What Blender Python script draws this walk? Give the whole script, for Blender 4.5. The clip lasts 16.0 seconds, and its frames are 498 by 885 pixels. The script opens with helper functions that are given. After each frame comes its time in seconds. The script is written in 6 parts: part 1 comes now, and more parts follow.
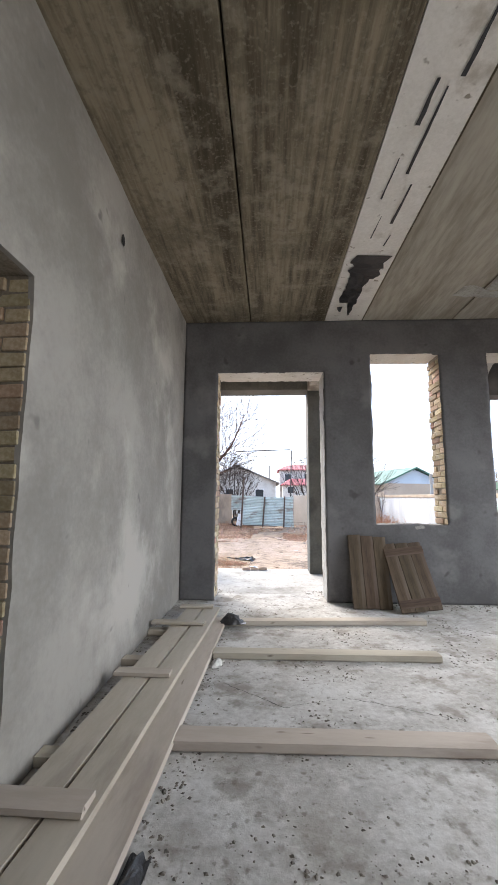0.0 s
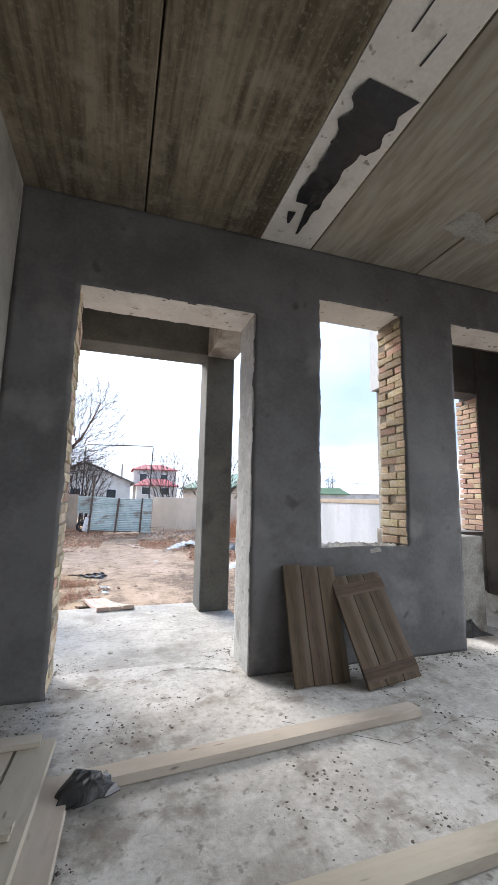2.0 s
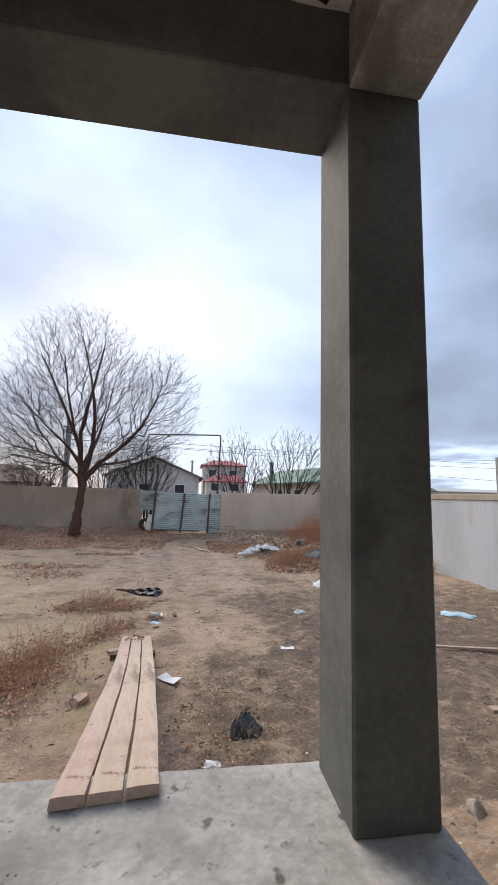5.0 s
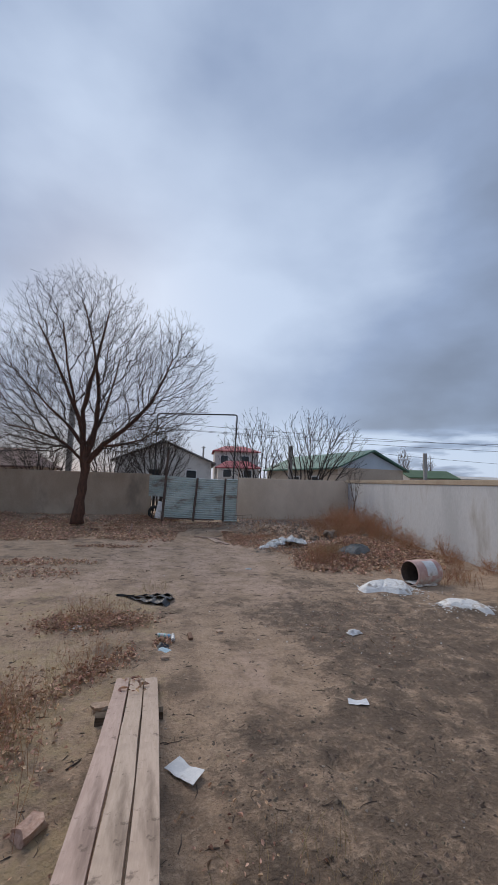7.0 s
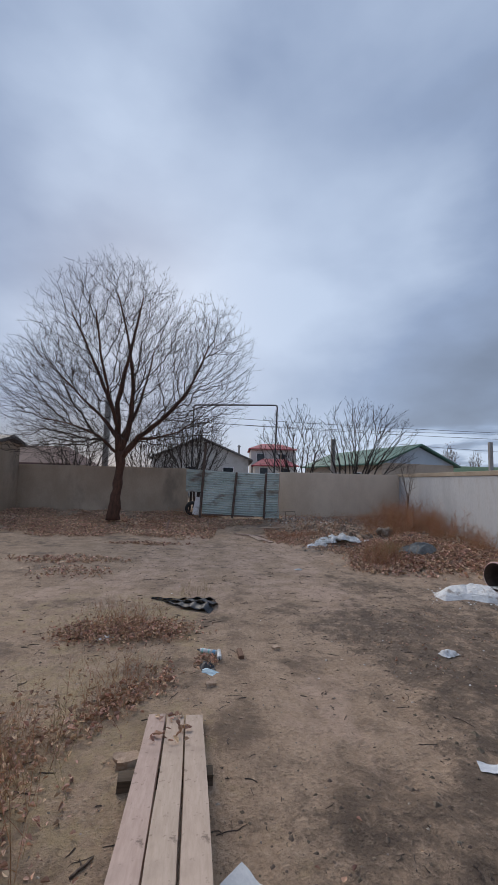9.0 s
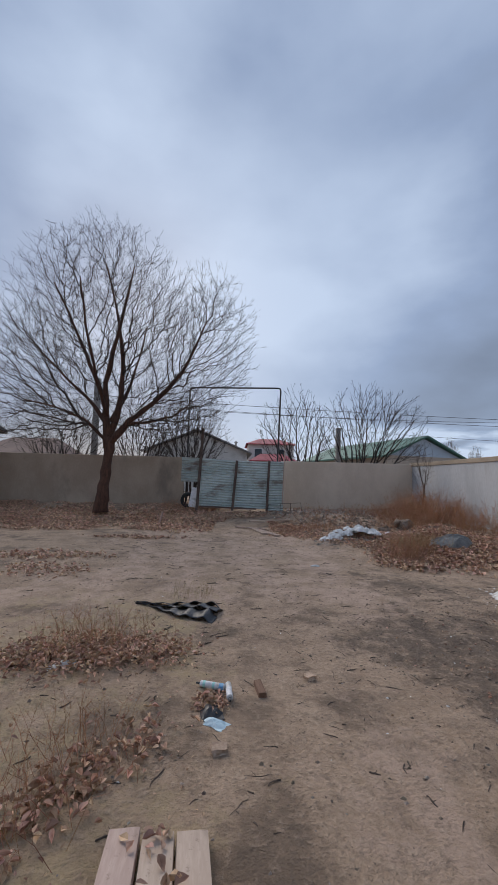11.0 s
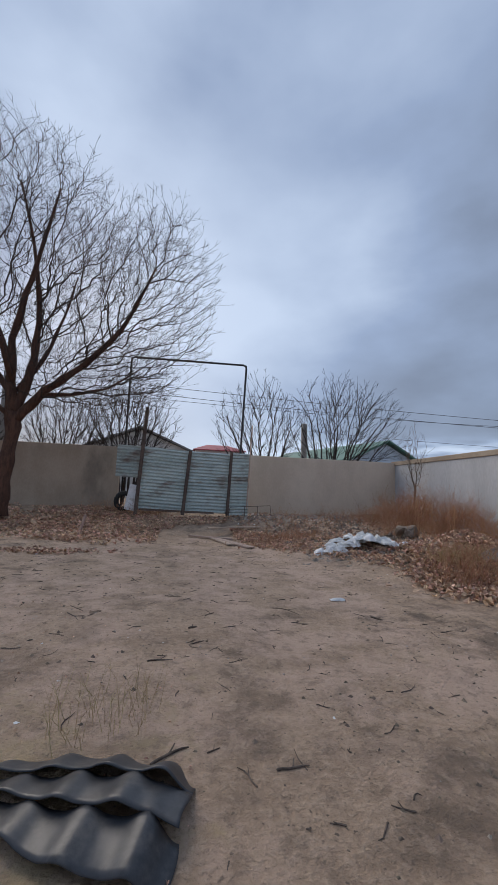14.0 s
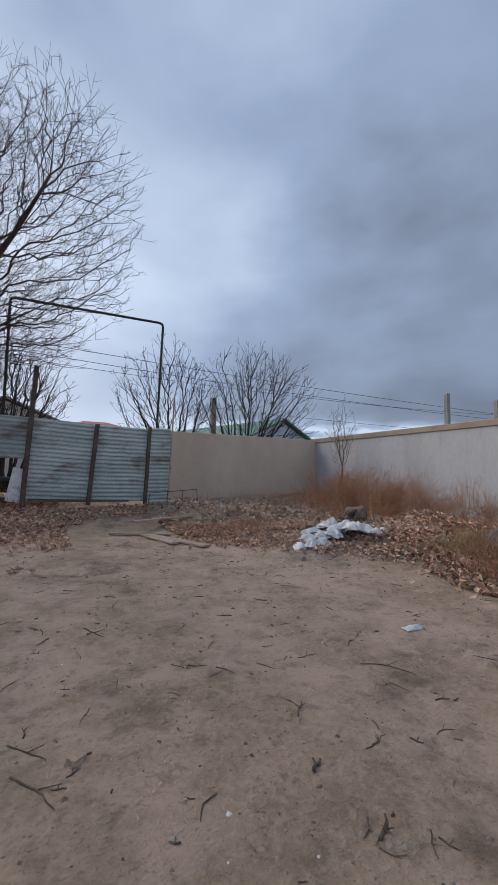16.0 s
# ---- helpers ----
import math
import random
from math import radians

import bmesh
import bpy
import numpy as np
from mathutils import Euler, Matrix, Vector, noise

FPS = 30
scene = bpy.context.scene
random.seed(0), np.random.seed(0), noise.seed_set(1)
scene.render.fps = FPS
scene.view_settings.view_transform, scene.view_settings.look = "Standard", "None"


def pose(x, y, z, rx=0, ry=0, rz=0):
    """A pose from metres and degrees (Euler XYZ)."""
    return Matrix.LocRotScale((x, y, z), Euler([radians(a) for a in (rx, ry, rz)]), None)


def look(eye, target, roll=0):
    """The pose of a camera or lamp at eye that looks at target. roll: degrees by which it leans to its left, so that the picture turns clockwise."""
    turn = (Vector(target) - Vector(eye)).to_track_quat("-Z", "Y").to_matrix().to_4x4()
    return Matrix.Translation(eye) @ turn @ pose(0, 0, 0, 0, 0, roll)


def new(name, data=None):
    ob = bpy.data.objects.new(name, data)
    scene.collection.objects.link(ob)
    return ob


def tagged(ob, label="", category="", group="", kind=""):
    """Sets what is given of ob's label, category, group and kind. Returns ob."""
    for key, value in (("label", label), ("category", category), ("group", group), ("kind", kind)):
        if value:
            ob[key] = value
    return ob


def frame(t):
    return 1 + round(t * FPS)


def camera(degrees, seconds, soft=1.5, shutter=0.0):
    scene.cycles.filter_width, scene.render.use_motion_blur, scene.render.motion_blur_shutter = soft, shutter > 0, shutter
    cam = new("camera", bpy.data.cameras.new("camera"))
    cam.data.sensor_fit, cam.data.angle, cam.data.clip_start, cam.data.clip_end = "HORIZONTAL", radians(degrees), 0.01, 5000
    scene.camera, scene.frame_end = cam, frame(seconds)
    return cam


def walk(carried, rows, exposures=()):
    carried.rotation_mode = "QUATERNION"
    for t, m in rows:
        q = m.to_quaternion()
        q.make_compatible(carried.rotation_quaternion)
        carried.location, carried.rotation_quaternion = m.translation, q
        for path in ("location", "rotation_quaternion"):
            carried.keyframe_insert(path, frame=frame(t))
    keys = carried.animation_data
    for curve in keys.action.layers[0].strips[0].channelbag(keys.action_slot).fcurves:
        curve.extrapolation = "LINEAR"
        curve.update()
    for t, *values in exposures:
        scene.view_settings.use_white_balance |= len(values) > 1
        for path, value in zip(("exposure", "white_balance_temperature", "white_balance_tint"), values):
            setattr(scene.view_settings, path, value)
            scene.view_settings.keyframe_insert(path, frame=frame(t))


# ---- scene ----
import collections

cam = camera(63.4, 16.0, 1.5)
METRES, EYE, TILT, LEAN, TURN = 16.33, 1.30, 0.0, 0.0, 2.7
ROWS = [
    (0.0, 0.0, 0.0, 0.0, -0.04, 7.64, -0.33),
    (0.5, -0.0084, 0.0327, -0.0012, -6.82, 7.72, -0.53),
    (1.0, -0.0117, 0.0682, -0.0028, -11.74, 7.55, -0.78),
    (1.5, -0.0157, 0.1022, 0.0014, -15.61, 8.11, -1.08),
    (2.0, -0.0124, 0.1302, 0.0029, -20.62, 8.09, -1.19),
    (2.5, -0.0012, 0.1624, 0.0027, -20.64, 8.97, -1.58),
    (3.0, 0.0069, 0.1966, -0.0003, -20.8, 8.9, -1.8),
    (3.5, 0.0154, 0.232, -0.0012, -17.42, 8.44, -2.0),
    (4.0, 0.0173, 0.2661, -0.0013, -14.64, 8.36, -1.9),
    (4.5, 0.0199, 0.3011, -0.0005, -13.57, 7.99, -1.51),
    (5.0, 0.019, 0.3382, -0.002, -11.02, 7.48, -1.51),
    (7.5, 0.0162, 0.4866, -0.0088, -8.74, 5.24, -1.83),
    (8.0, 0.0147, 0.502, -0.0126, -7.11, 5.02, -1.73),
    (8.5, 0.0136, 0.5199, -0.017, -5.53, 5.22, -1.56),
    (9.0, 0.0109, 0.5415, -0.0217, -4.6, 5.44, -1.51),
    (11.5, 0.0066, 0.666, -0.0498, -5.55, 5.13, -1.5),
    (12.0, 0.0066, 0.6992, -0.0563, -6.32, 5.42, -1.77),
    (12.5, 0.004, 0.7324, -0.062, -7.69, 5.78, -2.09),
    (13.0, 0.0038, 0.7677, -0.0675, -9.5, 6.25, -2.14),
    (13.5, 0.0014, 0.8081, -0.0702, -11.26, 6.79, -2.11),
    (14.0, 0.0033, 0.8461, -0.0723, -13.04, 6.97, -2.17),
    (14.5, 0.0006, 0.8839, -0.0693, -14.61, 6.67, -1.96),
    (15.0, -0.0108, 0.916, -0.0689, -17.58, 5.77, -1.64),
    (15.5, -0.0264, 0.9494, -0.071, -22.59, 4.91, -1.31),
    (16.0, -0.0418, 0.9767, -0.0697, -30.32, 4.37, -0.86),
]

EXPOSURES = [(0.0, 2.35, 6650, 11), (1.0, 2.28, 6550, 10), (2.0, 2.02, 6500, 10), (3.0, 1.72, 6550, 10), (3.5, 1.62, 6650, 11), (4.0, 1.5, 6800, 11), (4.5, 1.25, 6950, 11), (5.0, 0.9, 6950, 12), (6.2, 0.45, 6800, 12), (7.5, 0.2, 6650, 12), (9.0, 0.2, 6650, 12), (12.0, 0.25, 6650, 12), (16.0, 0.33, 6700, 12)]
walk(cam, [(t, pose(0, 0, EYE, TILT, LEAN, TURN) @ pose(METRES * x, METRES * y, METRES * z, 90 + pitch, roll, yaw)) for t, x, y, z, yaw, pitch, roll in ROWS], EXPOSURES)

# ---------------------------------------------------------------- sky and sun
world = bpy.data.worlds.new("overcast_sky")
scene.world = world
world.use_nodes = True
wn, wl = world.node_tree.nodes, world.node_tree.links
wn.clear()
w_out, w_bg = wn.new("ShaderNodeOutputWorld"), wn.new("ShaderNodeBackground")
w_bg.inputs["Strength"].default_value = 0.1
sky = wn.new("ShaderNodeTexSky")
sky.sky_type, sky.sun_disc, sky.sun_elevation, sky.sun_rotation = "NISHITA", False, radians(24), radians(-15)
w_co = wn.new("ShaderNodeTexCoord")
w_map = wn.new("ShaderNodeMapping")
w_map.inputs["Scale"].default_value = (1.0, 1.0, 1.9)
w_map.inputs["Location"].default_value = (2.1, 0.9, 1.3)
w_map.inputs["Rotation"].default_value = (0.0, 0.25, 0.0)
cloud = wn.new("ShaderNodeTexNoise")
cloud.inputs["Scale"].default_value, cloud.inputs["Detail"].default_value, cloud.inputs["Roughness"].default_value, cloud.inputs["Distortion"].default_value = 1.45, 8.0, 0.46, 0.0
ramp = wn.new("ShaderNodeValToRGB")
els = ramp.color_ramp.elements
els[0].position, els[0].color = 0.30, (1.75, 2.25, 3.2, 1)
els[1].position, els[1].color = 0.70, (4.6, 5.7, 7.4, 1)
low = els.new(0.20)
low.color = (1.25, 1.6, 2.3, 1)
mid = els.new(0.48)
mid.color = (2.55, 3.38, 4.95, 1)
w_mix = wn.new("ShaderNodeMix")
w_mix.data_type = "RGBA"
w_mix.inputs["Factor"].default_value = 0.92
wl.new(w_co.outputs["Generated"], w_map.inputs["Vector"])
wl.new(w_map.outputs["Vector"], cloud.inputs["Vector"])
last = cloud.outputs["Fac"]
for direction, near_edge, amount in (((0.47, 0.82, 0.31), 0.93, -0.19), ((0.68, 0.70, 0.20), 0.90, -0.13), ((0.10, 0.93, 0.36), 0.93, 0.13), ((0.53, 0.63, 0.56), 0.93, 0.10)):
    dot, wob, rng, add = wn.new("ShaderNodeVectorMath"), wn.new("ShaderNodeMath"), wn.new("ShaderNodeMapRange"), wn.new("ShaderNodeMath")
    dot.operation, wob.operation, add.operation = "DOT_PRODUCT", "MULTIPLY_ADD", "ADD"
    dot.inputs[1].default_value = direction
    wl.new(w_co.outputs["Generated"], dot.inputs[0])
    wl.new(cloud.outputs["Fac"], wob.inputs[0])
    wob.inputs[1].default_value = -0.30
    wl.new(dot.outputs["Value"], wob.inputs[2])
    rng.interpolation_type = "SMOOTHSTEP"
    rng.inputs["From Min"].default_value, rng.inputs["From Max"].default_value, rng.inputs["To Max"].default_value = near_edge - 0.21, near_edge - 0.01, amount
    wl.new(wob.outputs["Value"], rng.inputs["Value"])
    wl.new(last, add.inputs[0])
    wl.new(rng.outputs["Result"], add.inputs[1])
    last = add.outputs["Value"]
# brighter broken streaks low over the horizon in the north-east
w_xyz = wn.new("ShaderNodeSeparateXYZ")
wl.new(w_co.outputs["Generated"], w_xyz.inputs["Vector"])
streak_map, streak = wn.new("ShaderNodeMapping"), wn.new("ShaderNodeTexNoise")
streak_map.inputs["Scale"].default_value = (5.0, 5.0, 26.0)
streak.inputs["Scale"].default_value, streak.inputs["Detail"].default_value = 1.0, 6.0
wl.new(w_co.outputs["Generated"], streak_map.inputs["Vector"])
wl.new(streak_map.outputs["Vector"], streak.inputs["Vector"])
up_side = wn.new("ShaderNodeMath")
up_side.operation = "MULTIPLY"
up_side.inputs[1].default_value = -1.0
wl.new(w_xyz.outputs["Z"], up_side.inputs[0])
gain = None
for socket, lo, hi, top in ((up_side.outputs[0], -0.15, -0.09, 1.0), (w_xyz.outputs["X"], 0.12, 0.42, 1.0), (streak.outputs["Fac"], 0.36, 0.60, 0.60)):
    r = wn.new("ShaderNodeMapRange")
    r.interpolation_type = "SMOOTHSTEP"
    r.inputs["From Min"].default_value, r.inputs["From Max"].default_value, r.inputs["To Max"].default_value = lo, hi, top
    wl.new(socket, r.inputs["Value"])
    if gain is None:
        gain = r.outputs["Result"]
    else:
        mul = wn.new("ShaderNodeMath")
        mul.operation = "MULTIPLY"
        wl.new(gain, mul.inputs[0])
        wl.new(r.outputs["Result"], mul.inputs[1])
        gain = mul.outputs[0]
add = wn.new("ShaderNodeMath")
wl.new(last, add.inputs[0])
wl.new(gain, add.inputs[1])
last = add.outputs[0]
wl.new(last, ramp.inputs["Fac"])
wl.new(sky.outputs["Color"], w_mix.inputs["A"])
wl.new(ramp.outputs["Color"], w_mix.inputs["B"])
wl.new(w_mix.outputs["Result"], w_bg.inputs["Color"])
wl.new(w_bg.outputs["Background"], w_out.inputs["Surface"])
sun = new("sun", bpy.data.lights.new("sun", "SUN"))
sun.data.energy, sun.data.angle, sun.data.color = 1.8, radians(40), (1.0, 0.92, 0.82)
sun.matrix_world = look((-28, 62, 44), (0, 10, 0))

for y0, y1 in ((0.6, 2.2), (2.8, 4.4)):
    lamp = new("window_daylight", bpy.data.lights.new("window_daylight", "AREA"))
    lamp.data.shape, lamp.data.size, lamp.data.size_y, lamp.data.energy, lamp.data.color = "RECTANGLE", y1 - y0, 2.5, 13.5, (0.95, 0.98, 1.0)
    lamp.data.spread = radians(125)
    lamp.matrix_world = look((4.9, (y0 + y1) / 2, 2.0), (2.6, (y0 + y1) / 2, 0.2))


lamp = new("window_daylight", bpy.data.lights.new("window_daylight", "AREA"))
lamp.data.shape, lamp.data.size, lamp.data.size_y, lamp.data.energy, lamp.data.color = "RECTANGLE", 1.6, 2.2, 8, (1.0, 0.97, 0.92)
lamp.matrix_world = look((2.0, -3.2, 2.1), (0.8, 0.0, 1.2))


# ---------------------------------------------------------------- materials
def material(name, dark, light, scale=3.0, fine=45.0, rough=0.9, bump=0.35, dist=0.01, stretch=(1, 1, 1), stain=None, stain_scale=1.2, stain_edge=(0.52, 0.68), vary=0.0, metal=0.0, grain=0.5, where="Object", spots=None, spot_scale=30.0, spot_edge=(0.66, 0.72)):
    """Two colours mixed by broad and fine noise, with stains, spots and relief."""
    m = bpy.data.materials.new(name)
    m.use_nodes = True
    n, l = m.node_tree.nodes, m.node_tree.links
    b = n["Principled BSDF"]
    b.inputs["Roughness"].default_value, b.inputs["Metallic"].default_value = rough, metal
    co, mp = n.new("ShaderNodeTexCoord"), n.new("ShaderNodeMapping")
    mp.inputs["Scale"].default_value = stretch
    l.new(co.outputs[where], mp.inputs["Vector"])

    def tex(s, detail=5.0, rgh=0.6):
        t = n.new("ShaderNodeTexNoise")
        t.inputs["Scale"].default_value, t.inputs["Detail"].default_value, t.inputs["Roughness"].default_value = s, detail, rgh
        l.new(mp.outputs["Vector"], t.inputs["Vector"])
        return t.outputs["Fac"]

    def math_node(op, a, c):
        q = n.new("ShaderNodeMath")
        q.operation = op
        for i, v in enumerate((a, c)):
            if isinstance(v, float):
                q.inputs[i].default_value = v
            else:
                l.new(v, q.inputs[i])
        return q.outputs[0]

    def ranged(v, lo, hi):
        r = n.new("ShaderNodeMapRange")
        r.interpolation_type = "SMOOTHSTEP"
        r.inputs["From Min"].default_value, r.inputs["From Max"].default_value = lo, hi
        l.new(v, r.inputs["Value"])
        return r.outputs["Result"]

    def mix(f, a, c):
        q = n.new("ShaderNodeMix")
        q.data_type = "RGBA"
        l.new(f, q.inputs["Factor"])
        for key, v in (("A", a), ("B", c)):
            if isinstance(v, tuple):
                q.inputs[key].default_value = (*v, 1)
            else:
                l.new(v, q.inputs[key])
        return q.outputs["Result"]

    broad, small = tex(scale), tex(fine, 6.0, 0.65)
    both = math_node("ADD", math_node("MULTIPLY", broad, 1.0 - grain), math_node("MULTIPLY", small, grain))
    colour = mix(ranged(both, 0.36, 0.64), dark, light)
    if stain:
        colour = mix(ranged(tex(stain_scale, 7.0, 0.62), *stain_edge), colour, stain)
    if spots:
        colour = mix(ranged(tex(spot_scale, 2.0, 0.5), *spot_edge), colour, spots)
    if vary:
        info = n.new("ShaderNodeObjectInfo")
        geo = n.new("ShaderNodeNewGeometry")
        rnd = math_node("FRACT", math_node("ADD", info.outputs["Random"], geo.outputs["Random Per Island"]), 0.0)
        hsv = n.new("ShaderNodeHueSaturation")
        l.new(math_node("ADD", math_node("MULTIPLY", rnd, 2.0 * vary), 1.0 - vary), hsv.inputs["Value"])
        l.new(math_node("ADD", math_node("MULTIPLY", math_node("FRACT", math_node("MULTIPLY", rnd, 7.3), 0.0), 0.04), 0.48), hsv.inputs["Hue"])
        l.new(colour, hsv.inputs["Color"])
        colour = hsv.outputs["Color"]
    l.new(colour, b.inputs["Base Color"])
    if bump:
        bp = n.new("ShaderNodeBump")
        bp.inputs["Strength"].default_value, bp.inputs["Distance"].default_value = bump, dist
        l.new(both, bp.inputs["Height"])
        l.new(bp.outputs["Normal"], b.inputs["Normal"])
    return m


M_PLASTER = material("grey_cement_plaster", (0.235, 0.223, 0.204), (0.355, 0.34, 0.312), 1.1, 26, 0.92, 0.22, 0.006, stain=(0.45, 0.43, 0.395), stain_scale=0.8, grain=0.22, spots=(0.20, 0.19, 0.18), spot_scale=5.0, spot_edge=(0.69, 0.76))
# darker copy of the cement plaster: shade of the backlit walls put into the colour
M_PLASTER_BACKLIT = material("backlit_cement_plaster", (0.100, 0.098, 0.100), (0.158, 0.155, 0.158), 1.6, 30, 0.92, 0.3, 0.006, stain=(0.21, 0.205, 0.205), stain_scale=1.1, grain=0.3, spots=(0.08, 0.077, 0.075), spot_scale=4.0, spot_edge=(0.68, 0.76))
M_CONCRETE = material("raw_concrete", (0.24, 0.23, 0.21), (0.42, 0.41, 0.38), 3.0, 40, 0.9, 0.5, 0.008, stain=(0.17, 0.155, 0.135), stain_scale=2.2, grain=0.45)
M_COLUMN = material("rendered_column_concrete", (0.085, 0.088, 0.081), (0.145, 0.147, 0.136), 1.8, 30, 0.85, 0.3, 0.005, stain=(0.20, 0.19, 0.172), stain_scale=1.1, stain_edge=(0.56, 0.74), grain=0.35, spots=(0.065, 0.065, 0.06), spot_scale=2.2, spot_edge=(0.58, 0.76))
M_CEILING = material("stained_precast_concrete_slab", (0.060, 0.047, 0.028), (0.30, 0.252, 0.178), 1.3, 9, 0.93, 0.5, 0.010, stretch=(3.0, 0.20, 1.0), grain=0.38)
M_STRIP = material("pale_concrete_infill", (0.64, 0.61, 0.56), (0.77, 0.74, 0.695), 2.0, 40, 0.9, 0.4, 0.006, stain=(0.46, 0.42, 0.36), stain_scale=2.2, stain_edge=(0.56, 0.72), grain=0.4, spots=(0.30, 0.27, 0.225), spot_scale=13.0, spot_edge=(0.66, 0.74))
M_FLOOR = material("dusty_concrete_floor", (0.39, 0.38, 0.365), (0.60, 0.595, 0.585), 1.9, 26, 0.93, 0.8, 0.014, stain=(0.285, 0.26, 0.235), stain_scale=2.3, stain_edge=(0.53, 0.66), grain=0.42, spots=(0.22, 0.20, 0.175), spot_scale=15.0, spot_edge=(0.62, 0.76))
M_MORTAR = material("cement_mortar", (0.20, 0.17, 0.13), (0.34, 0.30, 0.25), 8.0, 60, 0.95, 0.6, 0.006)
M_BRICK = material("yellow_brick", (0.40, 0.31, 0.20), (0.56, 0.475, 0.345), 6.0, 50, 0.9, 0.6, 0.005, vary=0.25, stain=(0.55, 0.51, 0.45), stain_scale=5.0, stain_edge=(0.48, 0.66))
M_BRICK_RED = material("pinkish_brick", (0.37, 0.235, 0.175), (0.52, 0.37, 0.29), 6.0, 50, 0.9, 0.6, 0.005, vary=0.25, stain=(0.56, 0.49, 0.42), stain_scale=5.0)
M_WOOD = material("dusty_pine_board", (0.375, 0.265, 0.205), (0.48, 0.355, 0.285), 1.6, 12, 0.85, 0.2, 0.003, stretch=(0.5, 6.0, 6.0), stain=(0.27, 0.185, 0.14), stain_scale=1.4, stain_edge=(0.54, 0.70), vary=0.08, grain=0.45, spots=(0.13, 0.085, 0.06), spot_scale=4.0, spot_edge=(0.68, 0.74))
M_RAMP = material("trodden_pine_plank", (0.43, 0.318, 0.26), (0.53, 0.405, 0.34), 2.2, 14, 0.88, 0.3, 0.004, stretch=(0.5, 3.5, 3.5), stain=(0.245, 0.175, 0.14), stain_scale=1.2, stain_edge=(0.55, 0.72), vary=0.07, grain=0.5)
M_WOOD_DARK = material("weathered_dark_board", (0.060, 0.041, 0.026), (0.108, 0.077, 0.050), 2.0, 14, 0.85, 0.3, 0.003, stretch=(0.5, 6.0, 6.0), stain=(0.14, 0.11, 0.085), stain_scale=1.4, vary=0.12)
M_FILM = material("black_plastic_film", (0.012, 0.012, 0.014), (0.03, 0.03, 0.033), 5.0, 30, 0.42, 0.5, 0.01)
M_DIRT = material("bare_yard_soil", (0.32, 0.221, 0.148), (0.485, 0.346, 0.241), 2.2, 30, 0.96, 1.0, 0.05, stain=(0.195, 0.136, 0.094), stain_scale=1.5, stain_edge=(0.50, 0.66), grain=0.5, spots=(0.15, 0.11, 0.08), spot_scale=38.0, spot_edge=(0.66, 0.74))
M_YARDWALL = material("grey_rendered_yard_wall", (0.355, 0.275, 0.205), (0.455, 0.362, 0.275), 0.9, 20, 0.93, 0.3, 0.008, stain=(0.25, 0.205, 0.165), stain_scale=0.5, grain=0.3, stretch=(1, 1, 0.6))
M_YARDWALL_PALE = material("pale_rendered_yard_wall", (0.42, 0.43, 0.44), (0.56, 0.57, 0.58), 0.7, 20, 0.93, 0.25, 0.008, stain=(0.33, 0.305, 0.275), stain_scale=0.7, stain_edge=(0.55, 0.75), grain=0.3, stretch=(1, 1, 0.35))
M_YARDWALL_TAN = material("tan_rendered_yard_wall", (0.52, 0.415, 0.32), (0.63, 0.515, 0.405), 0.9, 20, 0.93, 0.3, 0.008, stain=(0.54, 0.48, 0.42), stain_scale=0.6, stain_edge=(0.54, 0.74), grain=0.3, stretch=(1, 1, 0.6))
M_COPING = material("tan_wall_coping", (0.33, 0.26, 0.19), (0.44, 0.36, 0.27), 2.0, 30, 0.93, 0.4, 0.008)
M_SHEET = material("pale_teal_galvanised_sheet", (0.30, 0.36, 0.345), (0.50, 0.56, 0.535), 1.2, 30, 0.5, 0.15, 0.003, stain=(0.20, 0.165, 0.135), stain_scale=1.6, stain_edge=(0.52, 0.66), metal=0.2, stretch=(0.5, 1, 1.5), vary=0.14)
M_RUST = material("rusty_steel_and_timber", (0.065, 0.045, 0.036), (0.135, 0.095, 0.075), 6.0, 40, 0.85, 0.4, 0.004)
M_PIPE = material("black_painted_gas_pipe", (0.012, 0.012, 0.013), (0.03, 0.028, 0.028), 5.0, 40, 0.5, 0.1, 0.002)
M_BARK = material("brown_bark", (0.045, 0.022, 0.015), (0.125, 0.060, 0.038), 4.0, 30, 0.95, 0.7, 0.02, stretch=(4, 4, 0.8))
M_TWIG = material("bare_twig_bark", (0.10, 0.072, 0.055), (0.16, 0.12, 0.095), 4.0, 30, 0.95, 0.0)
M_CROWN = material("dark_grey_brown_twig", (0.032, 0.024, 0.020), (0.064, 0.048, 0.039), 4.0, 30, 0.95, 0.0)
M_STICK = material("dead_dark_stick", (0.050, 0.036, 0.028), (0.16, 0.12, 0.095), 9.0, 50, 0.95, 0.4, 0.003)
M_BOULDER = material("brown_soil_stained_stone", (0.13, 0.10, 0.078), (0.24, 0.19, 0.15), 6.0, 40, 0.95, 0.6, 0.012)
M_SHRUB = material("dark_shrub_bark", (0.022, 0.017, 0.015), (0.042, 0.034, 0.029), 4.0, 30, 0.95, 0.0)
M_LEAF = material("fallen_brown_leaf", (0.37, 0.215, 0.14), (0.66, 0.455, 0.325), 6.0, 40, 0.85, 0.0, vary=0.38, where="Generated")
M_BRUSH = material("rust_brown_dry_weed", (0.30, 0.145, 0.075), (0.48, 0.265, 0.15), 3.0, 20, 0.95, 0.0, vary=0.3)
M_STRAW = material("straw_dry_grass", (0.33, 0.24, 0.12), (0.46, 0.35, 0.19), 3.0, 20, 0.95, 0.0, vary=0.25)
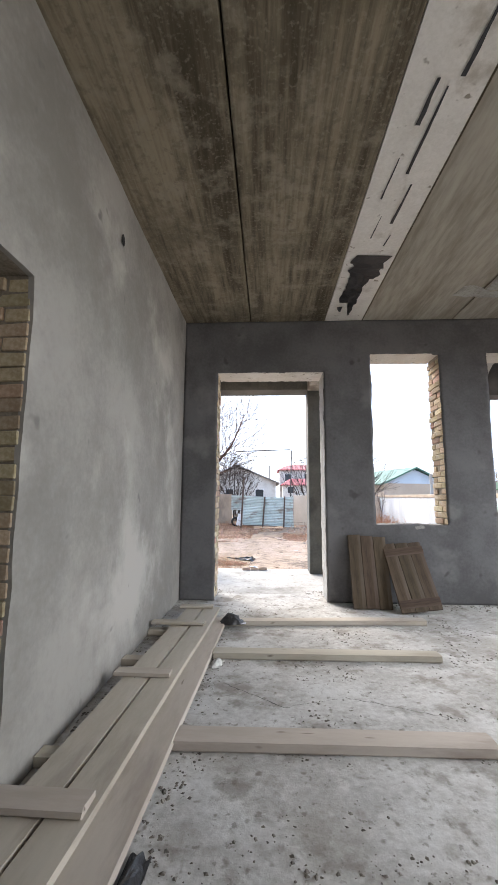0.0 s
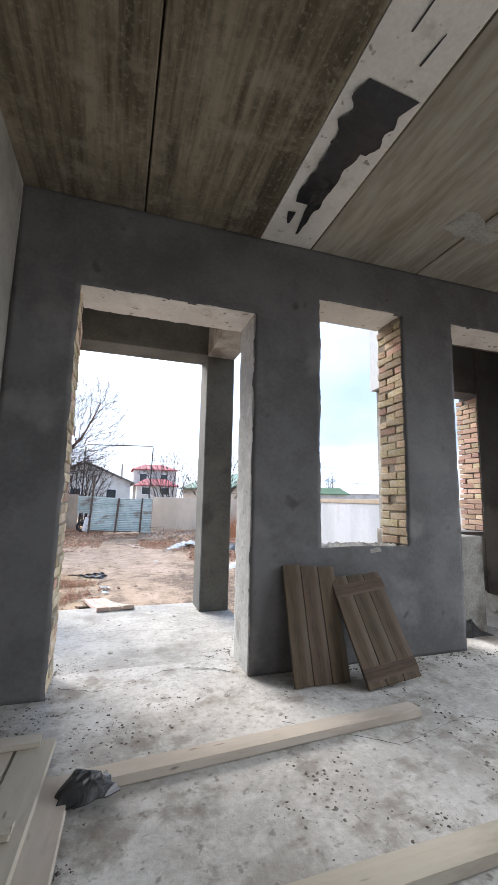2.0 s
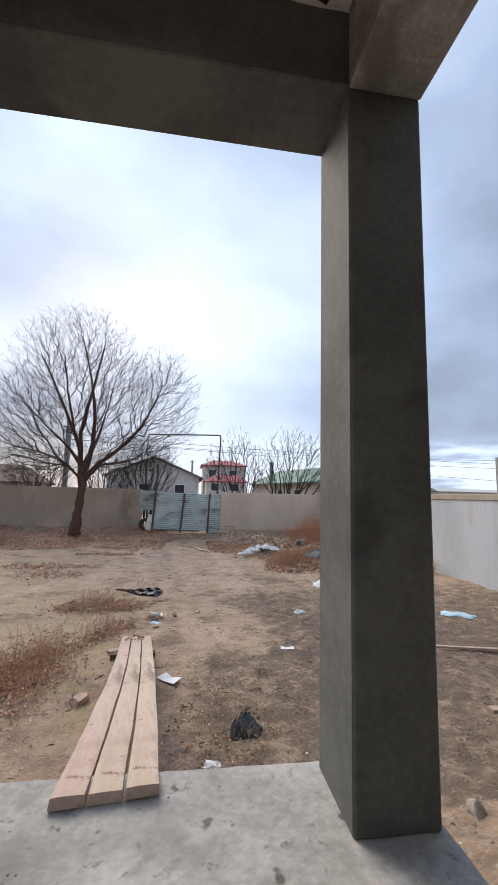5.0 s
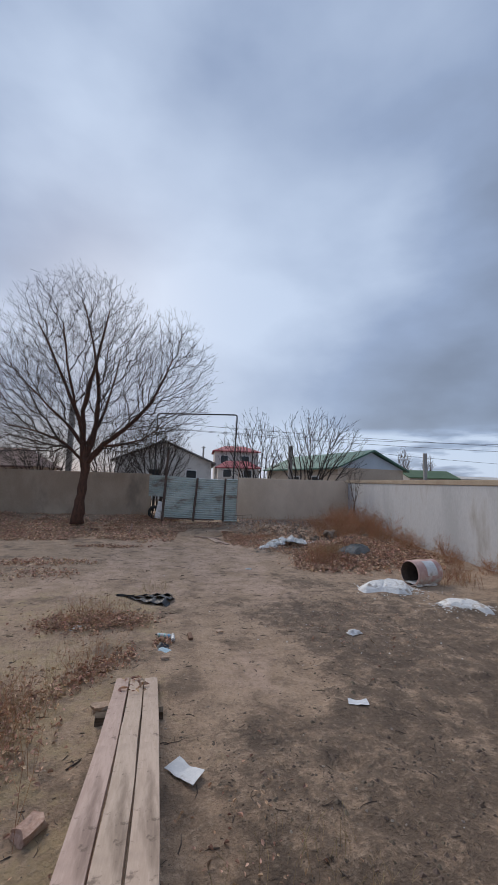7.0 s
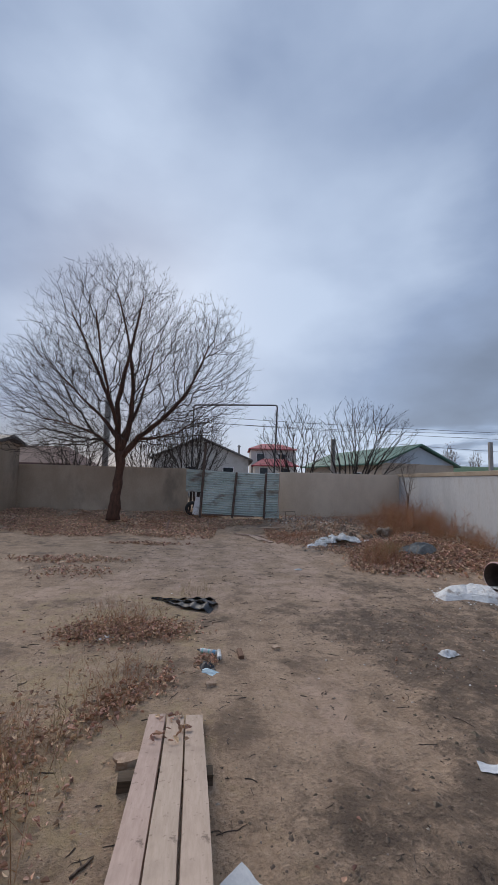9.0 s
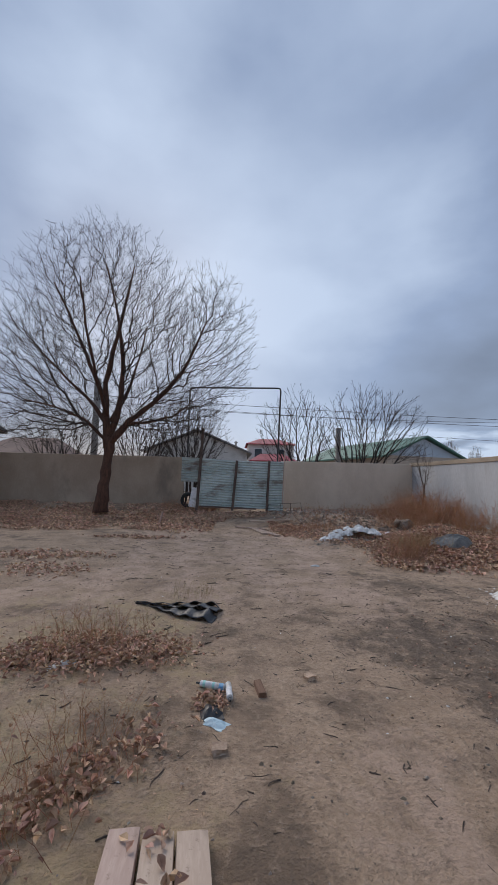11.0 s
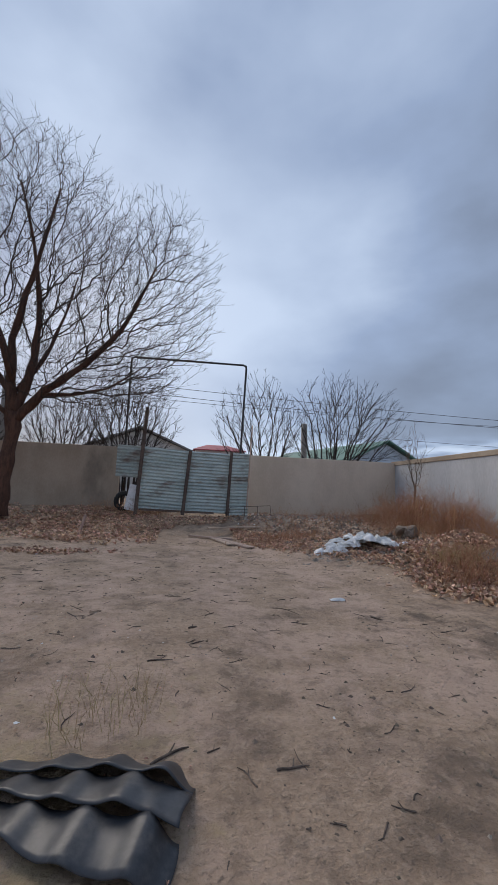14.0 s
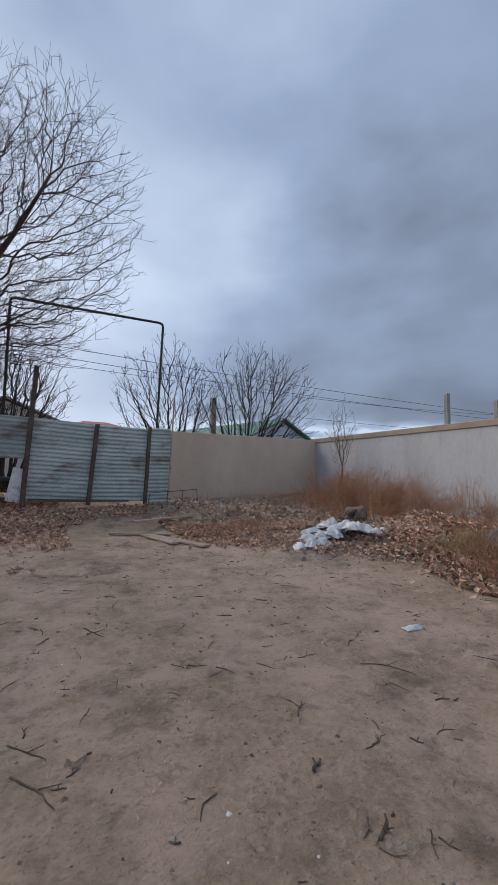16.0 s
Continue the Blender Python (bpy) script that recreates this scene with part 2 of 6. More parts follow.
M_STONE = material("rubble_stone", (0.19, 0.158, 0.13), (0.38, 0.325, 0.275), 6.0, 40, 0.95, 0.5, 0.01, vary=0.4)
M_ROOF_DARK = material("dark_metal_tile", (0.02, 0.021, 0.024), (0.042, 0.044, 0.05), 4.0, 40, 0.42, 0.15, 0.003, stain=(0.10, 0.09, 0.08), stain_scale=5.0, stain_edge=(0.58, 0.78))

M_SLAB = material("grey_porch_concrete", (0.32, 0.312, 0.296), (0.52, 0.51, 0.49), 1.5, 26, 0.93, 0.8, 0.012, stain=(0.25, 0.24, 0.22), stain_scale=1.3, stain_edge=(0.52, 0.70), grain=0.4, spots=(0.15, 0.135, 0.115), spot_scale=9.0, spot_edge=(0.66, 0.73))
M_WOOD_DUSTY = material("dust_grey_pine_board", (0.44, 0.39, 0.325), (0.51, 0.46, 0.395), 1.6, 10, 0.9, 0.2, 0.003, stretch=(0.7, 3.0, 3.0), stain=(0.36, 0.312, 0.265), stain_scale=1.3, stain_edge=(0.55, 0.74), vary=0.06, grain=0.35, spots=(0.17, 0.14, 0.115), spot_scale=4.5, spot_edge=(0.70, 0.76))
M_WOOD_BROWN = material("brown_offcut_wood", (0.15, 0.08, 0.05), (0.25, 0.145, 0.095), 3.0, 14, 0.85, 0.3, 0.003, stretch=(0.5, 6.0, 6.0))
M_JAMB = material("pale_rough_render", (0.36, 0.36, 0.35), (0.54, 0.54, 0.525), 2.6, 30, 0.9, 0.5, 0.008, stain=(0.26, 0.25, 0.235), stain_scale=2.6, stain_edge=(0.54, 0.70), grain=0.4)
M_CRUMB = material("dirty_mortar_crumb", (0.11, 0.098, 0.085), (0.25, 0.23, 0.205), 6.0, 40, 0.95, 0.4, 0.005, vary=0.4)
M_CRACK = material("dark_crack", (0.03, 0.028, 0.025), (0.06, 0.055, 0.05), 8.0, 60, 0.95, 0.0)


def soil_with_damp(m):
    """Lets the ground's own damp and dusty patches tint the soil; damp near the house also holds its shade."""
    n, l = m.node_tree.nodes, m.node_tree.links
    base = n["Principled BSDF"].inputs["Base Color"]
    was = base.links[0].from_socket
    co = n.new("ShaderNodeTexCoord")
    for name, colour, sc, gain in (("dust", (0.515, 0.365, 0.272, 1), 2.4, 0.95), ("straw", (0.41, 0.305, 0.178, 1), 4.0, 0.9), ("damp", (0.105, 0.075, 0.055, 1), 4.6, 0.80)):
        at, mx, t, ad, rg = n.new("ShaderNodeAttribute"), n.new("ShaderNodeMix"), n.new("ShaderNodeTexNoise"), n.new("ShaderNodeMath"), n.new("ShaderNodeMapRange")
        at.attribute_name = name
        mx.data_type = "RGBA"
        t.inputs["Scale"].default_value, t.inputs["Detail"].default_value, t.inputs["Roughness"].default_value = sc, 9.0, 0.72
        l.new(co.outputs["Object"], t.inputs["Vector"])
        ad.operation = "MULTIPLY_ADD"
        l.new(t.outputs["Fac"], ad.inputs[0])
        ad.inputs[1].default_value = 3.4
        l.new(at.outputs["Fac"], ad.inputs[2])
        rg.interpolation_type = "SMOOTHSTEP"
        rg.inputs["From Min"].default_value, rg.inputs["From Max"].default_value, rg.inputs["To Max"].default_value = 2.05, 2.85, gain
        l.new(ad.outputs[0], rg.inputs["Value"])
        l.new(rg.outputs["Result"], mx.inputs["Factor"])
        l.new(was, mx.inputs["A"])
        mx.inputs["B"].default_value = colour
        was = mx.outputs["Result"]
    bump_in = n["Principled BSDF"].inputs["Normal"]
    for sc, lo, hi, amount, colour, lift in ((2.6, 0.53, 0.66, 0.42, (0.19, 0.135, 0.096, 1), 0.02), (9.0, 0.55, 0.62, 0.42, (0.17, 0.122, 0.088, 1), -0.025), (15.0, 0.54, 0.68, 0.40, (0.50, 0.375, 0.275, 1), 0.014), (44.0, 0.57, 0.65, 0.42, (0.15, 0.11, 0.082, 1), 0.009)):
        t, r, mx, bp = n.new("ShaderNodeTexNoise"), n.new("ShaderNodeMapRange"), n.new("ShaderNodeMix"), n.new("ShaderNodeBump")
        t.inputs["Scale"].default_value, t.inputs["Detail"].default_value, t.inputs["Roughness"].default_value = sc, 8.0, 0.66
        l.new(co.outputs["Object"], t.inputs["Vector"])
        r.inputs["From Min"].default_value, r.inputs["From Max"].default_value, r.inputs["To Max"].default_value = lo, hi, amount
        l.new(t.outputs["Fac"], r.inputs["Value"])
        mx.data_type = "RGBA"
        l.new(r.outputs["Result"], mx.inputs["Factor"])
        l.new(was, mx.inputs["A"])
        mx.inputs["B"].default_value = colour
        was = mx.outputs["Result"]
        bp.inputs["Strength"].default_value, bp.inputs["Distance"].default_value = 0.32, abs(lift)
        bp.invert = lift < 0
        l.new(t.outputs["Fac"], bp.inputs["Height"])
        if bump_in.links:
            l.new(bump_in.links[0].from_socket, bp.inputs["Normal"])
        l.new(bp.outputs["Normal"], bump_in)
    l.new(was, base)


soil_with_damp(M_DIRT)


def blotches(m, layers):
    """Adds irregular blotches of other colours over a material, at several sizes."""
    n, l = m.node_tree.nodes, m.node_tree.links
    base = n["Principled BSDF"].inputs["Base Color"]
    co = n.new("ShaderNodeTexCoord")
    for sc, lo, hi, amount, colour in layers:
        t, r, mx = n.new("ShaderNodeTexNoise"), n.new("ShaderNodeMapRange"), n.new("ShaderNodeMix")
        t.inputs["Scale"].default_value, t.inputs["Detail"].default_value, t.inputs["Roughness"].default_value = sc, 7.0, 0.62
        l.new(co.outputs["Object"], t.inputs["Vector"])
        r.inputs["From Min"].default_value, r.inputs["From Max"].default_value, r.inputs["To Max"].default_value = lo, hi, amount
        l.new(t.outputs["Fac"], r.inputs["Value"])
        mx.data_type = "RGBA"
        l.new(r.outputs["Result"], mx.inputs["Factor"])
        l.new(base.links[0].from_socket, mx.inputs["A"])
        mx.inputs["B"].default_value = colour
        l.new(mx.outputs["Result"], base)


blotches(M_CEILING, ((0.9, 0.46, 0.64, 0.55, (0.082, 0.067, 0.042, 1)), (5.0, 0.52, 0.66, 0.5, (0.33, 0.29, 0.225, 1)), (13.0, 0.53, 0.64, 0.45, (0.105, 0.087, 0.06, 1)), (34.0, 0.54, 0.66, 0.45, (0.30, 0.265, 0.205, 1))))
blotches(M_SLAB, ((1.7, 0.50, 0.68, 0.4, (0.235, 0.23, 0.22, 1)), (5.0, 0.56, 0.66, 0.35, (0.19, 0.18, 0.165, 1)), (16.0, 0.60, 0.68, 0.55, (0.11, 0.10, 0.09, 1))))
blotches(M_FLOOR, ((0.8, 0.49, 0.62, 0.6, (0.26, 0.235, 0.205, 1)), (3.4, 0.55, 0.64, 0.6, (0.19, 0.165, 0.138, 1)), (17.0, 0.60, 0.66, 0.6, (0.14, 0.122, 0.10, 1)), (11.0, 0.58, 0.68, 0.4, (0.23, 0.21, 0.18, 1)), (7.0, 0.56, 0.68, 0.5, (0.66, 0.65, 0.635, 1))))
blotches(M_JAMB, ((2.2, 0.52, 0.66, 0.5, (0.27, 0.265, 0.25, 1)), (7.0, 0.54, 0.66, 0.45, (0.60, 0.60, 0.58, 1)), (16.0, 0.60, 0.68, 0.6, (0.16, 0.15, 0.14, 1))))
blotches(M_RAMP, ((9.0, 0.62, 0.68, 0.7, (0.12, 0.085, 0.066, 1)), (2.6, 0.54, 0.70, 0.45, (0.30, 0.225, 0.18, 1)), (30.0, 0.62, 0.70, 0.5, (0.17, 0.12, 0.09, 1))))
# paler concrete of the eastern slabs, with window light also put into the colour
M_CEILING_LIT = material("paler_window_lit_slab", (0.225, 0.20, 0.16), (0.40, 0.368, 0.31), 1.3, 9, 0.93, 0.45, 0.008, stretch=(2.4, 0.34, 1.0), stain=(0.20, 0.175, 0.135), stain_scale=0.8, stain_edge=(0.54, 0.72), grain=0.4)


# ---------------------------------------------------------------- mesh helpers
def empty(name, label, category, m=None, group="", kind=""):
    ob = new(name)
    if m is not None:
        ob.matrix_world = m
    return tagged(ob, label, category, group, kind)


def mesh_from(name, verts, faces, mats, idx=None, smooth=False):
    me = bpy.data.meshes.new(name)
    me.from_pydata(verts, [], faces)
    for m in (mats if isinstance(mats, (list, tuple)) else [mats]):
        me.materials.append(m)
    if idx is not None:
        me.polygons.foreach_set("material_index", idx)
    if smooth:
        me.polygons.foreach_set("use_smooth", [True] * len(me.polygons))
    me.update()
    return me


def part(name, bm, mats, parent=None, label="", m=None, smooth=False):
    if isinstance(bm, bmesh.types.BMesh):
        bmesh.ops.recalc_face_normals(bm, faces=bm.faces)
        me = bpy.data.meshes.new(name)
        bm.to_mesh(me)
        bm.free()
        for q in (mats if isinstance(mats, (list, tuple)) else [mats]):
            me.materials.append(q)
        if smooth:
            me.polygons.foreach_set("use_smooth", [True] * len(me.polygons))
    else:
        me = bm
    ob = new(name, me)
    if parent is not None:
        ob.parent = parent
    if m is not None:
        ob.matrix_basis = m
    return tagged(ob, label)


def structure(ob, label="", category=""):
    return tagged(ob, label, category, kind="structure")


def add_box(bm, x0, x1, y0, y1, z0, z1, bevel=0.0, mat=0):
    made = bmesh.ops.create_cube(bm, size=1.0, matrix=Matrix.Translation(((x0 + x1) / 2, (y0 + y1) / 2, (z0 + z1) / 2)) @ Matrix.Diagonal((x1 - x0, y1 - y0, z1 - z0, 1)))
    vs = made["verts"]
    faces = {f for v in vs for f in v.link_faces}
    for f in faces:
        f.material_index = mat
    if bevel:
        bmesh.ops.bevel(bm, geom=list({e for v in vs for e in v.link_edges}), offset=bevel, segments=1, affect="EDGES")
    return bm


def box(x0, x1, y0, y1, z0, z1, bevel=0.0):
    return add_box(bmesh.new(), x0, x1, y0, y1, z0, z1, bevel)


def tube(points, radii, sides=6, cap=True):
    """Vertices and faces of a tapered tube along points."""
    vs, fs = [], []
    up = Vector((0.31, 0.17, 0.93))
    for i, p in enumerate(points):
        a, c = points[max(i - 1, 0)], points[min(i + 1, len(points) - 1)]
        d = (Vector(c) - Vector(a)).normalized()
        u = d.cross(up)
        if u.length < 0.05:
            u = d.cross(Vector((1, 0, 0)))
        u.normalize()
        w = d.cross(u)
        for k in range(sides):
            g = 2 * math.pi * k / sides
            vs.append(Vector(p) + (u * math.cos(g) + w * math.sin(g)) * radii[i])
    for i in range(len(points) - 1):
        for k in range(sides):
            q = (k + 1) % sides
            fs.append((i * sides + k, i * sides + q, (i + 1) * sides + q, (i + 1) * sides + k))
    if cap:
        fs.append(tuple(range(sides))[::-1])
        fs.append(tuple(range((len(points) - 1) * sides, len(points) * sides)))
    return vs, fs


class Pile:
    """Gathers many small shapes into one mesh."""

    def __init__(self):
        self.v, self.f = [], []

    def add(self, vs, fs):
        k = len(self.v)
        self.v.extend(vs)
        self.f.extend(tuple(i + k for i in f) for f in fs)

    def link(self, name, mats, parent=None, label="", category="", kind="", smooth=False):
        ob = new(name, mesh_from(name, self.v, self.f, mats, smooth=smooth))
        if parent is not None:
            ob.parent = parent
        return tagged(ob, label, category, kind=kind)


def sheet(nu, nv, place, thick=None):
    """A grid of nu by nv cells, each vertex placed by place(u, v), u and v in 0..1; thick: an offset for its back and rim."""
    vs = [Vector(place(i / nu, j / nv)) for j in range(nv + 1) for i in range(nu + 1)]
    w = nu + 1
    fs = [(j * w + i, j * w + i + 1, (j + 1) * w + i + 1, (j + 1) * w + i) for j in range(nv) for i in range(nu)]
    if thick is not None:
        k = len(vs)
        off = Vector(thick)
        rim = list(range(nu)) + [j * w + nu for j in range(nv)] + [nv * w + i for i in range(nu, 0, -1)] + [j * w for j in range(nv, 0, -1)]
        vs += [vs[i] + off for i in rim]
        m = len(rim)
        fs += [(rim[(i + 1) % m], rim[i], k + i, k + (i + 1) % m) for i in range(m)]
    return vs, fs


def nz(x, y, z, s=1.0):
    return noise.noise(Vector((x * s, y * s, z * s)))


def board(name, length, width, thick, m, mat, parent=None, label="", wave=0.004, bow=(0.0, 0.0)):
    """A sawn board along its own x axis, slightly bowed, with worn edges and ends."""
    seed = random.random() * 90
    n = max(4, int(length / 0.25))
    sec = [(-0.5, 0.15), (-0.47, 0.95), (-0.2, 1.0), (0.2, 1.0), (0.47, 0.95), (0.5, 0.15), (0.47, 0.0), (-0.47, 0.0)]
    vs, fs = [], []
    for i in range(n + 1):
        x = length * i / n
        for k, (a, b) in enumerate(sec):
            vs.append((x + (nz(seed, k, i, 3.1) * 0.01 if i in (0, n) else 0), a * width + nz(x, seed, 0, 1.3) * wave + nz(x, seed, k, 5) * 0.002 + bow[0] * math.sin(math.pi * i / n), b * thick + nz(x, 7, seed, 1.1) * wave + bow[1] * math.sin(math.pi * i / n)))
    s = len(sec)
    for i in range(n):
        for k in range(s):
            q = (k + 1) % s
            fs.append((i * s + k, (i + 1) * s + k, (i + 1) * s + q, i * s + q))
    fs += [tuple(range(s)), tuple(range(n * s, n * s + s))[::-1]]
    ob = new(name, mesh_from(name, vs, fs, mat))
    if parent is not None:
        ob.parent = parent
    ob.matrix_basis = m
    return tagged(ob, label)


def solo(ob, label, category, group="", kind=""):
    return tagged(ob, label, category, group, kind)


def smooth01(a, b, v):
    t = min(max((v - a) / (b - a), 0.0), 1.0)
    return t * t * (3 - 2 * t)


# ---------------------------------------------------------------- ground
def ground_z(x, y):
    z = -1.02 + 0.42 * smooth01(23.6, 27.4, y) + 0.16 * smooth01(5.2, 7.4, x)
    for cx, cy, sx, sy, h in ((4.6, 20.3, 1.5, 1.6, 0.34), (2.6, 21.6, 1.0, 1.0, 0.22), (3.6, 24.6, 2.2, 1.3, 0.25), (6.2, 23.5, 1.6, 2.5, 0.22), (5.3, 21.4, 0.5, 0.5, 0.2), (4.0, 15.9, 0.55, 0.4, 0.12), (4.7, 14.6, 0.5, 0.35, 0.12), (2.2, 6.7, 1.25, 1.35, 0.78), (3.4, 9.2, 1.2, 1.0, 0.12)):
        z += h * math.exp(-((x - cx) / sx) ** 2 - ((y - cy) / sy) ** 2)
    if -14 < x < 11 and 5 < y < 30:
        z += 0.045 * nz(x, y, 0, 0.45) + 0.018 * nz(x, y, 4, 2.1) + 0.009 * nz(x, y, 9, 7.0)
        rough = smooth01(0.2, 1.2, x) * (1 - smooth01(13.5, 16, y)) + 0.35
        z += rough * (0.022 * nz(x, y, 2, 4.3) + 0.012 * nz(x, y, 6, 9.0))
        churned = smooth01(-0.2, 0.8, x) * (1 - smooth01(11.4, 12.6, y)) + smooth01(1.2, 2.0, x) * (1 - smooth01(14.5, 16.5, y))
        z += min(churned, 1.0) * (0.035 * max(0.0, nz(x, y, 71, 3.1)) + 0.030 * abs(nz(x, y, 73, 6.5)) - 0.10 * math.exp(-((x - 1.17) / 0.16) ** 2 - ((y - 10.95) / 0.09) ** 2))
    return z


def spread(lo, hi, step, far):
    inner = list(np.arange(lo, hi + 1e-6, step))
    out, d = [], step
    while len(out) == 0 or out[-1] < far:
        d *= 1.45
        out.append((out[-1] if out else 0) + d)
    return [lo - v for v in reversed(out)] + inner + [hi + v for v in out]


gx, gy = spread(-10.0, 8.4, 0.055, 900.0), spread(6.0, 28.5, 0.055, 900.0)
gv = [(x, y, ground_z(x, y)) for y in gy for x in gx]
gw = len(gx)
gf = [(j * gw + i, j * gw + i + 1, (j + 1) * gw + i + 1, (j + 1) * gw + i) for j in range(len(gy) - 1) for i in range(gw - 1)]
def spot(x, y, cx, cy, rx, ry):
    return math.exp(-((x - cx) / rx) ** 2 - ((y - cy) / ry) ** 2)


def damp_shade_at(x, y):
    """Churned damp soil by the house and along the east side, a few damp patches on the track. Near the house it also
    paints in the building's shade.
    """
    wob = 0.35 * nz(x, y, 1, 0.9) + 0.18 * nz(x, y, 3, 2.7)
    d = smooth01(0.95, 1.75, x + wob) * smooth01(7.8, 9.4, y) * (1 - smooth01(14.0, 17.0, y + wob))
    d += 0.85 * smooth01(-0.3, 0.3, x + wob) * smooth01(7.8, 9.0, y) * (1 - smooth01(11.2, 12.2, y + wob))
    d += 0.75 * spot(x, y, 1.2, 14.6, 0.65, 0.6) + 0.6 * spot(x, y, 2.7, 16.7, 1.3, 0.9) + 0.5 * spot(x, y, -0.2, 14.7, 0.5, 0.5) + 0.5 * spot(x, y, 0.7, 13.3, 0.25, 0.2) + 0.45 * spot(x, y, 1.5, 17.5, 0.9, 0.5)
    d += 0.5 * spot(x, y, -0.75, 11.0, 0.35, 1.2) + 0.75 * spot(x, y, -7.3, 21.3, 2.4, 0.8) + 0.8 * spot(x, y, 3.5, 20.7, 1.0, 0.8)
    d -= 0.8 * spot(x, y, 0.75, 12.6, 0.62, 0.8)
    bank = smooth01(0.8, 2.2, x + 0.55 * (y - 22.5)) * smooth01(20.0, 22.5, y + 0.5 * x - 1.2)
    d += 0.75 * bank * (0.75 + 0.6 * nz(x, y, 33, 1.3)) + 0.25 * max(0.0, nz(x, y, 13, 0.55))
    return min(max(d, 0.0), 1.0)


def dust_at(x, y):
    d = smooth01(13.4, 16.5, y) * (1 - smooth01(23.0, 24.6, y)) * (1 - smooth01(2.2, 3.6, abs(x + 0.7 + 0.4 * nz(x, y, 19, 0.6))))
    d += 0.9 * spot(x, y, 0.75, 12.5, 0.6, 1.0)
    tracks = 0.5 + 0.5 * math.sin(5.2 * (x + 0.06 * (y - 15)) + 1.4 * nz(x, y, 23, 0.5))
    return min(max(d * (0.55 + 0.35 * tracks + 0.5 * nz(x, y, 21, 0.9) + 0.4 * nz(x, y, 25, 2.7)), 0.0), 0.85)


def straw_at(x, y):
    d = (1 - smooth01(-1.1, 0.1, x + 0.25 * nz(x, y, 51, 1.4))) * smooth01(8.5, 10.0, y) * (1 - smooth01(14.5, 17.5, y))
    d += 0.8 * spot(x, y, -0.75, 15.6, 0.5, 0.8) + 0.5 * spot(x, y, 0.1, 11.2, 0.3, 0.4)
    return min(max(d * (0.6 + 0.8 * nz(x, y, 55, 1.1) + 0.5 * nz(x, y, 57, 3.3)), 0.0), 0.85)


ground_mesh = mesh_from("ground", gv, gf, M_DIRT, smooth=True)
for key, fn in (("damp", damp_shade_at), ("dust", dust_at), ("straw", straw_at)):
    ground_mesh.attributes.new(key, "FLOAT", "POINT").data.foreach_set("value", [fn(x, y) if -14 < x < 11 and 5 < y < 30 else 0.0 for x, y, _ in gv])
structure(new("ground", ground_mesh), "bare trampled brown soil of an untidy yard", "ground")

# ---------------------------------------------------------------- house shell
WX, WY, WT, CEIL = -1.13, 5.27, 0.40, 3.68
DOOR, WIN, BAY = (-0.68, 0.742, 0.0, 2.96), (1.37, 2.27, 0.96, 3.20), (2.88, 4.1, 0.0, 3.20)
EAST, SOUTH = 4.7, -3.0

floor = new("floor", mesh_from("floor", *sheet(110, 150, lambda u, v: (WX - 0.4 + u * (EAST + 0.4 - WX), SOUTH + v * (WY + WT + 0.0 - SOUTH), 0.006 * nz(u * 8, v * 9, 1, 2.0) + 0.004 * nz(u * 8, v * 9, 3, 9.0))), M_FLOOR, smooth=True))
structure(floor, "dusty rough concrete floor with crumbs and stains", "floor")
structure(part("floor_slab", box(WX - 0.45, EAST + 0.4, SOUTH - 0.4, WY + WT, -1.3, -0.03), M_CONCRETE), "concrete plinth under the house", "floor")


def steps(stops, step):
    """Grid lines through all stops, about step apart."""
    out = []
    for a, c in zip(stops, stops[1:]):
        n = max(1, round((c - a) / step))
        out += [a + (c - a) * k / n for k in range(n)]
    return out + [stops[-1]]


def plaster(pile, xs, zs, holes, place, back):
    """A plaster coat with openings: cells inside holes are left out, their edges are ragged and go back into the wall."""
    ids, vs, fs, used = {}, [], [], {}

    def vert(i, k):
        if (i, k) not in ids:
            x, z = xs[i], zs[k]
            on_x = any(abs(x - e) < 1e-6 and z0 - 1e-6 <= z <= z1 + 1e-6 for x0, x1, z0, z1 in holes for e in (x0, x1))
            on_z = any(abs(z - e) < 1e-6 and x0 - 1e-6 <= x <= x1 + 1e-6 for x0, x1, z0, z1 in holes for e in (z0, z1))
            dx = on_x * (0.005 * nz(x, z, 1, 23.0) + 0.014 * nz(x, z, 2, 4.0) + 0.004 * nz(x, z, 6, 11.0))
            dz = on_z * (z > 0.01) * (0.005 * nz(x, z, 3, 23.0) + 0.014 * nz(x, z, 4, 4.0) + 0.004 * nz(x, z, 7, 11.0))
            ids[(i, k)] = len(vs)
            vs.append(Vector(place(x + dx, z + dz)))
        return ids[(i, k)]
    for i in range(len(xs) - 1):
        for k in range(len(zs) - 1):
            cx, cz = (xs[i] + xs[i + 1]) / 2, (zs[k] + zs[k + 1]) / 2
            if any(x0 < cx < x1 and z0 < cz < z1 for x0, x1, z0, z1 in holes):
                continue
            q = (vert(i, k), vert(i + 1, k), vert(i + 1, k + 1), vert(i, k + 1))
            fs.append(q)
            for a, c in zip(q, q[1:] + q[:1]):
                used[(a, c)] = True
    for a, c in list(used):
        if (c, a) not in used:
            n = len(vs)
            vs += [vs[a] + Vector(back), vs[c] + Vector(back)]
            fs.append((c, a, n, n + 1))
    pile.add(vs, fs)


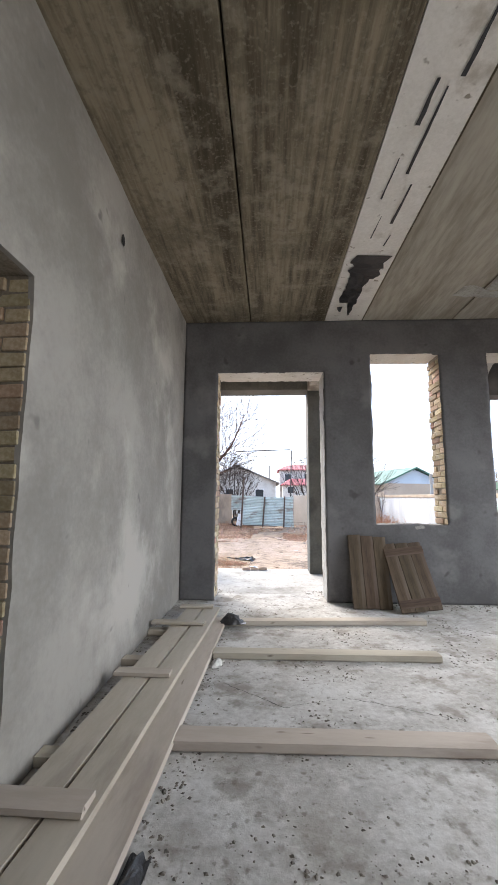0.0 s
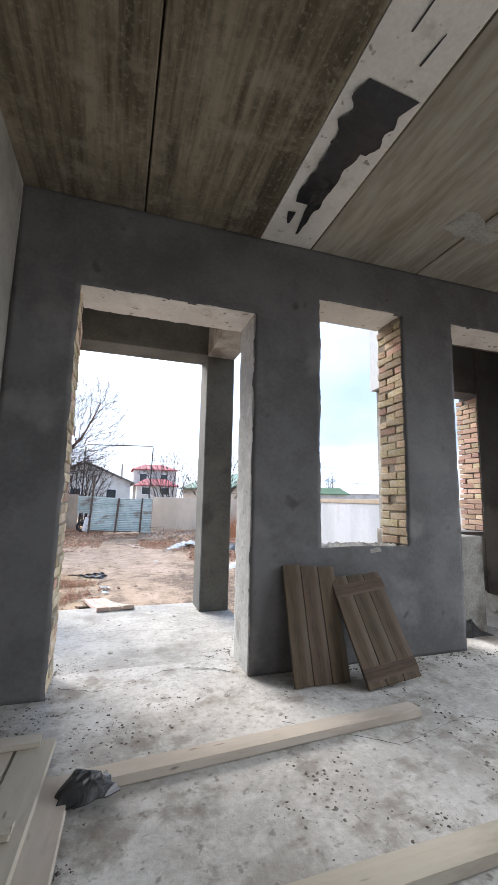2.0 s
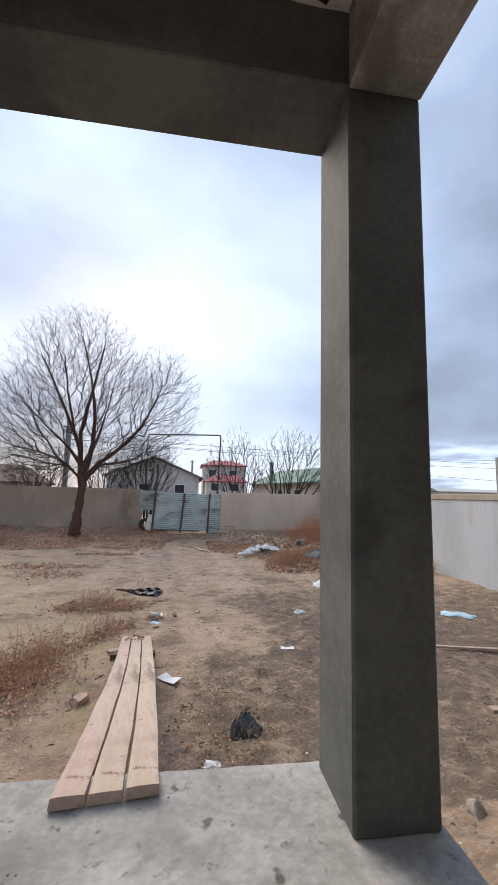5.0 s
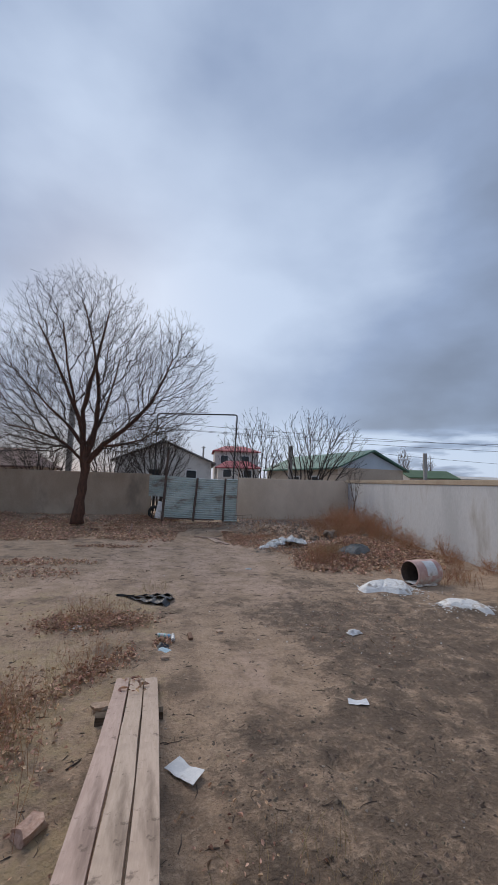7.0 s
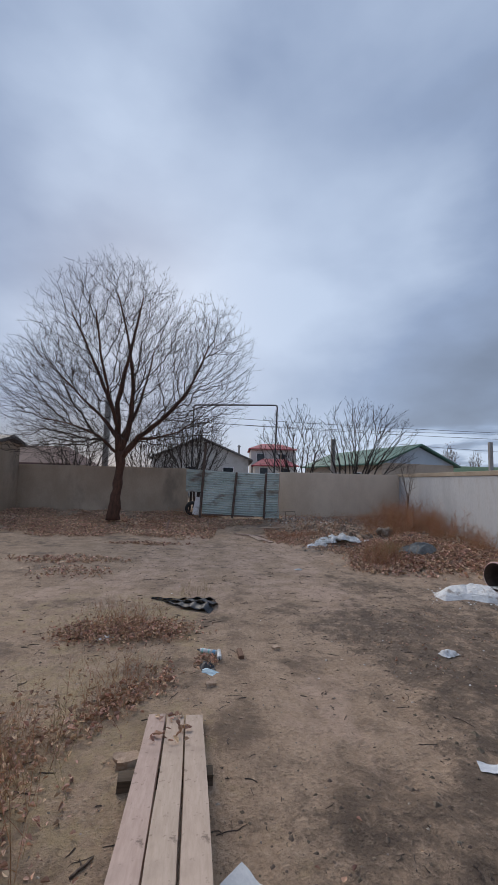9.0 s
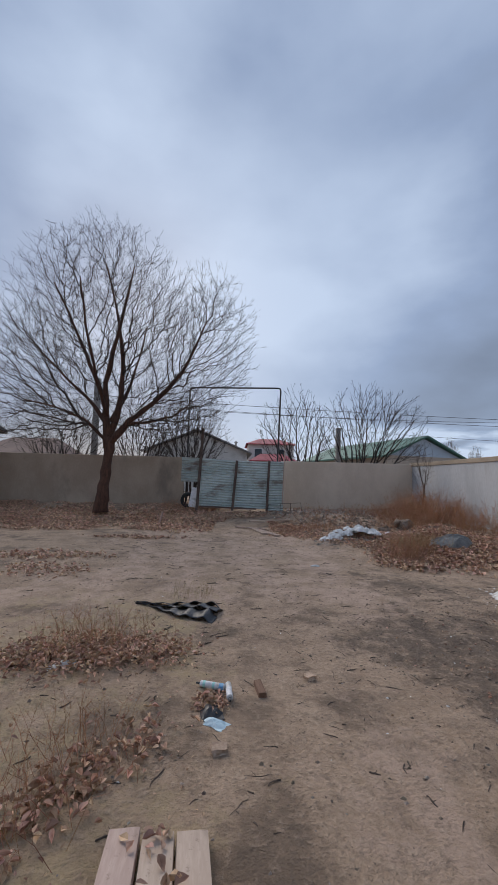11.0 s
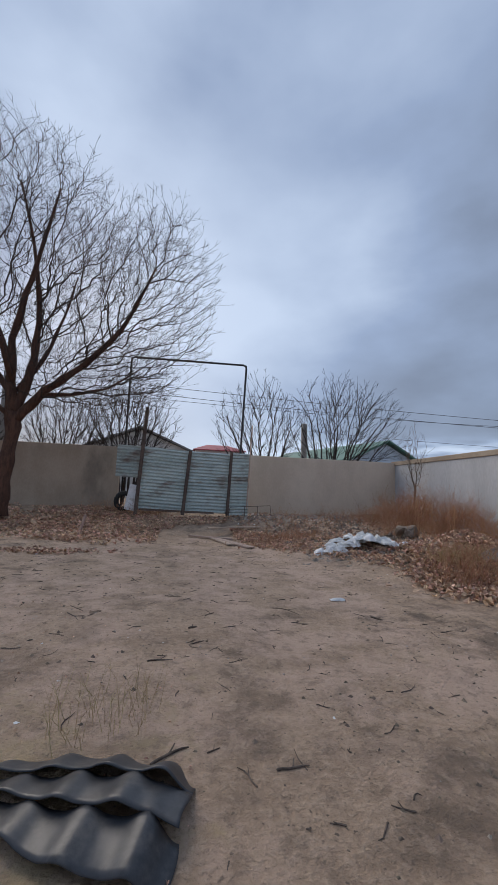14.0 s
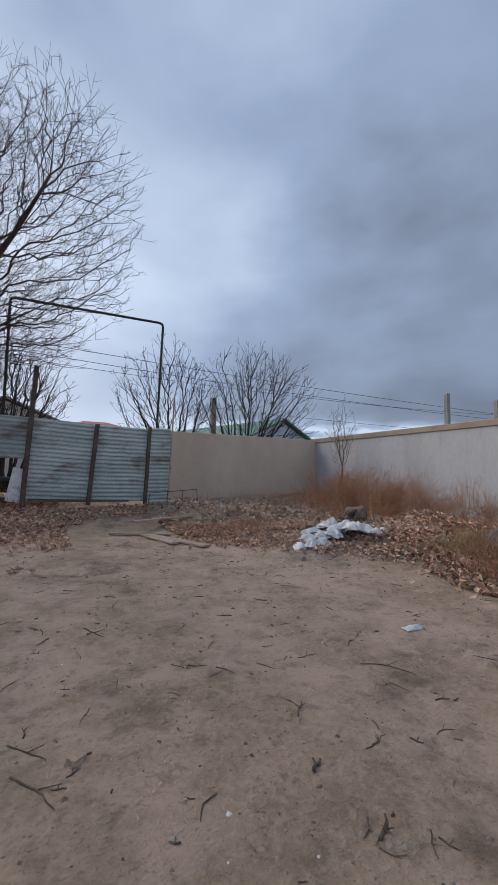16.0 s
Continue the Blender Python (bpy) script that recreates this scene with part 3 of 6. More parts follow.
core = bmesh.new()
cy0, cy1 = WY + 0.022, WY + WT
for x0, x1, z0, z1 in ((WX - 0.4, DOOR[0] - 0.012, -0.03, CEIL), (DOOR[1] + 0.012, WIN[0] - 0.004, -0.03, CEIL), (WIN[1] + 0.012, BAY[0], -0.03, CEIL), (DOOR[0] - 0.012, DOOR[1] + 0.012, DOOR[3] + 0.012, CEIL), (WIN[0] - 0.004, WIN[1] + 0.012, WIN[3] + 0.008, CEIL), (WIN[0] - 0.004, WIN[1] + 0.012, -0.03, WIN[2] - 0.03), (BAY[0], BAY[1], BAY[3], CEIL), (BAY[1], EAST + 0.4, -0.03, CEIL)):
    add_box(core, x0, x1, cy0, cy1, z0, z1)
wall_north = structure(part("wall_north", core, M_MORTAR), "brick wall with doorway, tall window and wide opening", "wall")
face = Pile()
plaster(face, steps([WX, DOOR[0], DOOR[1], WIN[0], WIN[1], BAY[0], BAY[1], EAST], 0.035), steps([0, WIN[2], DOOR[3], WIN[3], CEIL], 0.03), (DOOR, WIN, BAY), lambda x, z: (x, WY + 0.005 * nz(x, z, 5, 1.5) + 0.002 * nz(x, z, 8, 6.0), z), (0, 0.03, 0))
# the room side is backlit, and this coat's colour carries that shade
face.link("plaster_face", M_PLASTER_BACKLIT, wall_north, "grey cement plaster with broken edges, backlit shade in its colour", smooth=True)

# plastered right jamb of the doorway, and the concrete lintels
jamb = Pile()
jamb.add(*sheet(24, 220, lambda u, v: (DOOR[1] - 0.004 - 0.008 * nz(u * 0.4, v * 3, 2, 2.5) - 0.0022 * nz(u * 0.4, v * 3, 7, 11.0) - 0.0012 * nz(u * 0.4, v * 3, 17, 33.0) - 0.010 * smooth01(0.40, 0.5, abs(u - 0.5)) * nz(u, v * 3, 13, 9.0), WY + 0.004 + u * (WT + 0.012), 0.0 + v * DOOR[3]), (0.03, 0, 0)))
jamb.link("door_jamb", M_JAMB, wall_north, "rough plastered door jamb with cracks", smooth=True)
soff = Pile()
soff.add(*sheet(40, 10, lambda u, v: (DOOR[0] + u * (DOOR[1] - DOOR[0]), WY + 0.004 + v * (WT + 0.012), DOOR[3] - 0.006 + 0.010 * nz(u * 3, v, 2, 4.0) + 0.006 * nz(u * 3, v, 7, 13.0) + 0.010 * (abs(v - 0.5) > 0.4) * max(0.0, nz(u * 4, v, 11, 5.0))), (0, 0, 0.03)))
soff.add(*sheet(26, 8, lambda u, v: (WIN[0] + u * (WIN[1] - WIN[0]), WY + 0.004 + v * (WT + 0.005), WIN[3] - 0.004 + 0.006 * nz(u * 3, v, 2, 5.0)), (0, 0, 0.03)))
soff.add(*sheet(20, 4, lambda u, v: (BAY[0] + u * (BAY[1] - BAY[0]), WY + 0.004 + v * (WT + 0.005), BAY[3] - 0.004 + 0.003 * nz(u * 3, v, 2, 5.0)), (0, 0, 0.03)))
soff.link("lintel", M_STRIP, wall_north, "pale rough concrete lintels")
sill = Pile()
sill.add(*sheet(34, 16, lambda u, v: (WIN[0] + u * (WIN[1] - WIN[0]), WY + 0.004 + v * (WT - 0.0), WIN[2] - 0.012 + 0.02 * nz(u * 3, v * 1.5, 2, 5.0) + 0.014 * nz(u * 3, v * 1.5, 8, 13.0)), (0, 0, -0.04)))
sill.link("window_sill", M_CONCRETE, wall_north, "broken mortar sill")

# side wall, its opening, and the walls that close the house
west = bmesh.new()
for x0, x1, y0, y1, z0, z1 in ((WX - 0.38, WX - 0.022, 1.80, WY + 0.02, -0.03, CEIL), (WX - 0.38, WX - 0.022, 0.1, 1.80, 2.37, CEIL), (WX - 0.38, WX - 0.022, SOUTH, 0.1, -0.03, CEIL)):
    add_box(west, x0, x1, y0, y1, z0, z1)
wall_west = structure(part("wall_west", west, M_MORTAR), "brick wall with a doorway, plastered light grey", "wall")
pile = Pile()
plaster(pile, steps([SOUTH, 0.1, 1.79, WY + 0.01], 0.07), steps([0, 2.36, CEIL], 0.07), ((0.1, 1.79, 0.0, 2.36),), lambda y, z: (WX + 0.007 * nz(y, z, 5, 1.3) + 0.002 * nz(y, z, 8, 6.0), y, z), (-0.03, 0, 0))
pile.link("plaster_face", M_PLASTER, wall_west, "light grey trowelled plaster")
sw = bmesh.new()
for x0, x1, z0, z1 in ((WX - 0.4, 1.2, -0.03, CEIL), (1.2, 2.8, -0.03, 0.96), (1.2, 2.8, 3.2, CEIL), (2.8, EAST + 0.4, -0.03, CEIL)):
    add_box(sw, x0, x1, SOUTH - 0.4, SOUTH, z0, z1)
structure(part("wall_south", sw, M_PLASTER), "grey plastered wall with a window opening", "wall")
ew = bmesh.new()
EAST_WINDOWS = ((0.6, 2.2), (2.8, 4.4))
y_at = SOUTH
for y0, y1 in EAST_WINDOWS:
    add_box(ew, EAST, EAST + 0.4, y_at, y0, -0.03, CEIL)
    add_box(ew, EAST, EAST + 0.4, y0, y1, -0.03, 0.7)
    add_box(ew, EAST, EAST + 0.4, y0, y1, 3.3, CEIL)
    y_at = y1
add_box(ew, EAST, EAST + 0.4, y_at, WY, -0.03, CEIL)
structure(part("wall_east", ew, M_PLASTER), "grey plastered wall with two window openings", "wall")
side = bmesh.new()
add_box(side, -3.4, -3.2, -0.5, 2.6, -0.03, 2.9)
add_box(side, -3.2, WX - 0.4, -0.5, -0.3, -0.03, 2.9)
add_box(side, -3.2, WX - 0.4, 2.4, 2.6, -0.03, 2.9)
add_box(side, -3.4, WX - 0.38, -0.5, 2.6, 2.9, 3.1)
add_box(side, -3.4, WX - 0.4, -0.5, 2.6, -0.2, 0.0)
structure(part("side_room", side, M_PLASTER), "plain walls of the room beyond the side doorway", "wall")

# ceiling of precast slabs with a pale infill strip
cb = bmesh.new()
edges = [WX - 0.4, -0.235, 0.78, 1.27, 2.47, 3.67, 4.87, EAST + 0.4]
for i in range(len(edges) - 1):
    strip = i == 2
    add_box(cb, edges[i] + (0 if strip else 0.006), edges[i + 1] - (0 if strip else 0.006), SOUTH - 0.4, WY + WT - 0.01, CEIL + (0.004 if strip else 0.0), CEIL + 0.22, 0.008 if not strip else 0.0, 1 if strip else 2 if i > 2 else 0)
add_box(cb, WX - 0.4, EAST + 0.4, SOUTH - 0.4, WY + WT, CEIL + 0.221, CEIL + 0.3)
structure(part("ceiling", cb, [M_CEILING, M_STRIP, M_CEILING_LIT]), "streaky concrete ceiling slabs with a pale infill strip", "ceiling")

# room beyond the wide opening
BX = 6.3
bay = bmesh.new()
for x0, x1, z0, z1 in ((3.552, 4.70, -0.03, 0.97), (3.552, 4.70, 2.98, CEIL), (4.712, 5.12, -0.03, CEIL), (5.12, 5.9, -0.03, 0.97), (5.12, 5.9, 2.98, CEIL), (5.9, BX + 0.4, -0.03, CEIL)):
    add_box(bay, x0, x1, 6.66, 7.0, z0, z1)
wall_bay = structure(part("wall_bay", bay, M_PLASTER_BACKLIT), "plastered wall of the next room with window openings, backlit shade in its colour", "wall")
structure(part("wall_bay_east", box(BX, BX + 0.4, WY + WT, 6.66, -0.03, CEIL), M_PLASTER_BACKLIT), "plastered wall of the next room, shade in its colour", "wall")
structure(part("wall_bay_south", box(EAST + 0.4, BX + 0.4, WY, WY + WT, -0.03, CEIL), M_PLASTER_BACKLIT), "plastered wall of the next room, shade in its colour", "wall")


def prism(corners, z0, z1):
    bm = bmesh.new()
    lo = [bm.verts.new((x, y, z0)) for x, y in corners]
    hi = [bm.verts.new((x, y, z1)) for x, y in corners]
    bm.faces.new(lo)
    bm.faces.new(hi)
    for k in range(len(corners)):
        q = (k + 1) % len(corners)
        bm.faces.new((lo[k], lo[q], hi[q], hi[k]))
    return bm


BAY_PLAN = ((3.59, WY + WT + 0.001), (BX + 0.4, WY + WT + 0.001), (BX + 0.4, 6.99), (3.59, 6.99), (3.59, 6.62))
structure(part("floor_bay", prism(BAY_PLAN, -1.3, -0.004), M_FLOOR), "dusty concrete floor of the next room", "floor")
structure(part("ceiling_bay", prism(BAY_PLAN, CEIL, CEIL + 0.25), M_CEILING), "concrete ceiling of the next room", "ceiling")

# ---------------------------------------------------------------- porch
PY0, PY1, PX0, PX1 = 7.14, 7.56, 0.715, 1.08
slab = Pile()
slab.add(*sheet(60, 46, lambda u, v: (-1.62 + u * (1.10 + 1.62), WY + WT + v * (7.60 - WY - WT) + (0.012 * nz(u * 5, 3, 1, 4.0) if v == 1 else 0), 0.004 * nz(u * 4, v * 3, 1, 4.0) + 0.004 * nz(u * 4, v * 3, 3, 15.0) - 0.004), (0, 0, -0.2)))
porch = structure(slab.link("porch_slab", M_SLAB, smooth=False), "rough concrete porch slab with chipped edges", "porch")
structure(part("porch_base", box(-1.5, 1.0, WY + WT, 7.45, -1.3, -0.19), M_CONCRETE), "concrete base of the porch", "porch")
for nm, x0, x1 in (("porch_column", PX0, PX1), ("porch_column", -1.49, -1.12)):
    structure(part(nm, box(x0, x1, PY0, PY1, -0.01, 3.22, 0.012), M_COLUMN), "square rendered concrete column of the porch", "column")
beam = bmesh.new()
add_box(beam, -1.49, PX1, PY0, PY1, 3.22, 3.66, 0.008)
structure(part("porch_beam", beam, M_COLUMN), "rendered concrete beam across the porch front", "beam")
for x0, x1 in ((PX0, PX1), (-1.49, -1.12)):
    structure(part("porch_beam", box(x0, x1, WY + WT, PY0 - 0.001, 3.20, 3.66, 0.008), M_CONCRETE), "rough concrete side beam of the porch", "beam")
roof = Pile()
roof.add(*sheet(50, 30, lambda u, v: (-1.6 + u * 2.8, WY + WT + v * 1.95, 3.63 + 0.010 * nz(u * 4, v * 3, 1, 3.0) + 0.006 * nz(u * 4, v * 3, 3, 11.0)), (0, 0, 0.25)))
structure(roof.link("porch_ceiling", M_STRIP), "pale concrete underside of the porch roof", "ceiling")
structure(part("porch_roof", box(-1.7, 1.25, WY + WT, 7.7, 3.70, 3.92), M_CONCRETE), "concrete roof slab of the porch", "roof")

# side of the next room, seen outside the window: ledge, corner post, arched upper wall
pier = empty("bay_side_wall", "pale rendered upper wall arched over a grey corner post", "wall", kind="structure")
part("post", box(3.19, 3.55, 6.66, 7.0, 1.0, 2.95, 0.012), M_CONCRETE, pier)
part("ledge", box(3.17, 3.58, WY + WT, 7.03, -1.2, 1.0, 0.012), M_CONCRETE, pier)
ub = bmesh.new()
prof = [(WY + WT, 4.8), (7.02, 4.8), (7.02, 2.95), (6.66, 2.95)] + [(6.16 + 0.5 * math.cos(a), 2.95 + 0.5 * math.sin(a)) for a in np.linspace(0.12, math.pi / 2, 10)] + [(WY + WT, 3.45)]
ring = [[ub.verts.new((x, y, z)) for y, z in prof] for x in (3.11, 3.58)]
ub.faces.new(ring[0])
ub.faces.new(ring[1][::-1])
for k in range(len(prof)):
    q = (k + 1) % len(prof)
    ub.faces.new((ring[0][k], ring[1][k], ring[1][q], ring[0][q]))
part("upper_wall", ub, M_YARDWALL_PALE, pier, "pale rendered wall with an arched underside")

# ---------------------------------------------------------------- yard walls
yw = bmesh.new()
add_box(yw, 1.75, 7.5, 27.75, 28.0, -1.6, 1.40, 0.01)
structure(part("yard_wall_back", yw, M_YARDWALL_TAN), "pale tan-grey rendered yard wall", "wall")
yw = bmesh.new()
add_box(yw, -16.0, -2.45, 27.75, 28.0, -1.6, 1.45, 0.01)
structure(part("yard_wall_back_west", yw, M_YARDWALL), "grey-brown rendered yard wall behind the tree", "wall")
structure(part("yard_wall_east", box(7.5, 7.75, 3.0, 28.0, -1.6, 1.30), M_YARDWALL_PALE), "pale blue-white rendered yard wall", "wall")
structure(part("wall_coping", box(7.47, 7.78, 3.0, 28.02, 1.30, 1.45, 0.01), M_COPING), "tan cement coping on the yard wall", "wall")

M_WHITE = material("dirty_white_plastic", (0.60, 0.60, 0.60), (0.78, 0.78, 0.78), 6.0, 40, 0.6, 0.3, 0.006, stain=(0.45, 0.42, 0.38), stain_scale=5.0)
M_POWDER = material("white_lime_powder", (0.70, 0.69, 0.67), (0.86, 0.85, 0.83), 4.0, 40, 0.97, 0.8, 0.03, stain=(0.46, 0.39, 0.325), stain_scale=6.0, stain_edge=(0.52, 0.66))
M_SACK = material("crumpled_white_woven_sack", (0.50, 0.50, 0.485), (0.74, 0.735, 0.715), 5.0, 50, 0.7, 0.5, 0.012, stain=(0.30, 0.39, 0.39), stain_scale=4.0, stain_edge=(0.56, 0.64), grain=0.3, spots=(0.28, 0.25, 0.21), spot_scale=6.0, spot_edge=(0.60, 0.70))
M_PINKISH = material("faded_pink_barrel_paint", (0.48, 0.27, 0.24), (0.66, 0.47, 0.42), 4.0, 40, 0.7, 0.3, 0.004, stain=(0.70, 0.68, 0.65), stain_scale=2.5)
M_BLUE = material("light_blue_plastic", (0.16, 0.36, 0.58), (0.24, 0.46, 0.66), 6.0, 40, 0.5, 0.0)
M_TEAL = material("teal_print", (0.30, 0.62, 0.58), (0.42, 0.72, 0.66), 6.0, 40, 0.5, 0.0)
M_CYANBAG = material("pale_blue_plastic_bag", (0.42, 0.58, 0.66), (0.55, 0.70, 0.76), 6.0, 40, 0.5, 0.3, 0.01)
M_ASH = material("grey_ash_heap", (0.10, 0.105, 0.105), (0.19, 0.195, 0.19), 5.0, 40, 0.97, 0.6, 0.02)
M_TYRE = material("black_rubber", (0.012, 0.012, 0.012), (0.03, 0.03, 0.03), 8.0, 40, 0.8, 0.2, 0.003)
M_RENDER = material("white_house_render", (0.44, 0.42, 0.39), (0.56, 0.54, 0.51), 0.5, 10, 0.92, 0.2, 0.01, stain=(0.36, 0.33, 0.30), stain_scale=0.4)
M_TANWALL = material("tan_house_render", (0.36, 0.30, 0.24), (0.46, 0.39, 0.32), 0.5, 10, 0.92, 0.2, 0.01)
M_BLUEWALL = material("pale_blue_gable_cladding", (0.36, 0.44, 0.52), (0.45, 0.53, 0.60), 0.6, 10, 0.8, 0.1, 0.01)
M_ROOF_GREEN = material("green_sheet_roof", (0.04, 0.125, 0.095), (0.065, 0.17, 0.13), 0.6, 12, 0.6, 0.1, 0.01)
M_ROOF_LIME = material("faded_green_sheet_roof", (0.065, 0.12, 0.06), (0.10, 0.165, 0.085), 0.6, 12, 0.7, 0.1, 0.01)
M_ROOF_RED = material("crimson_tile_roof", (0.26, 0.035, 0.05), (0.38, 0.065, 0.08), 0.7, 12, 0.6, 0.2, 0.02)
M_ROOF_BROWN = material("dark_brown_roof", (0.09, 0.05, 0.045), (0.15, 0.09, 0.08), 0.7, 12, 0.8, 0.2, 0.02)
M_ROOF_GREY = material("grey_sheet_roof", (0.13, 0.125, 0.12), (0.20, 0.195, 0.19), 0.7, 12, 0.7, 0.2, 0.02)
M_POLE = material("grey_concrete_pole", (0.24, 0.23, 0.22), (0.34, 0.33, 0.31), 3.0, 40, 0.9, 0.2, 0.004)
M_GLASS = material("dark_window_glass", (0.02, 0.025, 0.03), (0.04, 0.045, 0.05), 2.0, 20, 0.15, 0.0)
M_MUD = material("damp_dark_soil", (0.12, 0.09, 0.068), (0.21, 0.16, 0.122), 2.0, 30, 0.95, 0.7, 0.02, vary=0.25)

# ---------------------------------------------------------------- interior: boards
walkway = empty("board_walkway", "walkway of pale sawn boards with cross cleats on the floor", "walkway", pose(-0.84, 0.2, 0))
for dx, w, z, y0, y1, yaw in ((-0.185, 0.180, 0.060, 0.0, 4.45, 87.0), (0.005, 0.172, 0.060, 0.1, 4.42, 87.0), (0.19, 0.205, 0.028, 0.0, 4.15, 88.2)):
    board("plank", y1 - y0, w, 0.034, pose(dx, y0, z, 0, 0, yaw), M_WOOD_DUSTY, walkway)
for x0, x1, y, w in ((-1.10, -0.70, 1.72, 0.13), (-1.04, -0.66, 2.90, 0.10), (-1.10, -0.60, 4.00, 0.09), (-0.95, -0.60, 4.58, 0.09)):
    board("cleat", x1 - x0, w, 0.026, pose(x0 + 0.84, y - 0.2, 0.096, 0, 0, random.uniform(-2, 2)), M_WOOD_DUSTY, walkway)
for y in (0.6, 2.12, 3.30, 3.98):
    board("sleeper", 0.62, 0.10, 0.052, pose(-1.125 + 0.84, y - 0.2, 0.004, 0, 0, random.uniform(-2, 2)), M_WOOD_DUSTY, walkway)
for x0, y0, x1, y1 in ((-0.50, 2.315, 1.17, 2.34), (-0.44, 3.49, 1.38, 3.52), (-0.41, 4.33, 1.62, 4.47)):
    ob = board("loose_board", math.hypot(x1 - x0, y1 - y0), 0.155 - 0.025 * (y0 > 3) - 0.015 * (y0 > 4), 0.05, pose(x0, y0, 0.003, 0, 0, math.degrees(math.atan2(y1 - y0, x1 - x0))), M_WOOD_DUSTY)
    solo(ob, "pale sawn timber lying across the concrete floor", "board", "timbers on the floor")


def leaning_panel(m, w, h, battens, label):
    p = empty("wooden_hatch", label, "hatch", m)
    n = 3
    for k in range(n):
        board("plank", h - 0.01 * k, w / n + 0.002, 0.025, pose((k + 0.5) * w / n, 0, 0, 0, -90, 0) @ pose(0, 0, 0, 90, 0, 0), M_WOOD_DARK, p)
    for z in battens:
        board("batten", w, 0.10, 0.028, pose(0, -0.001, z, 90, 0, 0), M_WOOD_DARK, p)
    return p


leaning_panel(pose(1.00, 4.99, 0.003, -17.5, 0, 0), 0.46, 0.86, (), "dark weathered boarded hatch leaning on the wall")
leaning_panel(pose(1.50, 4.81, 0.003, -30, -7, 0), 0.46, 0.82, (0.09, 0.70), "dark weathered boarded hatch with two battens leaning on the wall")


def crumple(name, m, w, d, h, mat, label, category, seed=0.0, n=18, fold=4.0, parent=None, kind="", heap=False):
    """A crumpled sheet or bag lying on its base: high in the middle, ragged at the rim."""
    def place(u, v):
        x, y = (u - 0.5) * w, (v - 0.5) * d
        x += 0.16 * w * nz(u, v, seed + 3, 3.0)
        y += 0.16 * d * nz(u, v, seed + 8, 3.0)
        r = min(1.0, math.hypot(2 * u - 1, 2 * v - 1))
        z = h * (1 - r ** 3) * (0.65 + 0.5 * nz(u, v, seed, 2.3)) + 0.33 * h * abs(nz(u, v, seed + 5, fold)) * (1.05 - r) + 0.15 * h * abs(nz(u, v, seed + 9, fold * 2.3)) * (1.1 - r)
        return x, y, (max(z, 0.0) + 0.004) if not heap else z - 0.07 * smooth01(0.6, 1.0, r)
    ob = new(name, mesh_from(name, *sheet(n, n, place, (0, 0, -0.004)), mat))
    if parent is not None:
        ob.parent = parent
    ob.matrix_basis = m
    return tagged(ob, label, category, kind=kind) if category else tagged(ob, label)


crumple("film_scrap", pose(-0.36, 4.22, 0.05, 0, 0, 20), 0.26, 0.16, 0.10, M_FILM, "black plastic film scrap caught on a timber end", "scrap", 2.0)
crumple("film_scrap", pose(-0.475, 1.42, 0.003, 0, 0, 86), 0.42, 0.08, 0.06, M_FILM, "black plastic film scrap beside the walkway", "scrap", 5.0)
crumple("film_scrap", pose(-0.40, 3.33, 0.003, 0, 0, 80), 0.16, 0.09, 0.05, M_SACK, "pale paper scrap beside the walkway", "scrap", 7.0)
crumple("rubbish_sack", pose(4.05, 6.15, 0.0, 0, 0, 20), 0.9, 0.75, 0.42, M_SACK, "heap of grey plastic rubbish on the floor", "rubbish", 11.0)
crumple("rubbish_sack", pose(3.30, 5.75, 0.0, 0, 0, 0), 0.45, 0.4, 0.2, M_FILM, "black plastic rubbish bag on the floor", "rubbish", 13.0)


def torn_strip(pile, x0, y0, x1, y1, w0, w1, z, seed, sag=0.015):
    """A ragged tapering strip of film under a ceiling."""
    n = max(4, int(math.hypot(x1 - x0, y1 - y0) / 0.03))
    dx, dy = x1 - x0, y1 - y0
    ln = math.hypot(dx, dy)
    px, py = -dy / ln, dx / ln

    def place(u, v):
        w = (w0 + (w1 - w0) * v) * (1 + 0.45 * nz(v * ln, seed, u, 9.0)) * 0.5
        s = (2 * u - 1) * w + 0.25 * w * nz(v * ln, seed, 7, 5.0)
        return x0 + dx * v + px * s, y0 + dy * v + py * s, z - 0.004 - sag * abs(nz(u, v * ln * 3, seed, 3.0)) * math.sin(math.pi * min(1, max(0, v)))
    pile.add(*sheet(4, n, place))


def film_thing(name, label, strips, z, mat, category="plastic film", piece="film_strip"):
    t = empty(name, label, category, pose(*strips[0][:2], z))
    for k, (x0, y0, x1, y1, w0, w1, sag) in enumerate(strips):
        p = Pile()
        torn_strip(p, x0, y0, x1, y1, w0, w1, z, x0 * 5 + y0 + k, sag)
        ob = p.link(piece, mat, t, smooth=True)
        ob.matrix_parent_inverse = t.matrix_world.inverted()


SLITS = ((1.13, 1.65, 2.05, 0.03), (0.98, 2.05, 2.35, 0.035), (1.05, 2.1, 2.75, 0.026), (0.93, 2.6, 3.0, 0.016), (1.10, 2.85, 3.3, 0.026), (0.97, 3.2, 3.5, 0.012), (1.12, 3.45, 3.62, 0.016), (0.9, 1.1, 1.5, 0.03), (1.15, 0.6, 1.2, 0.03))
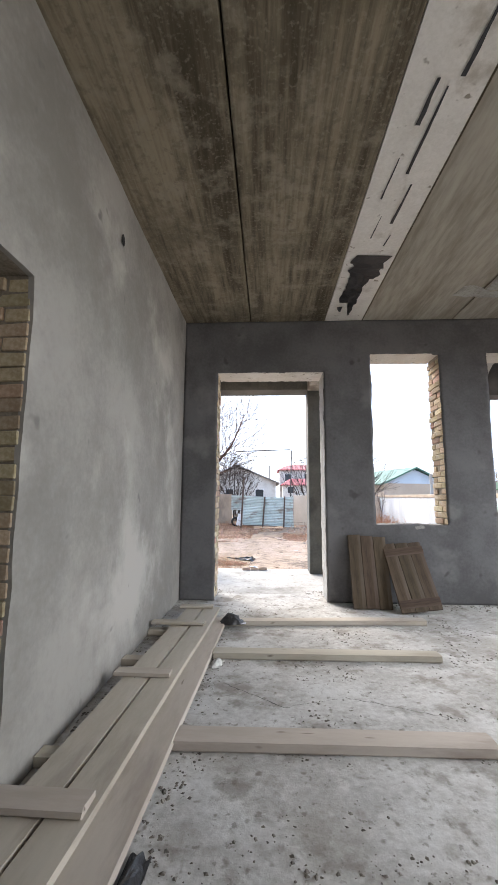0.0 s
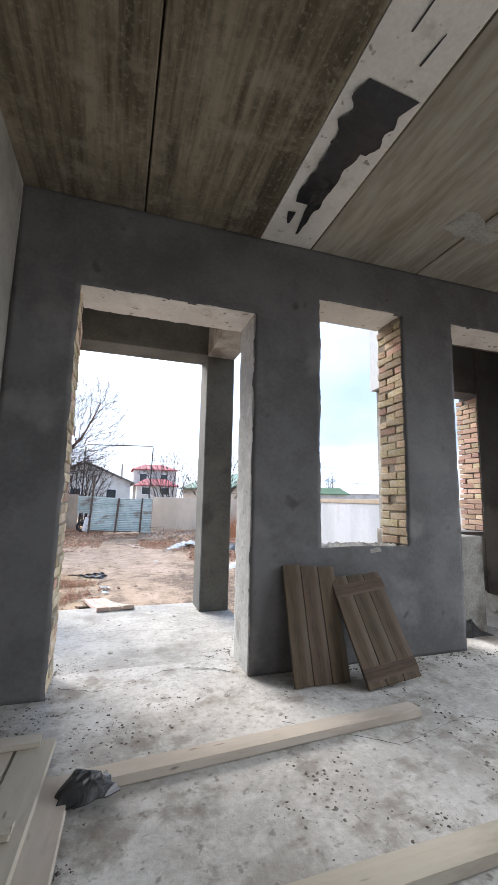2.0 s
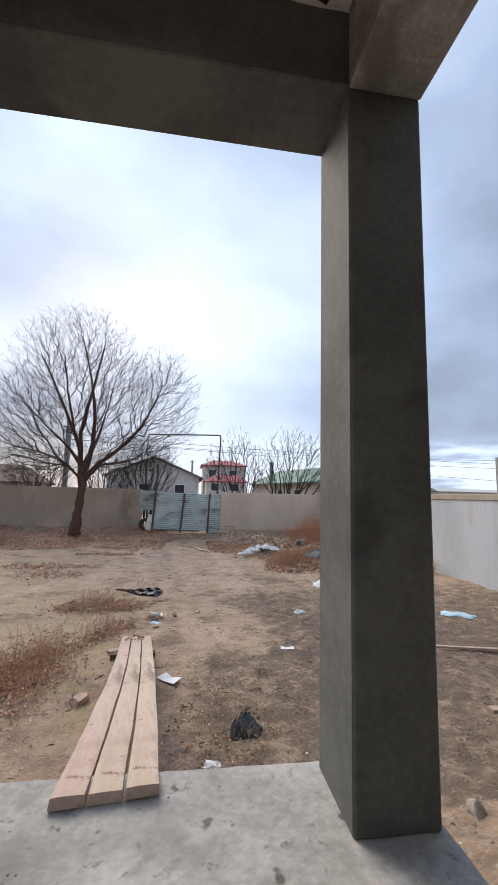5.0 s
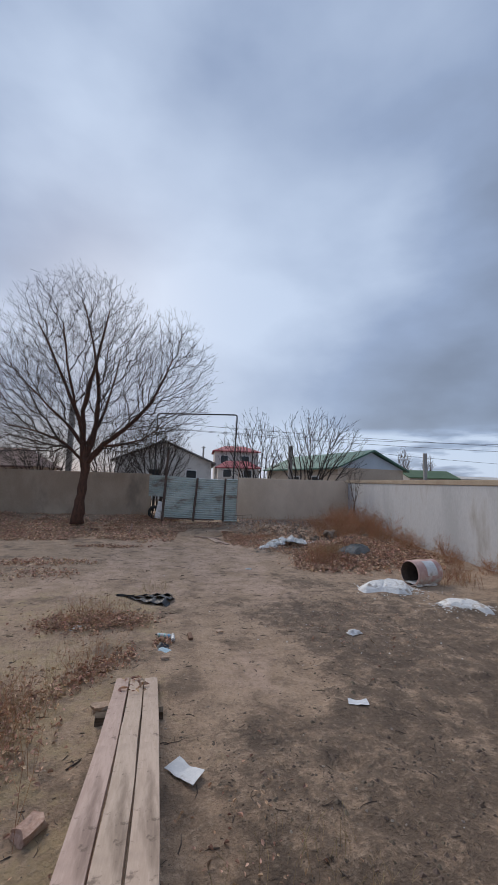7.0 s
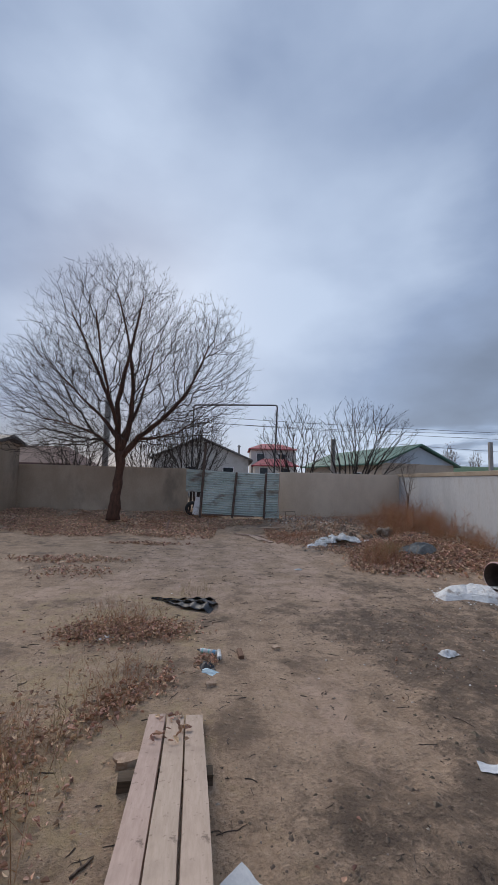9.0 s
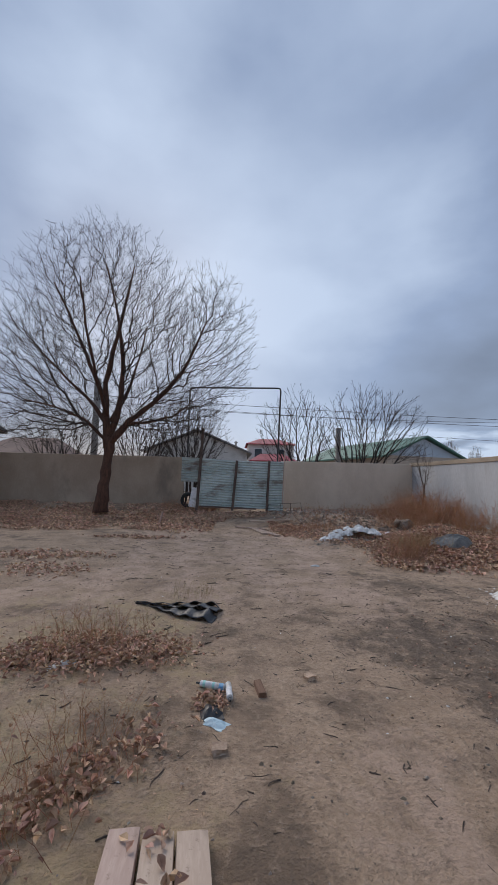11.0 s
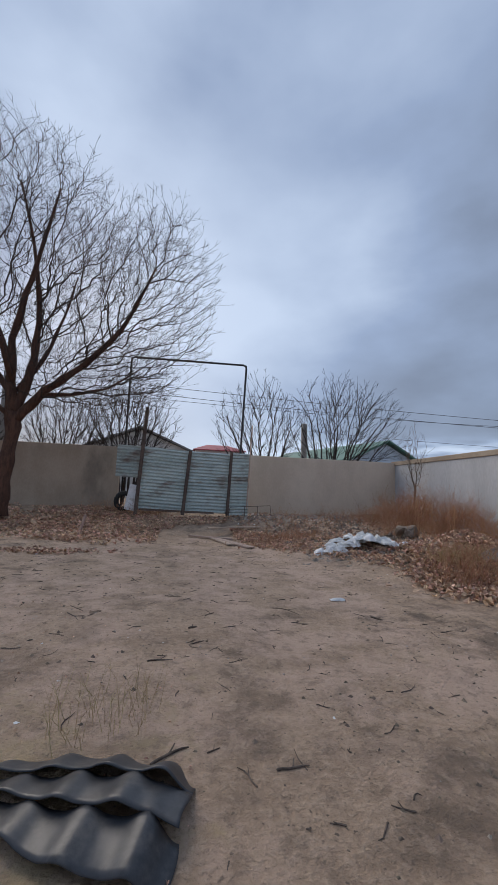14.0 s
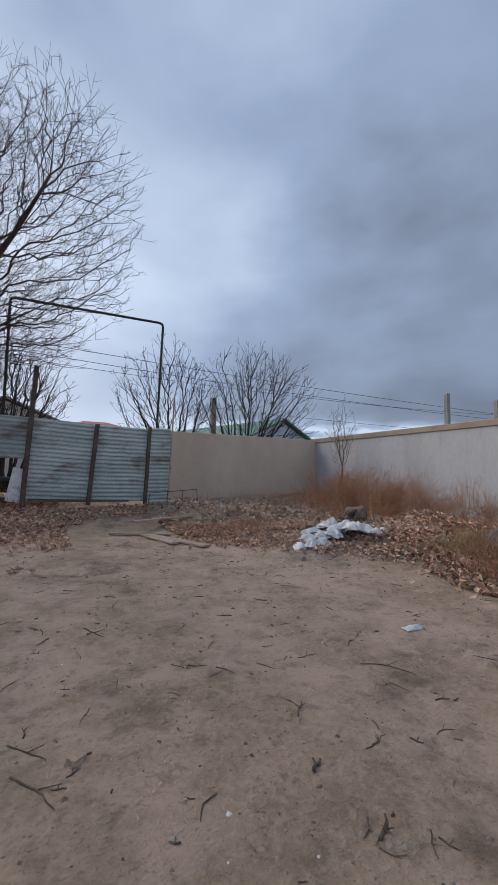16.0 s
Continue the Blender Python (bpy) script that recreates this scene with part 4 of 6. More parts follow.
film_thing("ceiling_film", "torn black plastic film stuck under the ceiling strip", ((1.06, 3.77, 1.03, 4.2, 0.36, 0.26, 0.06), (0.97, 3.80, 0.95, 4.75, 0.14, 0.16, 0.06), (1.0, 4.2, 1.05, 5.10, 0.20, 0.02, 0.05), (0.90, 4.86, 0.93, 5.0, 0.07, 0.02, 0.01)) + tuple((x, y0, x - 0.02, y1, w * 0.5, w, 0.004) for x, y0, y1, w in SLITS), CEIL, M_FILM)
film_thing("ceiling_patch", "broken concrete patch under the ceiling", ((2.2, 4.5, 2.75, 4.62, 0.22, 0.14, 0.03), (2.5, 3.7, 2.62, 4.5, 0.10, 0.22, 0.02)), CEIL, M_CONCRETE, "patch", "flake")
film_thing("porch_film", "torn black plastic film stuck under the porch ceiling", ((-0.98, 6.45, -0.62, 7.04, 0.30, 0.16, 0.006), (-0.80, 6.15, -0.70, 6.75, 0.16, 0.24, 0.006), (-0.55, 6.2, -0.47, 6.66, 0.12, 0.10, 0.006), (-0.44, 6.3, -0.47, 7.02, 0.03, 0.11, 0.006), (-0.36, 6.4, -0.40, 6.85, 0.03, 0.02, 0.006), (-0.33, 6.72, -0.33, 7.10, 0.02, 0.09, 0.006), (-1.08, 6.8, -0.9, 7.02, 0.10, 0.02, 0.006), (-0.2, 7.04, -0.04, 7.10, 0.03, 0.02, 0.003), (0.0, 7.06, 0.1, 7.11, 0.03, 0.01, 0.003), (0.2, 7.03, 0.27, 7.11, 0.02, 0.03, 0.003), (0.45, 7.06, 0.6, 7.11, 0.02, 0.03, 0.003)), 3.622, M_FILM)
hole = bmesh.new()
bmesh.ops.create_circle(hole, cap_ends=True, radius=0.035, segments=10, matrix=Matrix.Translation((WX + 0.009, 2.85, 3.27)) @ Matrix.Rotation(math.pi / 2, 4, "Y") @ Matrix.Diagonal((1.4, 1, 1, 1)))
part("socket_hole", hole, M_TYRE, wall_west, "dark hole in the plaster")

def crack(points, parent, w=0.006):
    p = Pile()
    pts = []
    for (x0, y0), (x1, y1) in zip(points, points[1:]):
        n = max(3, int(math.hypot(x1 - x0, y1 - y0) / 0.03))
        pts += [(x0 + (x1 - x0) * k / n + 0.012 * nz(x0, y0, k, 3.7), y0 + (y1 - y0) * k / n + 0.014 * nz(y0, k, x0, 4.1)) for k in range(n)]
    vs, fs = [], []
    for k, (x, y) in enumerate(pts):
        ww = w * (0.4 + abs(nz(x, y, 3, 11.0)) * 1.6)
        vs += [Vector((x - ww / 2, y - ww / 2, 0.006)), Vector((x + ww / 2, y + ww / 2, 0.006))]
        if k:
            fs.append((2 * k - 2, 2 * k - 1, 2 * k + 1, 2 * k))
    p.add(vs, fs)
    p.link("crack", M_CRACK, parent, "dark crack in the concrete")


crack(((-0.62, 5.42), (-0.35, 5.30), (-0.1, 5.39), (0.12, 5.53), (0.3, 5.55), (0.53, 5.47), (0.66, 5.36)), floor, 0.008)
crack(((0.75, 4.6), (1.3, 4.2), (1.9, 4.35), (2.6, 3.9)), floor, 0.005)
crack(((-0.3, 3.0), (0.1, 2.7), (0.5, 2.85), (1.2, 2.6)), floor, 0.004)
crack(((-1.0, 6.55), (-0.2, 6.62), (0.5, 6.5), (1.05, 6.6)), porch, 0.004)

# crumbs of mortar on the floors
crumbs = Pile()


def pebble(pile, x, y, z, r, flat=0.6):
    vs = []
    for k in range(5):
        a = 2 * math.pi * k / 5 + random.random()
        vs.append((x + r * math.cos(a) * random.uniform(0.7, 1.2), y + r * math.sin(a) * random.uniform(0.7, 1.2), z))
    vs.append((x + r * random.uniform(-0.3, 0.3), y + r * random.uniform(-0.3, 0.3), z + r * flat * random.uniform(0.7, 1.3)))
    pile.add([Vector(v) for v in vs], [(0, 1, 5), (1, 2, 5), (2, 3, 5), (3, 4, 5), (4, 0, 5)])


for _ in range(15000):
    x, y = random.uniform(WX, 3.0), random.uniform(0.6, 5.2)
    if nz(x, y, 3, 1.5) + 0.7 * nz(x, y, 6, 6.0) + random.uniform(-0.08, 0.08) > 0.22:
        pebble(crumbs, x, y, -0.001, random.choice((0.002, 0.003, 0.004, 0.005, 0.007, 0.011)))
for _ in range(900):
    pebble(crumbs, random.choice((WX + 0.02, WX + 0.16, -0.50, -0.46)) + abs(random.gauss(0, 0.06)), random.uniform(0.8, 4.9), -0.001, 0.003 + 0.012 * random.random() ** 3)
for _ in range(500):
    pebble(crumbs, random.uniform(1.3, 4.4), 5.25 - abs(random.gauss(0, 0.12)), -0.001, 0.004 + 0.016 * random.random() ** 3)
for _ in range(900):
    a = random.random() ** 2
    pebble(crumbs, random.choice((DOOR[0] + a * 0.25, DOOR[1] - a * 0.25, WX + a * 0.2)), random.uniform(4.9, 5.9), -0.003, 0.003 + 0.011 * random.random() ** 3)
for _ in range(1800):
    x, y = random.uniform(-1.4, 1.05), random.uniform(5.7, 7.5)
    if nz(x, y, 14, 2.2) + 0.5 * nz(x, y, 16, 7.0) + random.uniform(-0.1, 0.1) > 0.22:
        pebble(crumbs, x, y, -0.006, random.choice((0.0015, 0.002, 0.003, 0.004, 0.008)))
crumbs.link("floor_crumbs", M_CRUMB, None, "crumbs of mortar and grit scattered on concrete", "debris", "stuff")

# ---------------------------------------------------------------- yard: ramp
A, B = Vector((-0.235, 7.40, 0.006)), Vector((-0.665, 12.30, -0.99))
ramp_len = (B - A).length
xa = (B - A).normalized()
ya = Vector((0, 0, 1)).cross(xa).normalized()
za = xa.cross(ya)
rm = Matrix((xa, ya, za)).transposed().to_4x4()
rm.translation = A
plank_ramp = empty("plank_ramp", "ramp of three pale planks from the porch to the soil", "ramp", rm)
for off, dl in ((0.148, 0.0), (0.0, -0.04), (-0.146, -0.05)):
    board("plank", ramp_len + dl, 0.140, 0.045, pose(0.02, off, 0.0), M_RAMP, plank_ramp, wave=0.007, bow=(-0.025, -0.035))
ob = board("ramp_support", 0.60, 0.10, 0.09, pose(-0.93, 11.62, ground_z(-0.6, 11.65) - 0.03, 0, 0, 6), M_WOOD_DARK)
solo(ob, "dark timber block under the plank ramp", "timber")

# ---------------------------------------------------------------- tree
tree = empty("bare_tree", "bare spreading tree with reddish-brown trunk by the wall", "tree", pose(-5.0, 25.3, ground_z(-5.0, 25.3)))
o = Vector((-5.0, 25.3, ground_z(-5.0, 25.3)))
random.seed(11)
trunk, crown = Pile(), Pile()


def limb(points, radii, sides=8):
    from_pts = []
    for i in range(len(points) - 1):
        a, c = Vector(points[i]), Vector(points[i + 1])
        for k in range(4):
            t = k / 4
            from_pts.append((a.lerp(c, t) + Vector((nz(i, t, 1, 2.1), nz(i, t, 5, 2.1), 0)) * 0.05, radii[i] + (radii[i + 1] - radii[i]) * t))
    from_pts.append((Vector(points[-1]), radii[-1]))
    pts = [p - o for p, _ in from_pts]
    rad = [r * (1 + 0.30 * nz(i, r, 3, 0.9)) * 0.88 for i, (_, r) in enumerate(from_pts)]
    trunk.add(*tube(pts, rad, sides))
    return pts, rad


TREE_LIMBS = (
    (((-5.08, 25.3, -0.75), (-5.04, 25.3, 0.2), (-4.93, 25.3, 1.2), (-4.9, 25.3, 2.0)), (0.30, 0.22, 0.21, 0.20)),
    (((-4.95, 25.3, 1.6), (-5.1, 25.3, 2.8), (-5.15, 25.25, 4.0), (-4.9, 25.2, 5.2), (-4.6, 25.2, 6.9), (-4.3, 25.2, 8.5)), (0.17, 0.14, 0.12, 0.09, 0.06, 0.03)),
    (((-4.9, 25.3, 1.9), (-4.65, 25.4, 3.2), (-4.6, 25.5, 4.6), (-4.85, 25.6, 6.4), (-5.5, 25.6, 8.8)), (0.15, 0.12, 0.10, 0.06, 0.03)),
    (((-4.85, 25.3, 1.8), (-4.2, 25.2, 2.6), (-3.3, 25.1, 3.3), (-2.3, 25.0, 4.4), (-1.5, 24.9, 6.3)), (0.15, 0.12, 0.10, 0.07, 0.03)),
    (((-5.15, 25.25, 3.4), (-5.7, 25.1, 4.6), (-6.4, 25.0, 6.2), (-7.1, 24.9, 7.6)), (0.10, 0.075, 0.05, 0.025)),
    (((-5.05, 25.3, 2.5), (-5.7, 25.4, 3.3), (-6.7, 25.5, 4.2), (-7.7, 25.5, 5.2)), (0.09, 0.07, 0.05, 0.025)),
    (((-5.05, 25.3, 1.9), (-5.8, 25.1, 2.6), (-6.8, 24.9, 3.0), (-7.8, 24.8, 3.2)), (0.07, 0.055, 0.04, 0.02)),
    (((-4.9, 25.35, 2.6), (-4.6, 26.2, 3.8), (-4.4, 27.0, 5.4), (-4.2, 27.4, 7.0)), (0.09, 0.07, 0.05, 0.025)),
    (((-5.0, 25.2, 2.8), (-5.2, 24.3, 4.0), (-5.4, 23.6, 5.6), (-5.5, 23.2, 7.0)), (0.08, 0.065, 0.045, 0.025)),
    (((-4.3, 25.2, 2.5), (-3.6, 25.5, 2.6), (-2.7, 25.7, 2.9), (-1.8, 25.8, 3.6)), (0.07, 0.055, 0.04, 0.02)),
)


def join_up(stems, root, points, bend):
    """Joins scattered points to the stems by short ways that also keep the run from the root short, as branches do."""
    pos, par, run = [], [], []
    for pts in stems:
        last_i = -1
        for p in pts:
            p = np.array(p, dtype=float)
            run.append(run[last_i] + np.linalg.norm(p - pos[last_i]) if last_i >= 0 else np.linalg.norm(p - root))
            pos.append(p)
            par.append(last_i)
            last_i = len(pos) - 1
    fixed = len(pos)
    free = np.array(points)
    cost, near = np.full(len(free), 1e9), np.zeros(len(free), dtype=int)

    def way(k):
        d = free - pos[k]
        return np.sqrt((d * d).sum(axis=1)) + 0.7 * np.maximum(0.0, -d[:, 2])

    for k in range(fixed):
        c = way(k) + bend * run[k]
        better = c < cost
        cost[better], near[better] = c[better], k
    for _ in range(len(free)):
        q = int(cost.argmin())
        k, p = int(near[q]), free[q].copy()
        run.append(run[k] + np.linalg.norm(p - pos[k]))
        pos.append(p)
        par.append(k)
        last_row = len(free) - 1
        free[q], cost[q], near[q] = free[last_row], cost[last_row], near[last_row]
        free, cost, near = free[:last_row], cost[:last_row], near[:last_row]
        if last_row == 0:
            break
        c = way(len(pos) - 1) + bend * run[-1]
        better = c < cost
        cost[better], near[better] = c[better], len(pos) - 1
    pos = np.array(pos)
    for _ in range(2):
        total, count = np.zeros_like(pos), np.zeros(len(pos))
        for k in range(fixed, len(pos)):
            total[par[k]] += pos[k]
            count[par[k]] += 1
        for k in range(fixed, len(pos)):
            if count[k]:
                pos[k] = 0.4 * pos[k] + 0.35 * pos[par[k]] + 0.25 * total[k] / count[k]
    pos[fixed:] += np.random.default_rng(4).normal(0.0, 0.032, (len(pos) - fixed, 3))
    return pos, par, fixed


def branches(pile, stems, root, points, bend, rng, tip, twig_len, twig_share, thick=2.4, top_r=0.05):
    """Draws joined branches as tapering tubes, with fine twigs along the thin ones."""
    pos, par, fixed = join_up(stems, np.array(root, dtype=float), points, bend)
    kids = collections.defaultdict(list)
    for k in range(fixed, len(pos)):
        kids[par[k]].append(k)
    rad = [0.0] * len(pos)
    for k in range(len(pos) - 1, fixed - 1, -1):
        rad[k] = min(max(tip, (sum(rad[c] ** thick for c in kids[k])) ** (1 / thick) if kids[k] else tip) * 1.012, top_r)
    starts = [c for k in range(fixed) for c in kids[k]]
    while starts:
        k = starts.pop()
        a = par[k]
        line, rr = [Vector(pos[a])], [rad[k]]
        while True:
            line.append(Vector(pos[k]))
            rr.append(rad[k])
            if not kids[k]:
                break
            order = sorted(kids[k], key=lambda c: -rad[c])
            starts += order[1:]
            k = order[0]
        rr[-1] *= 0.5
        pile.add(*tube(line, rr, 5 if rr[0] > 3 * tip else 3, cap=False))
        for q in range(1, len(line)):
            if rr[q] > 3.2 * tip or rng.random() > twig_share:
                continue
            d = (line[q] - line[q - 1]).normalized()
            for _ in range(2 if q == len(line) - 1 else 1):
                e = (d + Vector((rng.gauss(0, 0.55), rng.gauss(0, 0.55), rng.gauss(0.25, 0.45)))).normalized()
                ln = twig_len * rng.uniform(0.5, 1.3)
                m1 = line[q] + e * ln * 0.5
                e2 = (e + Vector((rng.gauss(0, 0.3), rng.gauss(0, 0.3), 0.2 + rng.gauss(0, 0.2)))).normalized()
                pile.add(*tube([line[q], m1, m1 + e2 * ln * 0.5], [tip * 0.8, tip * 0.7, tip * 0.4], 3, cap=False))
                e3 = (e + Vector((rng.gauss(0, 0.7), rng.gauss(0, 0.7), 0.2))).normalized()
                pile.add(*tube([m1, m1 + e3 * ln * 0.45], [tip * 0.65, tip * 0.4], 3, cap=False))


def cloud_points(domes, rng, low):
    """Points strewn through domes, denser towards their outside."""
    out = []
    for centre, radii, count in domes:
        made = 0
        while made < count:
            v = Vector((rng.gauss(0, 1), rng.gauss(0, 1), rng.gauss(0, 1))).normalized() * rng.uniform(0.05, 1.0) ** 0.42
            p = (centre[0] + v.x * radii[0], centre[1] + v.y * radii[1], centre[2] + v.z * radii[2])
            if p[2] > low:
                out.append(p)
                made += 1
    return out


tree_rng = random.Random(11)
DOMES = (((-5.4, 25.2, 6.0), (3.45, 2.9, 4.2), 4600), ((-1.6, 25.0, 5.4), (2.0, 1.7, 3.0), 1700), ((-8.0, 25.1, 4.6), (2.3, 1.9, 2.2), 1400), ((-2.7, 25.4, 3.1), (2.1, 1.3, 1.2), 900), ((-7.4, 24.9, 2.4), (2.2, 1.3, 0.9), 700))
limb_lines = [[tuple(p + o) for p in limb(pp, rr)[0]][(0 if k else 99):] for k, (pp, rr) in enumerate(TREE_LIMBS)]
crown_world = Pile()
branches(crown_world, [ln[3:] for ln in limb_lines if ln], (-4.95, 25.3, 1.8), cloud_points(DOMES, tree_rng, 1.1), 0.36, tree_rng, 0.0046, 0.42, 0.75)
crown.add([v - o for v in crown_world.v], crown_world.f)
trunk.link("trunk", M_BARK, tree, "reddish-brown bark", smooth=True)
crown.link("crown", M_CROWN, tree, "dense bare grey-brown twigs")


def shrub(base, centre, radii, count, stems, label, mat, cat="shrub", name="bare_shrub", tip=0.008, twig=0.35, share=0.4):
    """Stems that fan out from one base and fork towards a rounded, open top."""
    rng = random.Random(int(base[0] * 13 + base[1] * 7 + 100))
    s = empty(name, label, cat, pose(*base))
    world_pile, lines = Pile(), []
    for k in range(stems):
        u = 2 * (k + 0.5) / stems - 1
        foot = Vector((base[0] + u * 0.30 * radii[0], base[1] + rng.gauss(0, 0.2), base[2]))
        top = Vector((centre[0] + u * 0.75 * radii[0], centre[1] + rng.gauss(0, 0.35) * radii[1], centre[2] + radii[2] * rng.uniform(-0.25, 0.1)))
        mid = foot.lerp(top, 0.5) + Vector((-u * 0.15 * radii[0], 0, 0.1 * radii[2])) + Vector((rng.gauss(0, 0.1), rng.gauss(0, 0.1), 0))
        n = max(5, int((top - foot).length / 0.25))
        line = [foot * (1 - q) ** 2 + mid * 2 * q * (1 - q) + top * q * q + Vector((rng.gauss(0, 0.02), rng.gauss(0, 0.02), 0)) for q in np.linspace(0, 1, n)]
        world_pile.add(*tube(line, [tip * (7.5 - 5.3 * q / (n - 1)) for q in range(n)], 6, cap=False))
        lines.append([tuple(p) for p in line[n // 4:]])
    branches(world_pile, lines, base, cloud_points(((centre, radii, count),), rng, centre[2] - 0.55 * radii[2]), 0.7, rng, tip, twig, share, top_r=tip * 3)
    pile = Pile()
    pile.add([v - Vector(base) for v in world_pile.v], world_pile.f)
    pile.link("crown", mat, s)
    return s


for b, c, r, n, k, lab, mt in (
        ((6.3, 31.0, -0.2), (6.9, 31.0, 3.2), (3.1, 1.4, 2.6), 900, 12, "dark bare many-stemmed shrub behind the wall", M_SHRUB),
        ((3.3, 31.3, -0.3), (3.0, 31.2, 3.0), (2.2, 1.2, 2.5), 650, 10, "dark bare many-stemmed shrub behind the wall", M_SHRUB),
        ((-2.5, 29.6, -0.5), (-2.5, 29.6, 2.4), (1.9, 1.0, 2.0), 1000, 9, "brown bare shrub behind the wall by the gate", M_CROWN),
        ((-5.0, 30.2, -0.5), (-4.8, 30.2, 2.2), (1.8, 1.0, 1.7), 760, 8, "brown bare shrub behind the wall by the tree", M_CROWN),
        ((-8.4, 29.8, -0.5), (-8.4, 29.8, 2.2), (2.2, 1.0, 1.7), 520, 8, "brown bare shrub behind the wall", M_CROWN)):
    shrub(b, c, r, n, k, lab, mt)
gz = ground_z(7.0, 25.8) - 0.05
shrub((7.0, 25.8, gz), (7.0, 25.8, gz + 1.9), (0.42, 0.45, 1.35), 150, 2, "thin bare sapling in the wall corner", M_TWIG, "sapling", "bare_sapling", 0.004, 0.3)
for x, y in ((37.0, 78.0), (50.0, 92.0)):
    shrub((x, y, -1.0), (x, y, 4.8), (1.5, 1.3, 3.9), 330, 4, "tall narrow bare poplar far off", M_TWIG, "tree", "far_poplar", 0.02, 0.7, 0.5)

# ---------------------------------------------------------------- gate
gate = empty("sheet_gate", "pale teal corrugated sheet gate with rusty posts, patched and sagging", "gate", pose(0, 26.3, -0.6))


def corrugated(x0, x1, z0, z1, lean, mat):
    rows = int((z1 - z0) / 0.0245)

    def place(u, v):
        k = round(v * rows)
        z = z0 + v * (z1 - z0) + lean * (u - 0.5)
        y = (0, -0.026, -0.026, 0)[k % 4] + 0.012 * nz(u * 3, v * 2, x0, 2.0)
        return x0 + u * (x1 - x0), y, z
    return mesh_from("sheet", *sheet(14, rows, place, (0, 0.002, 0)), mat)


for x0, x1, z0, z1, lean, dy in ((-2.36, -1.58, 1.02, 1.97, -0.02, 0.02), (-1.64, -0.22, 0.05, 1.93, -0.08, 0.0), (-0.28, 1.06, 0.03, 1.88, -0.03, -0.004), (1.02, 1.66, -0.04, 1.90, 0.01, 0.004)):
    part("sheet", corrugated(x0, x1, z0, z1, lean, M_SHEET), None, gate, "", pose(0, dy, 0))
for x, xt, z0, z1, w in ((-1.72, -1.56, -0.25, 3.15, 0.11), (-0.34, -0.20, -0.05, 1.90, 0.10), (1.0, 1.07, -0.05, 1.92, 0.085)):
    board("post", z1 - z0, w, 0.07, look((x, -0.06, z0), (xt, -0.05, z1)) @ pose(0, 0, 0, 0, 90, 0), M_RUST, gate)
board("bottom_rail", 2.2, 0.08, 0.06, pose(-1.6, -0.08, 0.06, 0, 1.5, 0), M_WOOD_DARK, gate)
board("patch_panel", 0.75, 0.34, 0.03, pose(-1.88, -0.02, 0.05, 0, -80, 0) @ pose(0, 0, 0, 90, 0, 0), M_WHITE, gate, "dirty white patch panel")
board("brace", 2.6, 0.04, 0.035, pose(1.62, -0.10, 0.2, 0, -88, 0), M_WOOD, gate)
tyre = Pile()
ringp = [Vector((0.24 * math.cos(a), 0, 0.24 * math.sin(a))) for a in np.linspace(0, 2 * math.pi, 21)]
tyre.add(*tube(ringp, [0.075] * 21, 8, cap=False))
ob = tyre.link("old_tyre", M_TYRE, smooth=True)
ob.matrix_world = pose(-2.08, 26.55, -0.30, 8, 0, 0)
solo(ob, "old black tyre standing in the gate gap", "tyre")


def pipe_run(name, points, r, mat, label, category, sides=8):
    p = Pile()
    p.add(*tube([Vector(q) for q in points], [r] * len(points), sides))
    return solo(p.link(name, mat, smooth=True), label, category)


pipe_run("gas_pipe", ((-2.22, 26.9, -0.9), (-2.21, 26.9, 4.18), (-2.20, 26.9, 4.26), (-2.12, 26.9, 4.30), (1.48, 27.2, 4.46), (1.57, 27.2, 4.43), (1.59, 27.2, 4.34), (1.50, 27.2, 1.2), (1.48, 27.2, -0.9)), 0.035, M_PIPE, "black gas pipe arching over the gate", "pipe")
rods = empty("wire_frame", "bent rusty wire frame lying at the gate", "wire frame", pose(1.0, 25.9, ground_z(1.5, 25.9)))
for a, c in (((0, 0, 0), (0.05, 0, 0.32)), ((0.05, 0, 0.32), (1.3, 0.1, 0.40)), ((1.3, 0.1, 0.40), (1.35, 0.1, 0.02)), ((0.5, 0.03, 0.34), (0.5, 0.03, 0.0)), ((0.9, 0.06, 0.37), (0.9, 0.06, 0.0))):
    p = Pile()
    p.add(*tube([Vector(a), Vector(c)], [0.009, 0.009], 5))
    p.link("rod", M_RUST, rods)

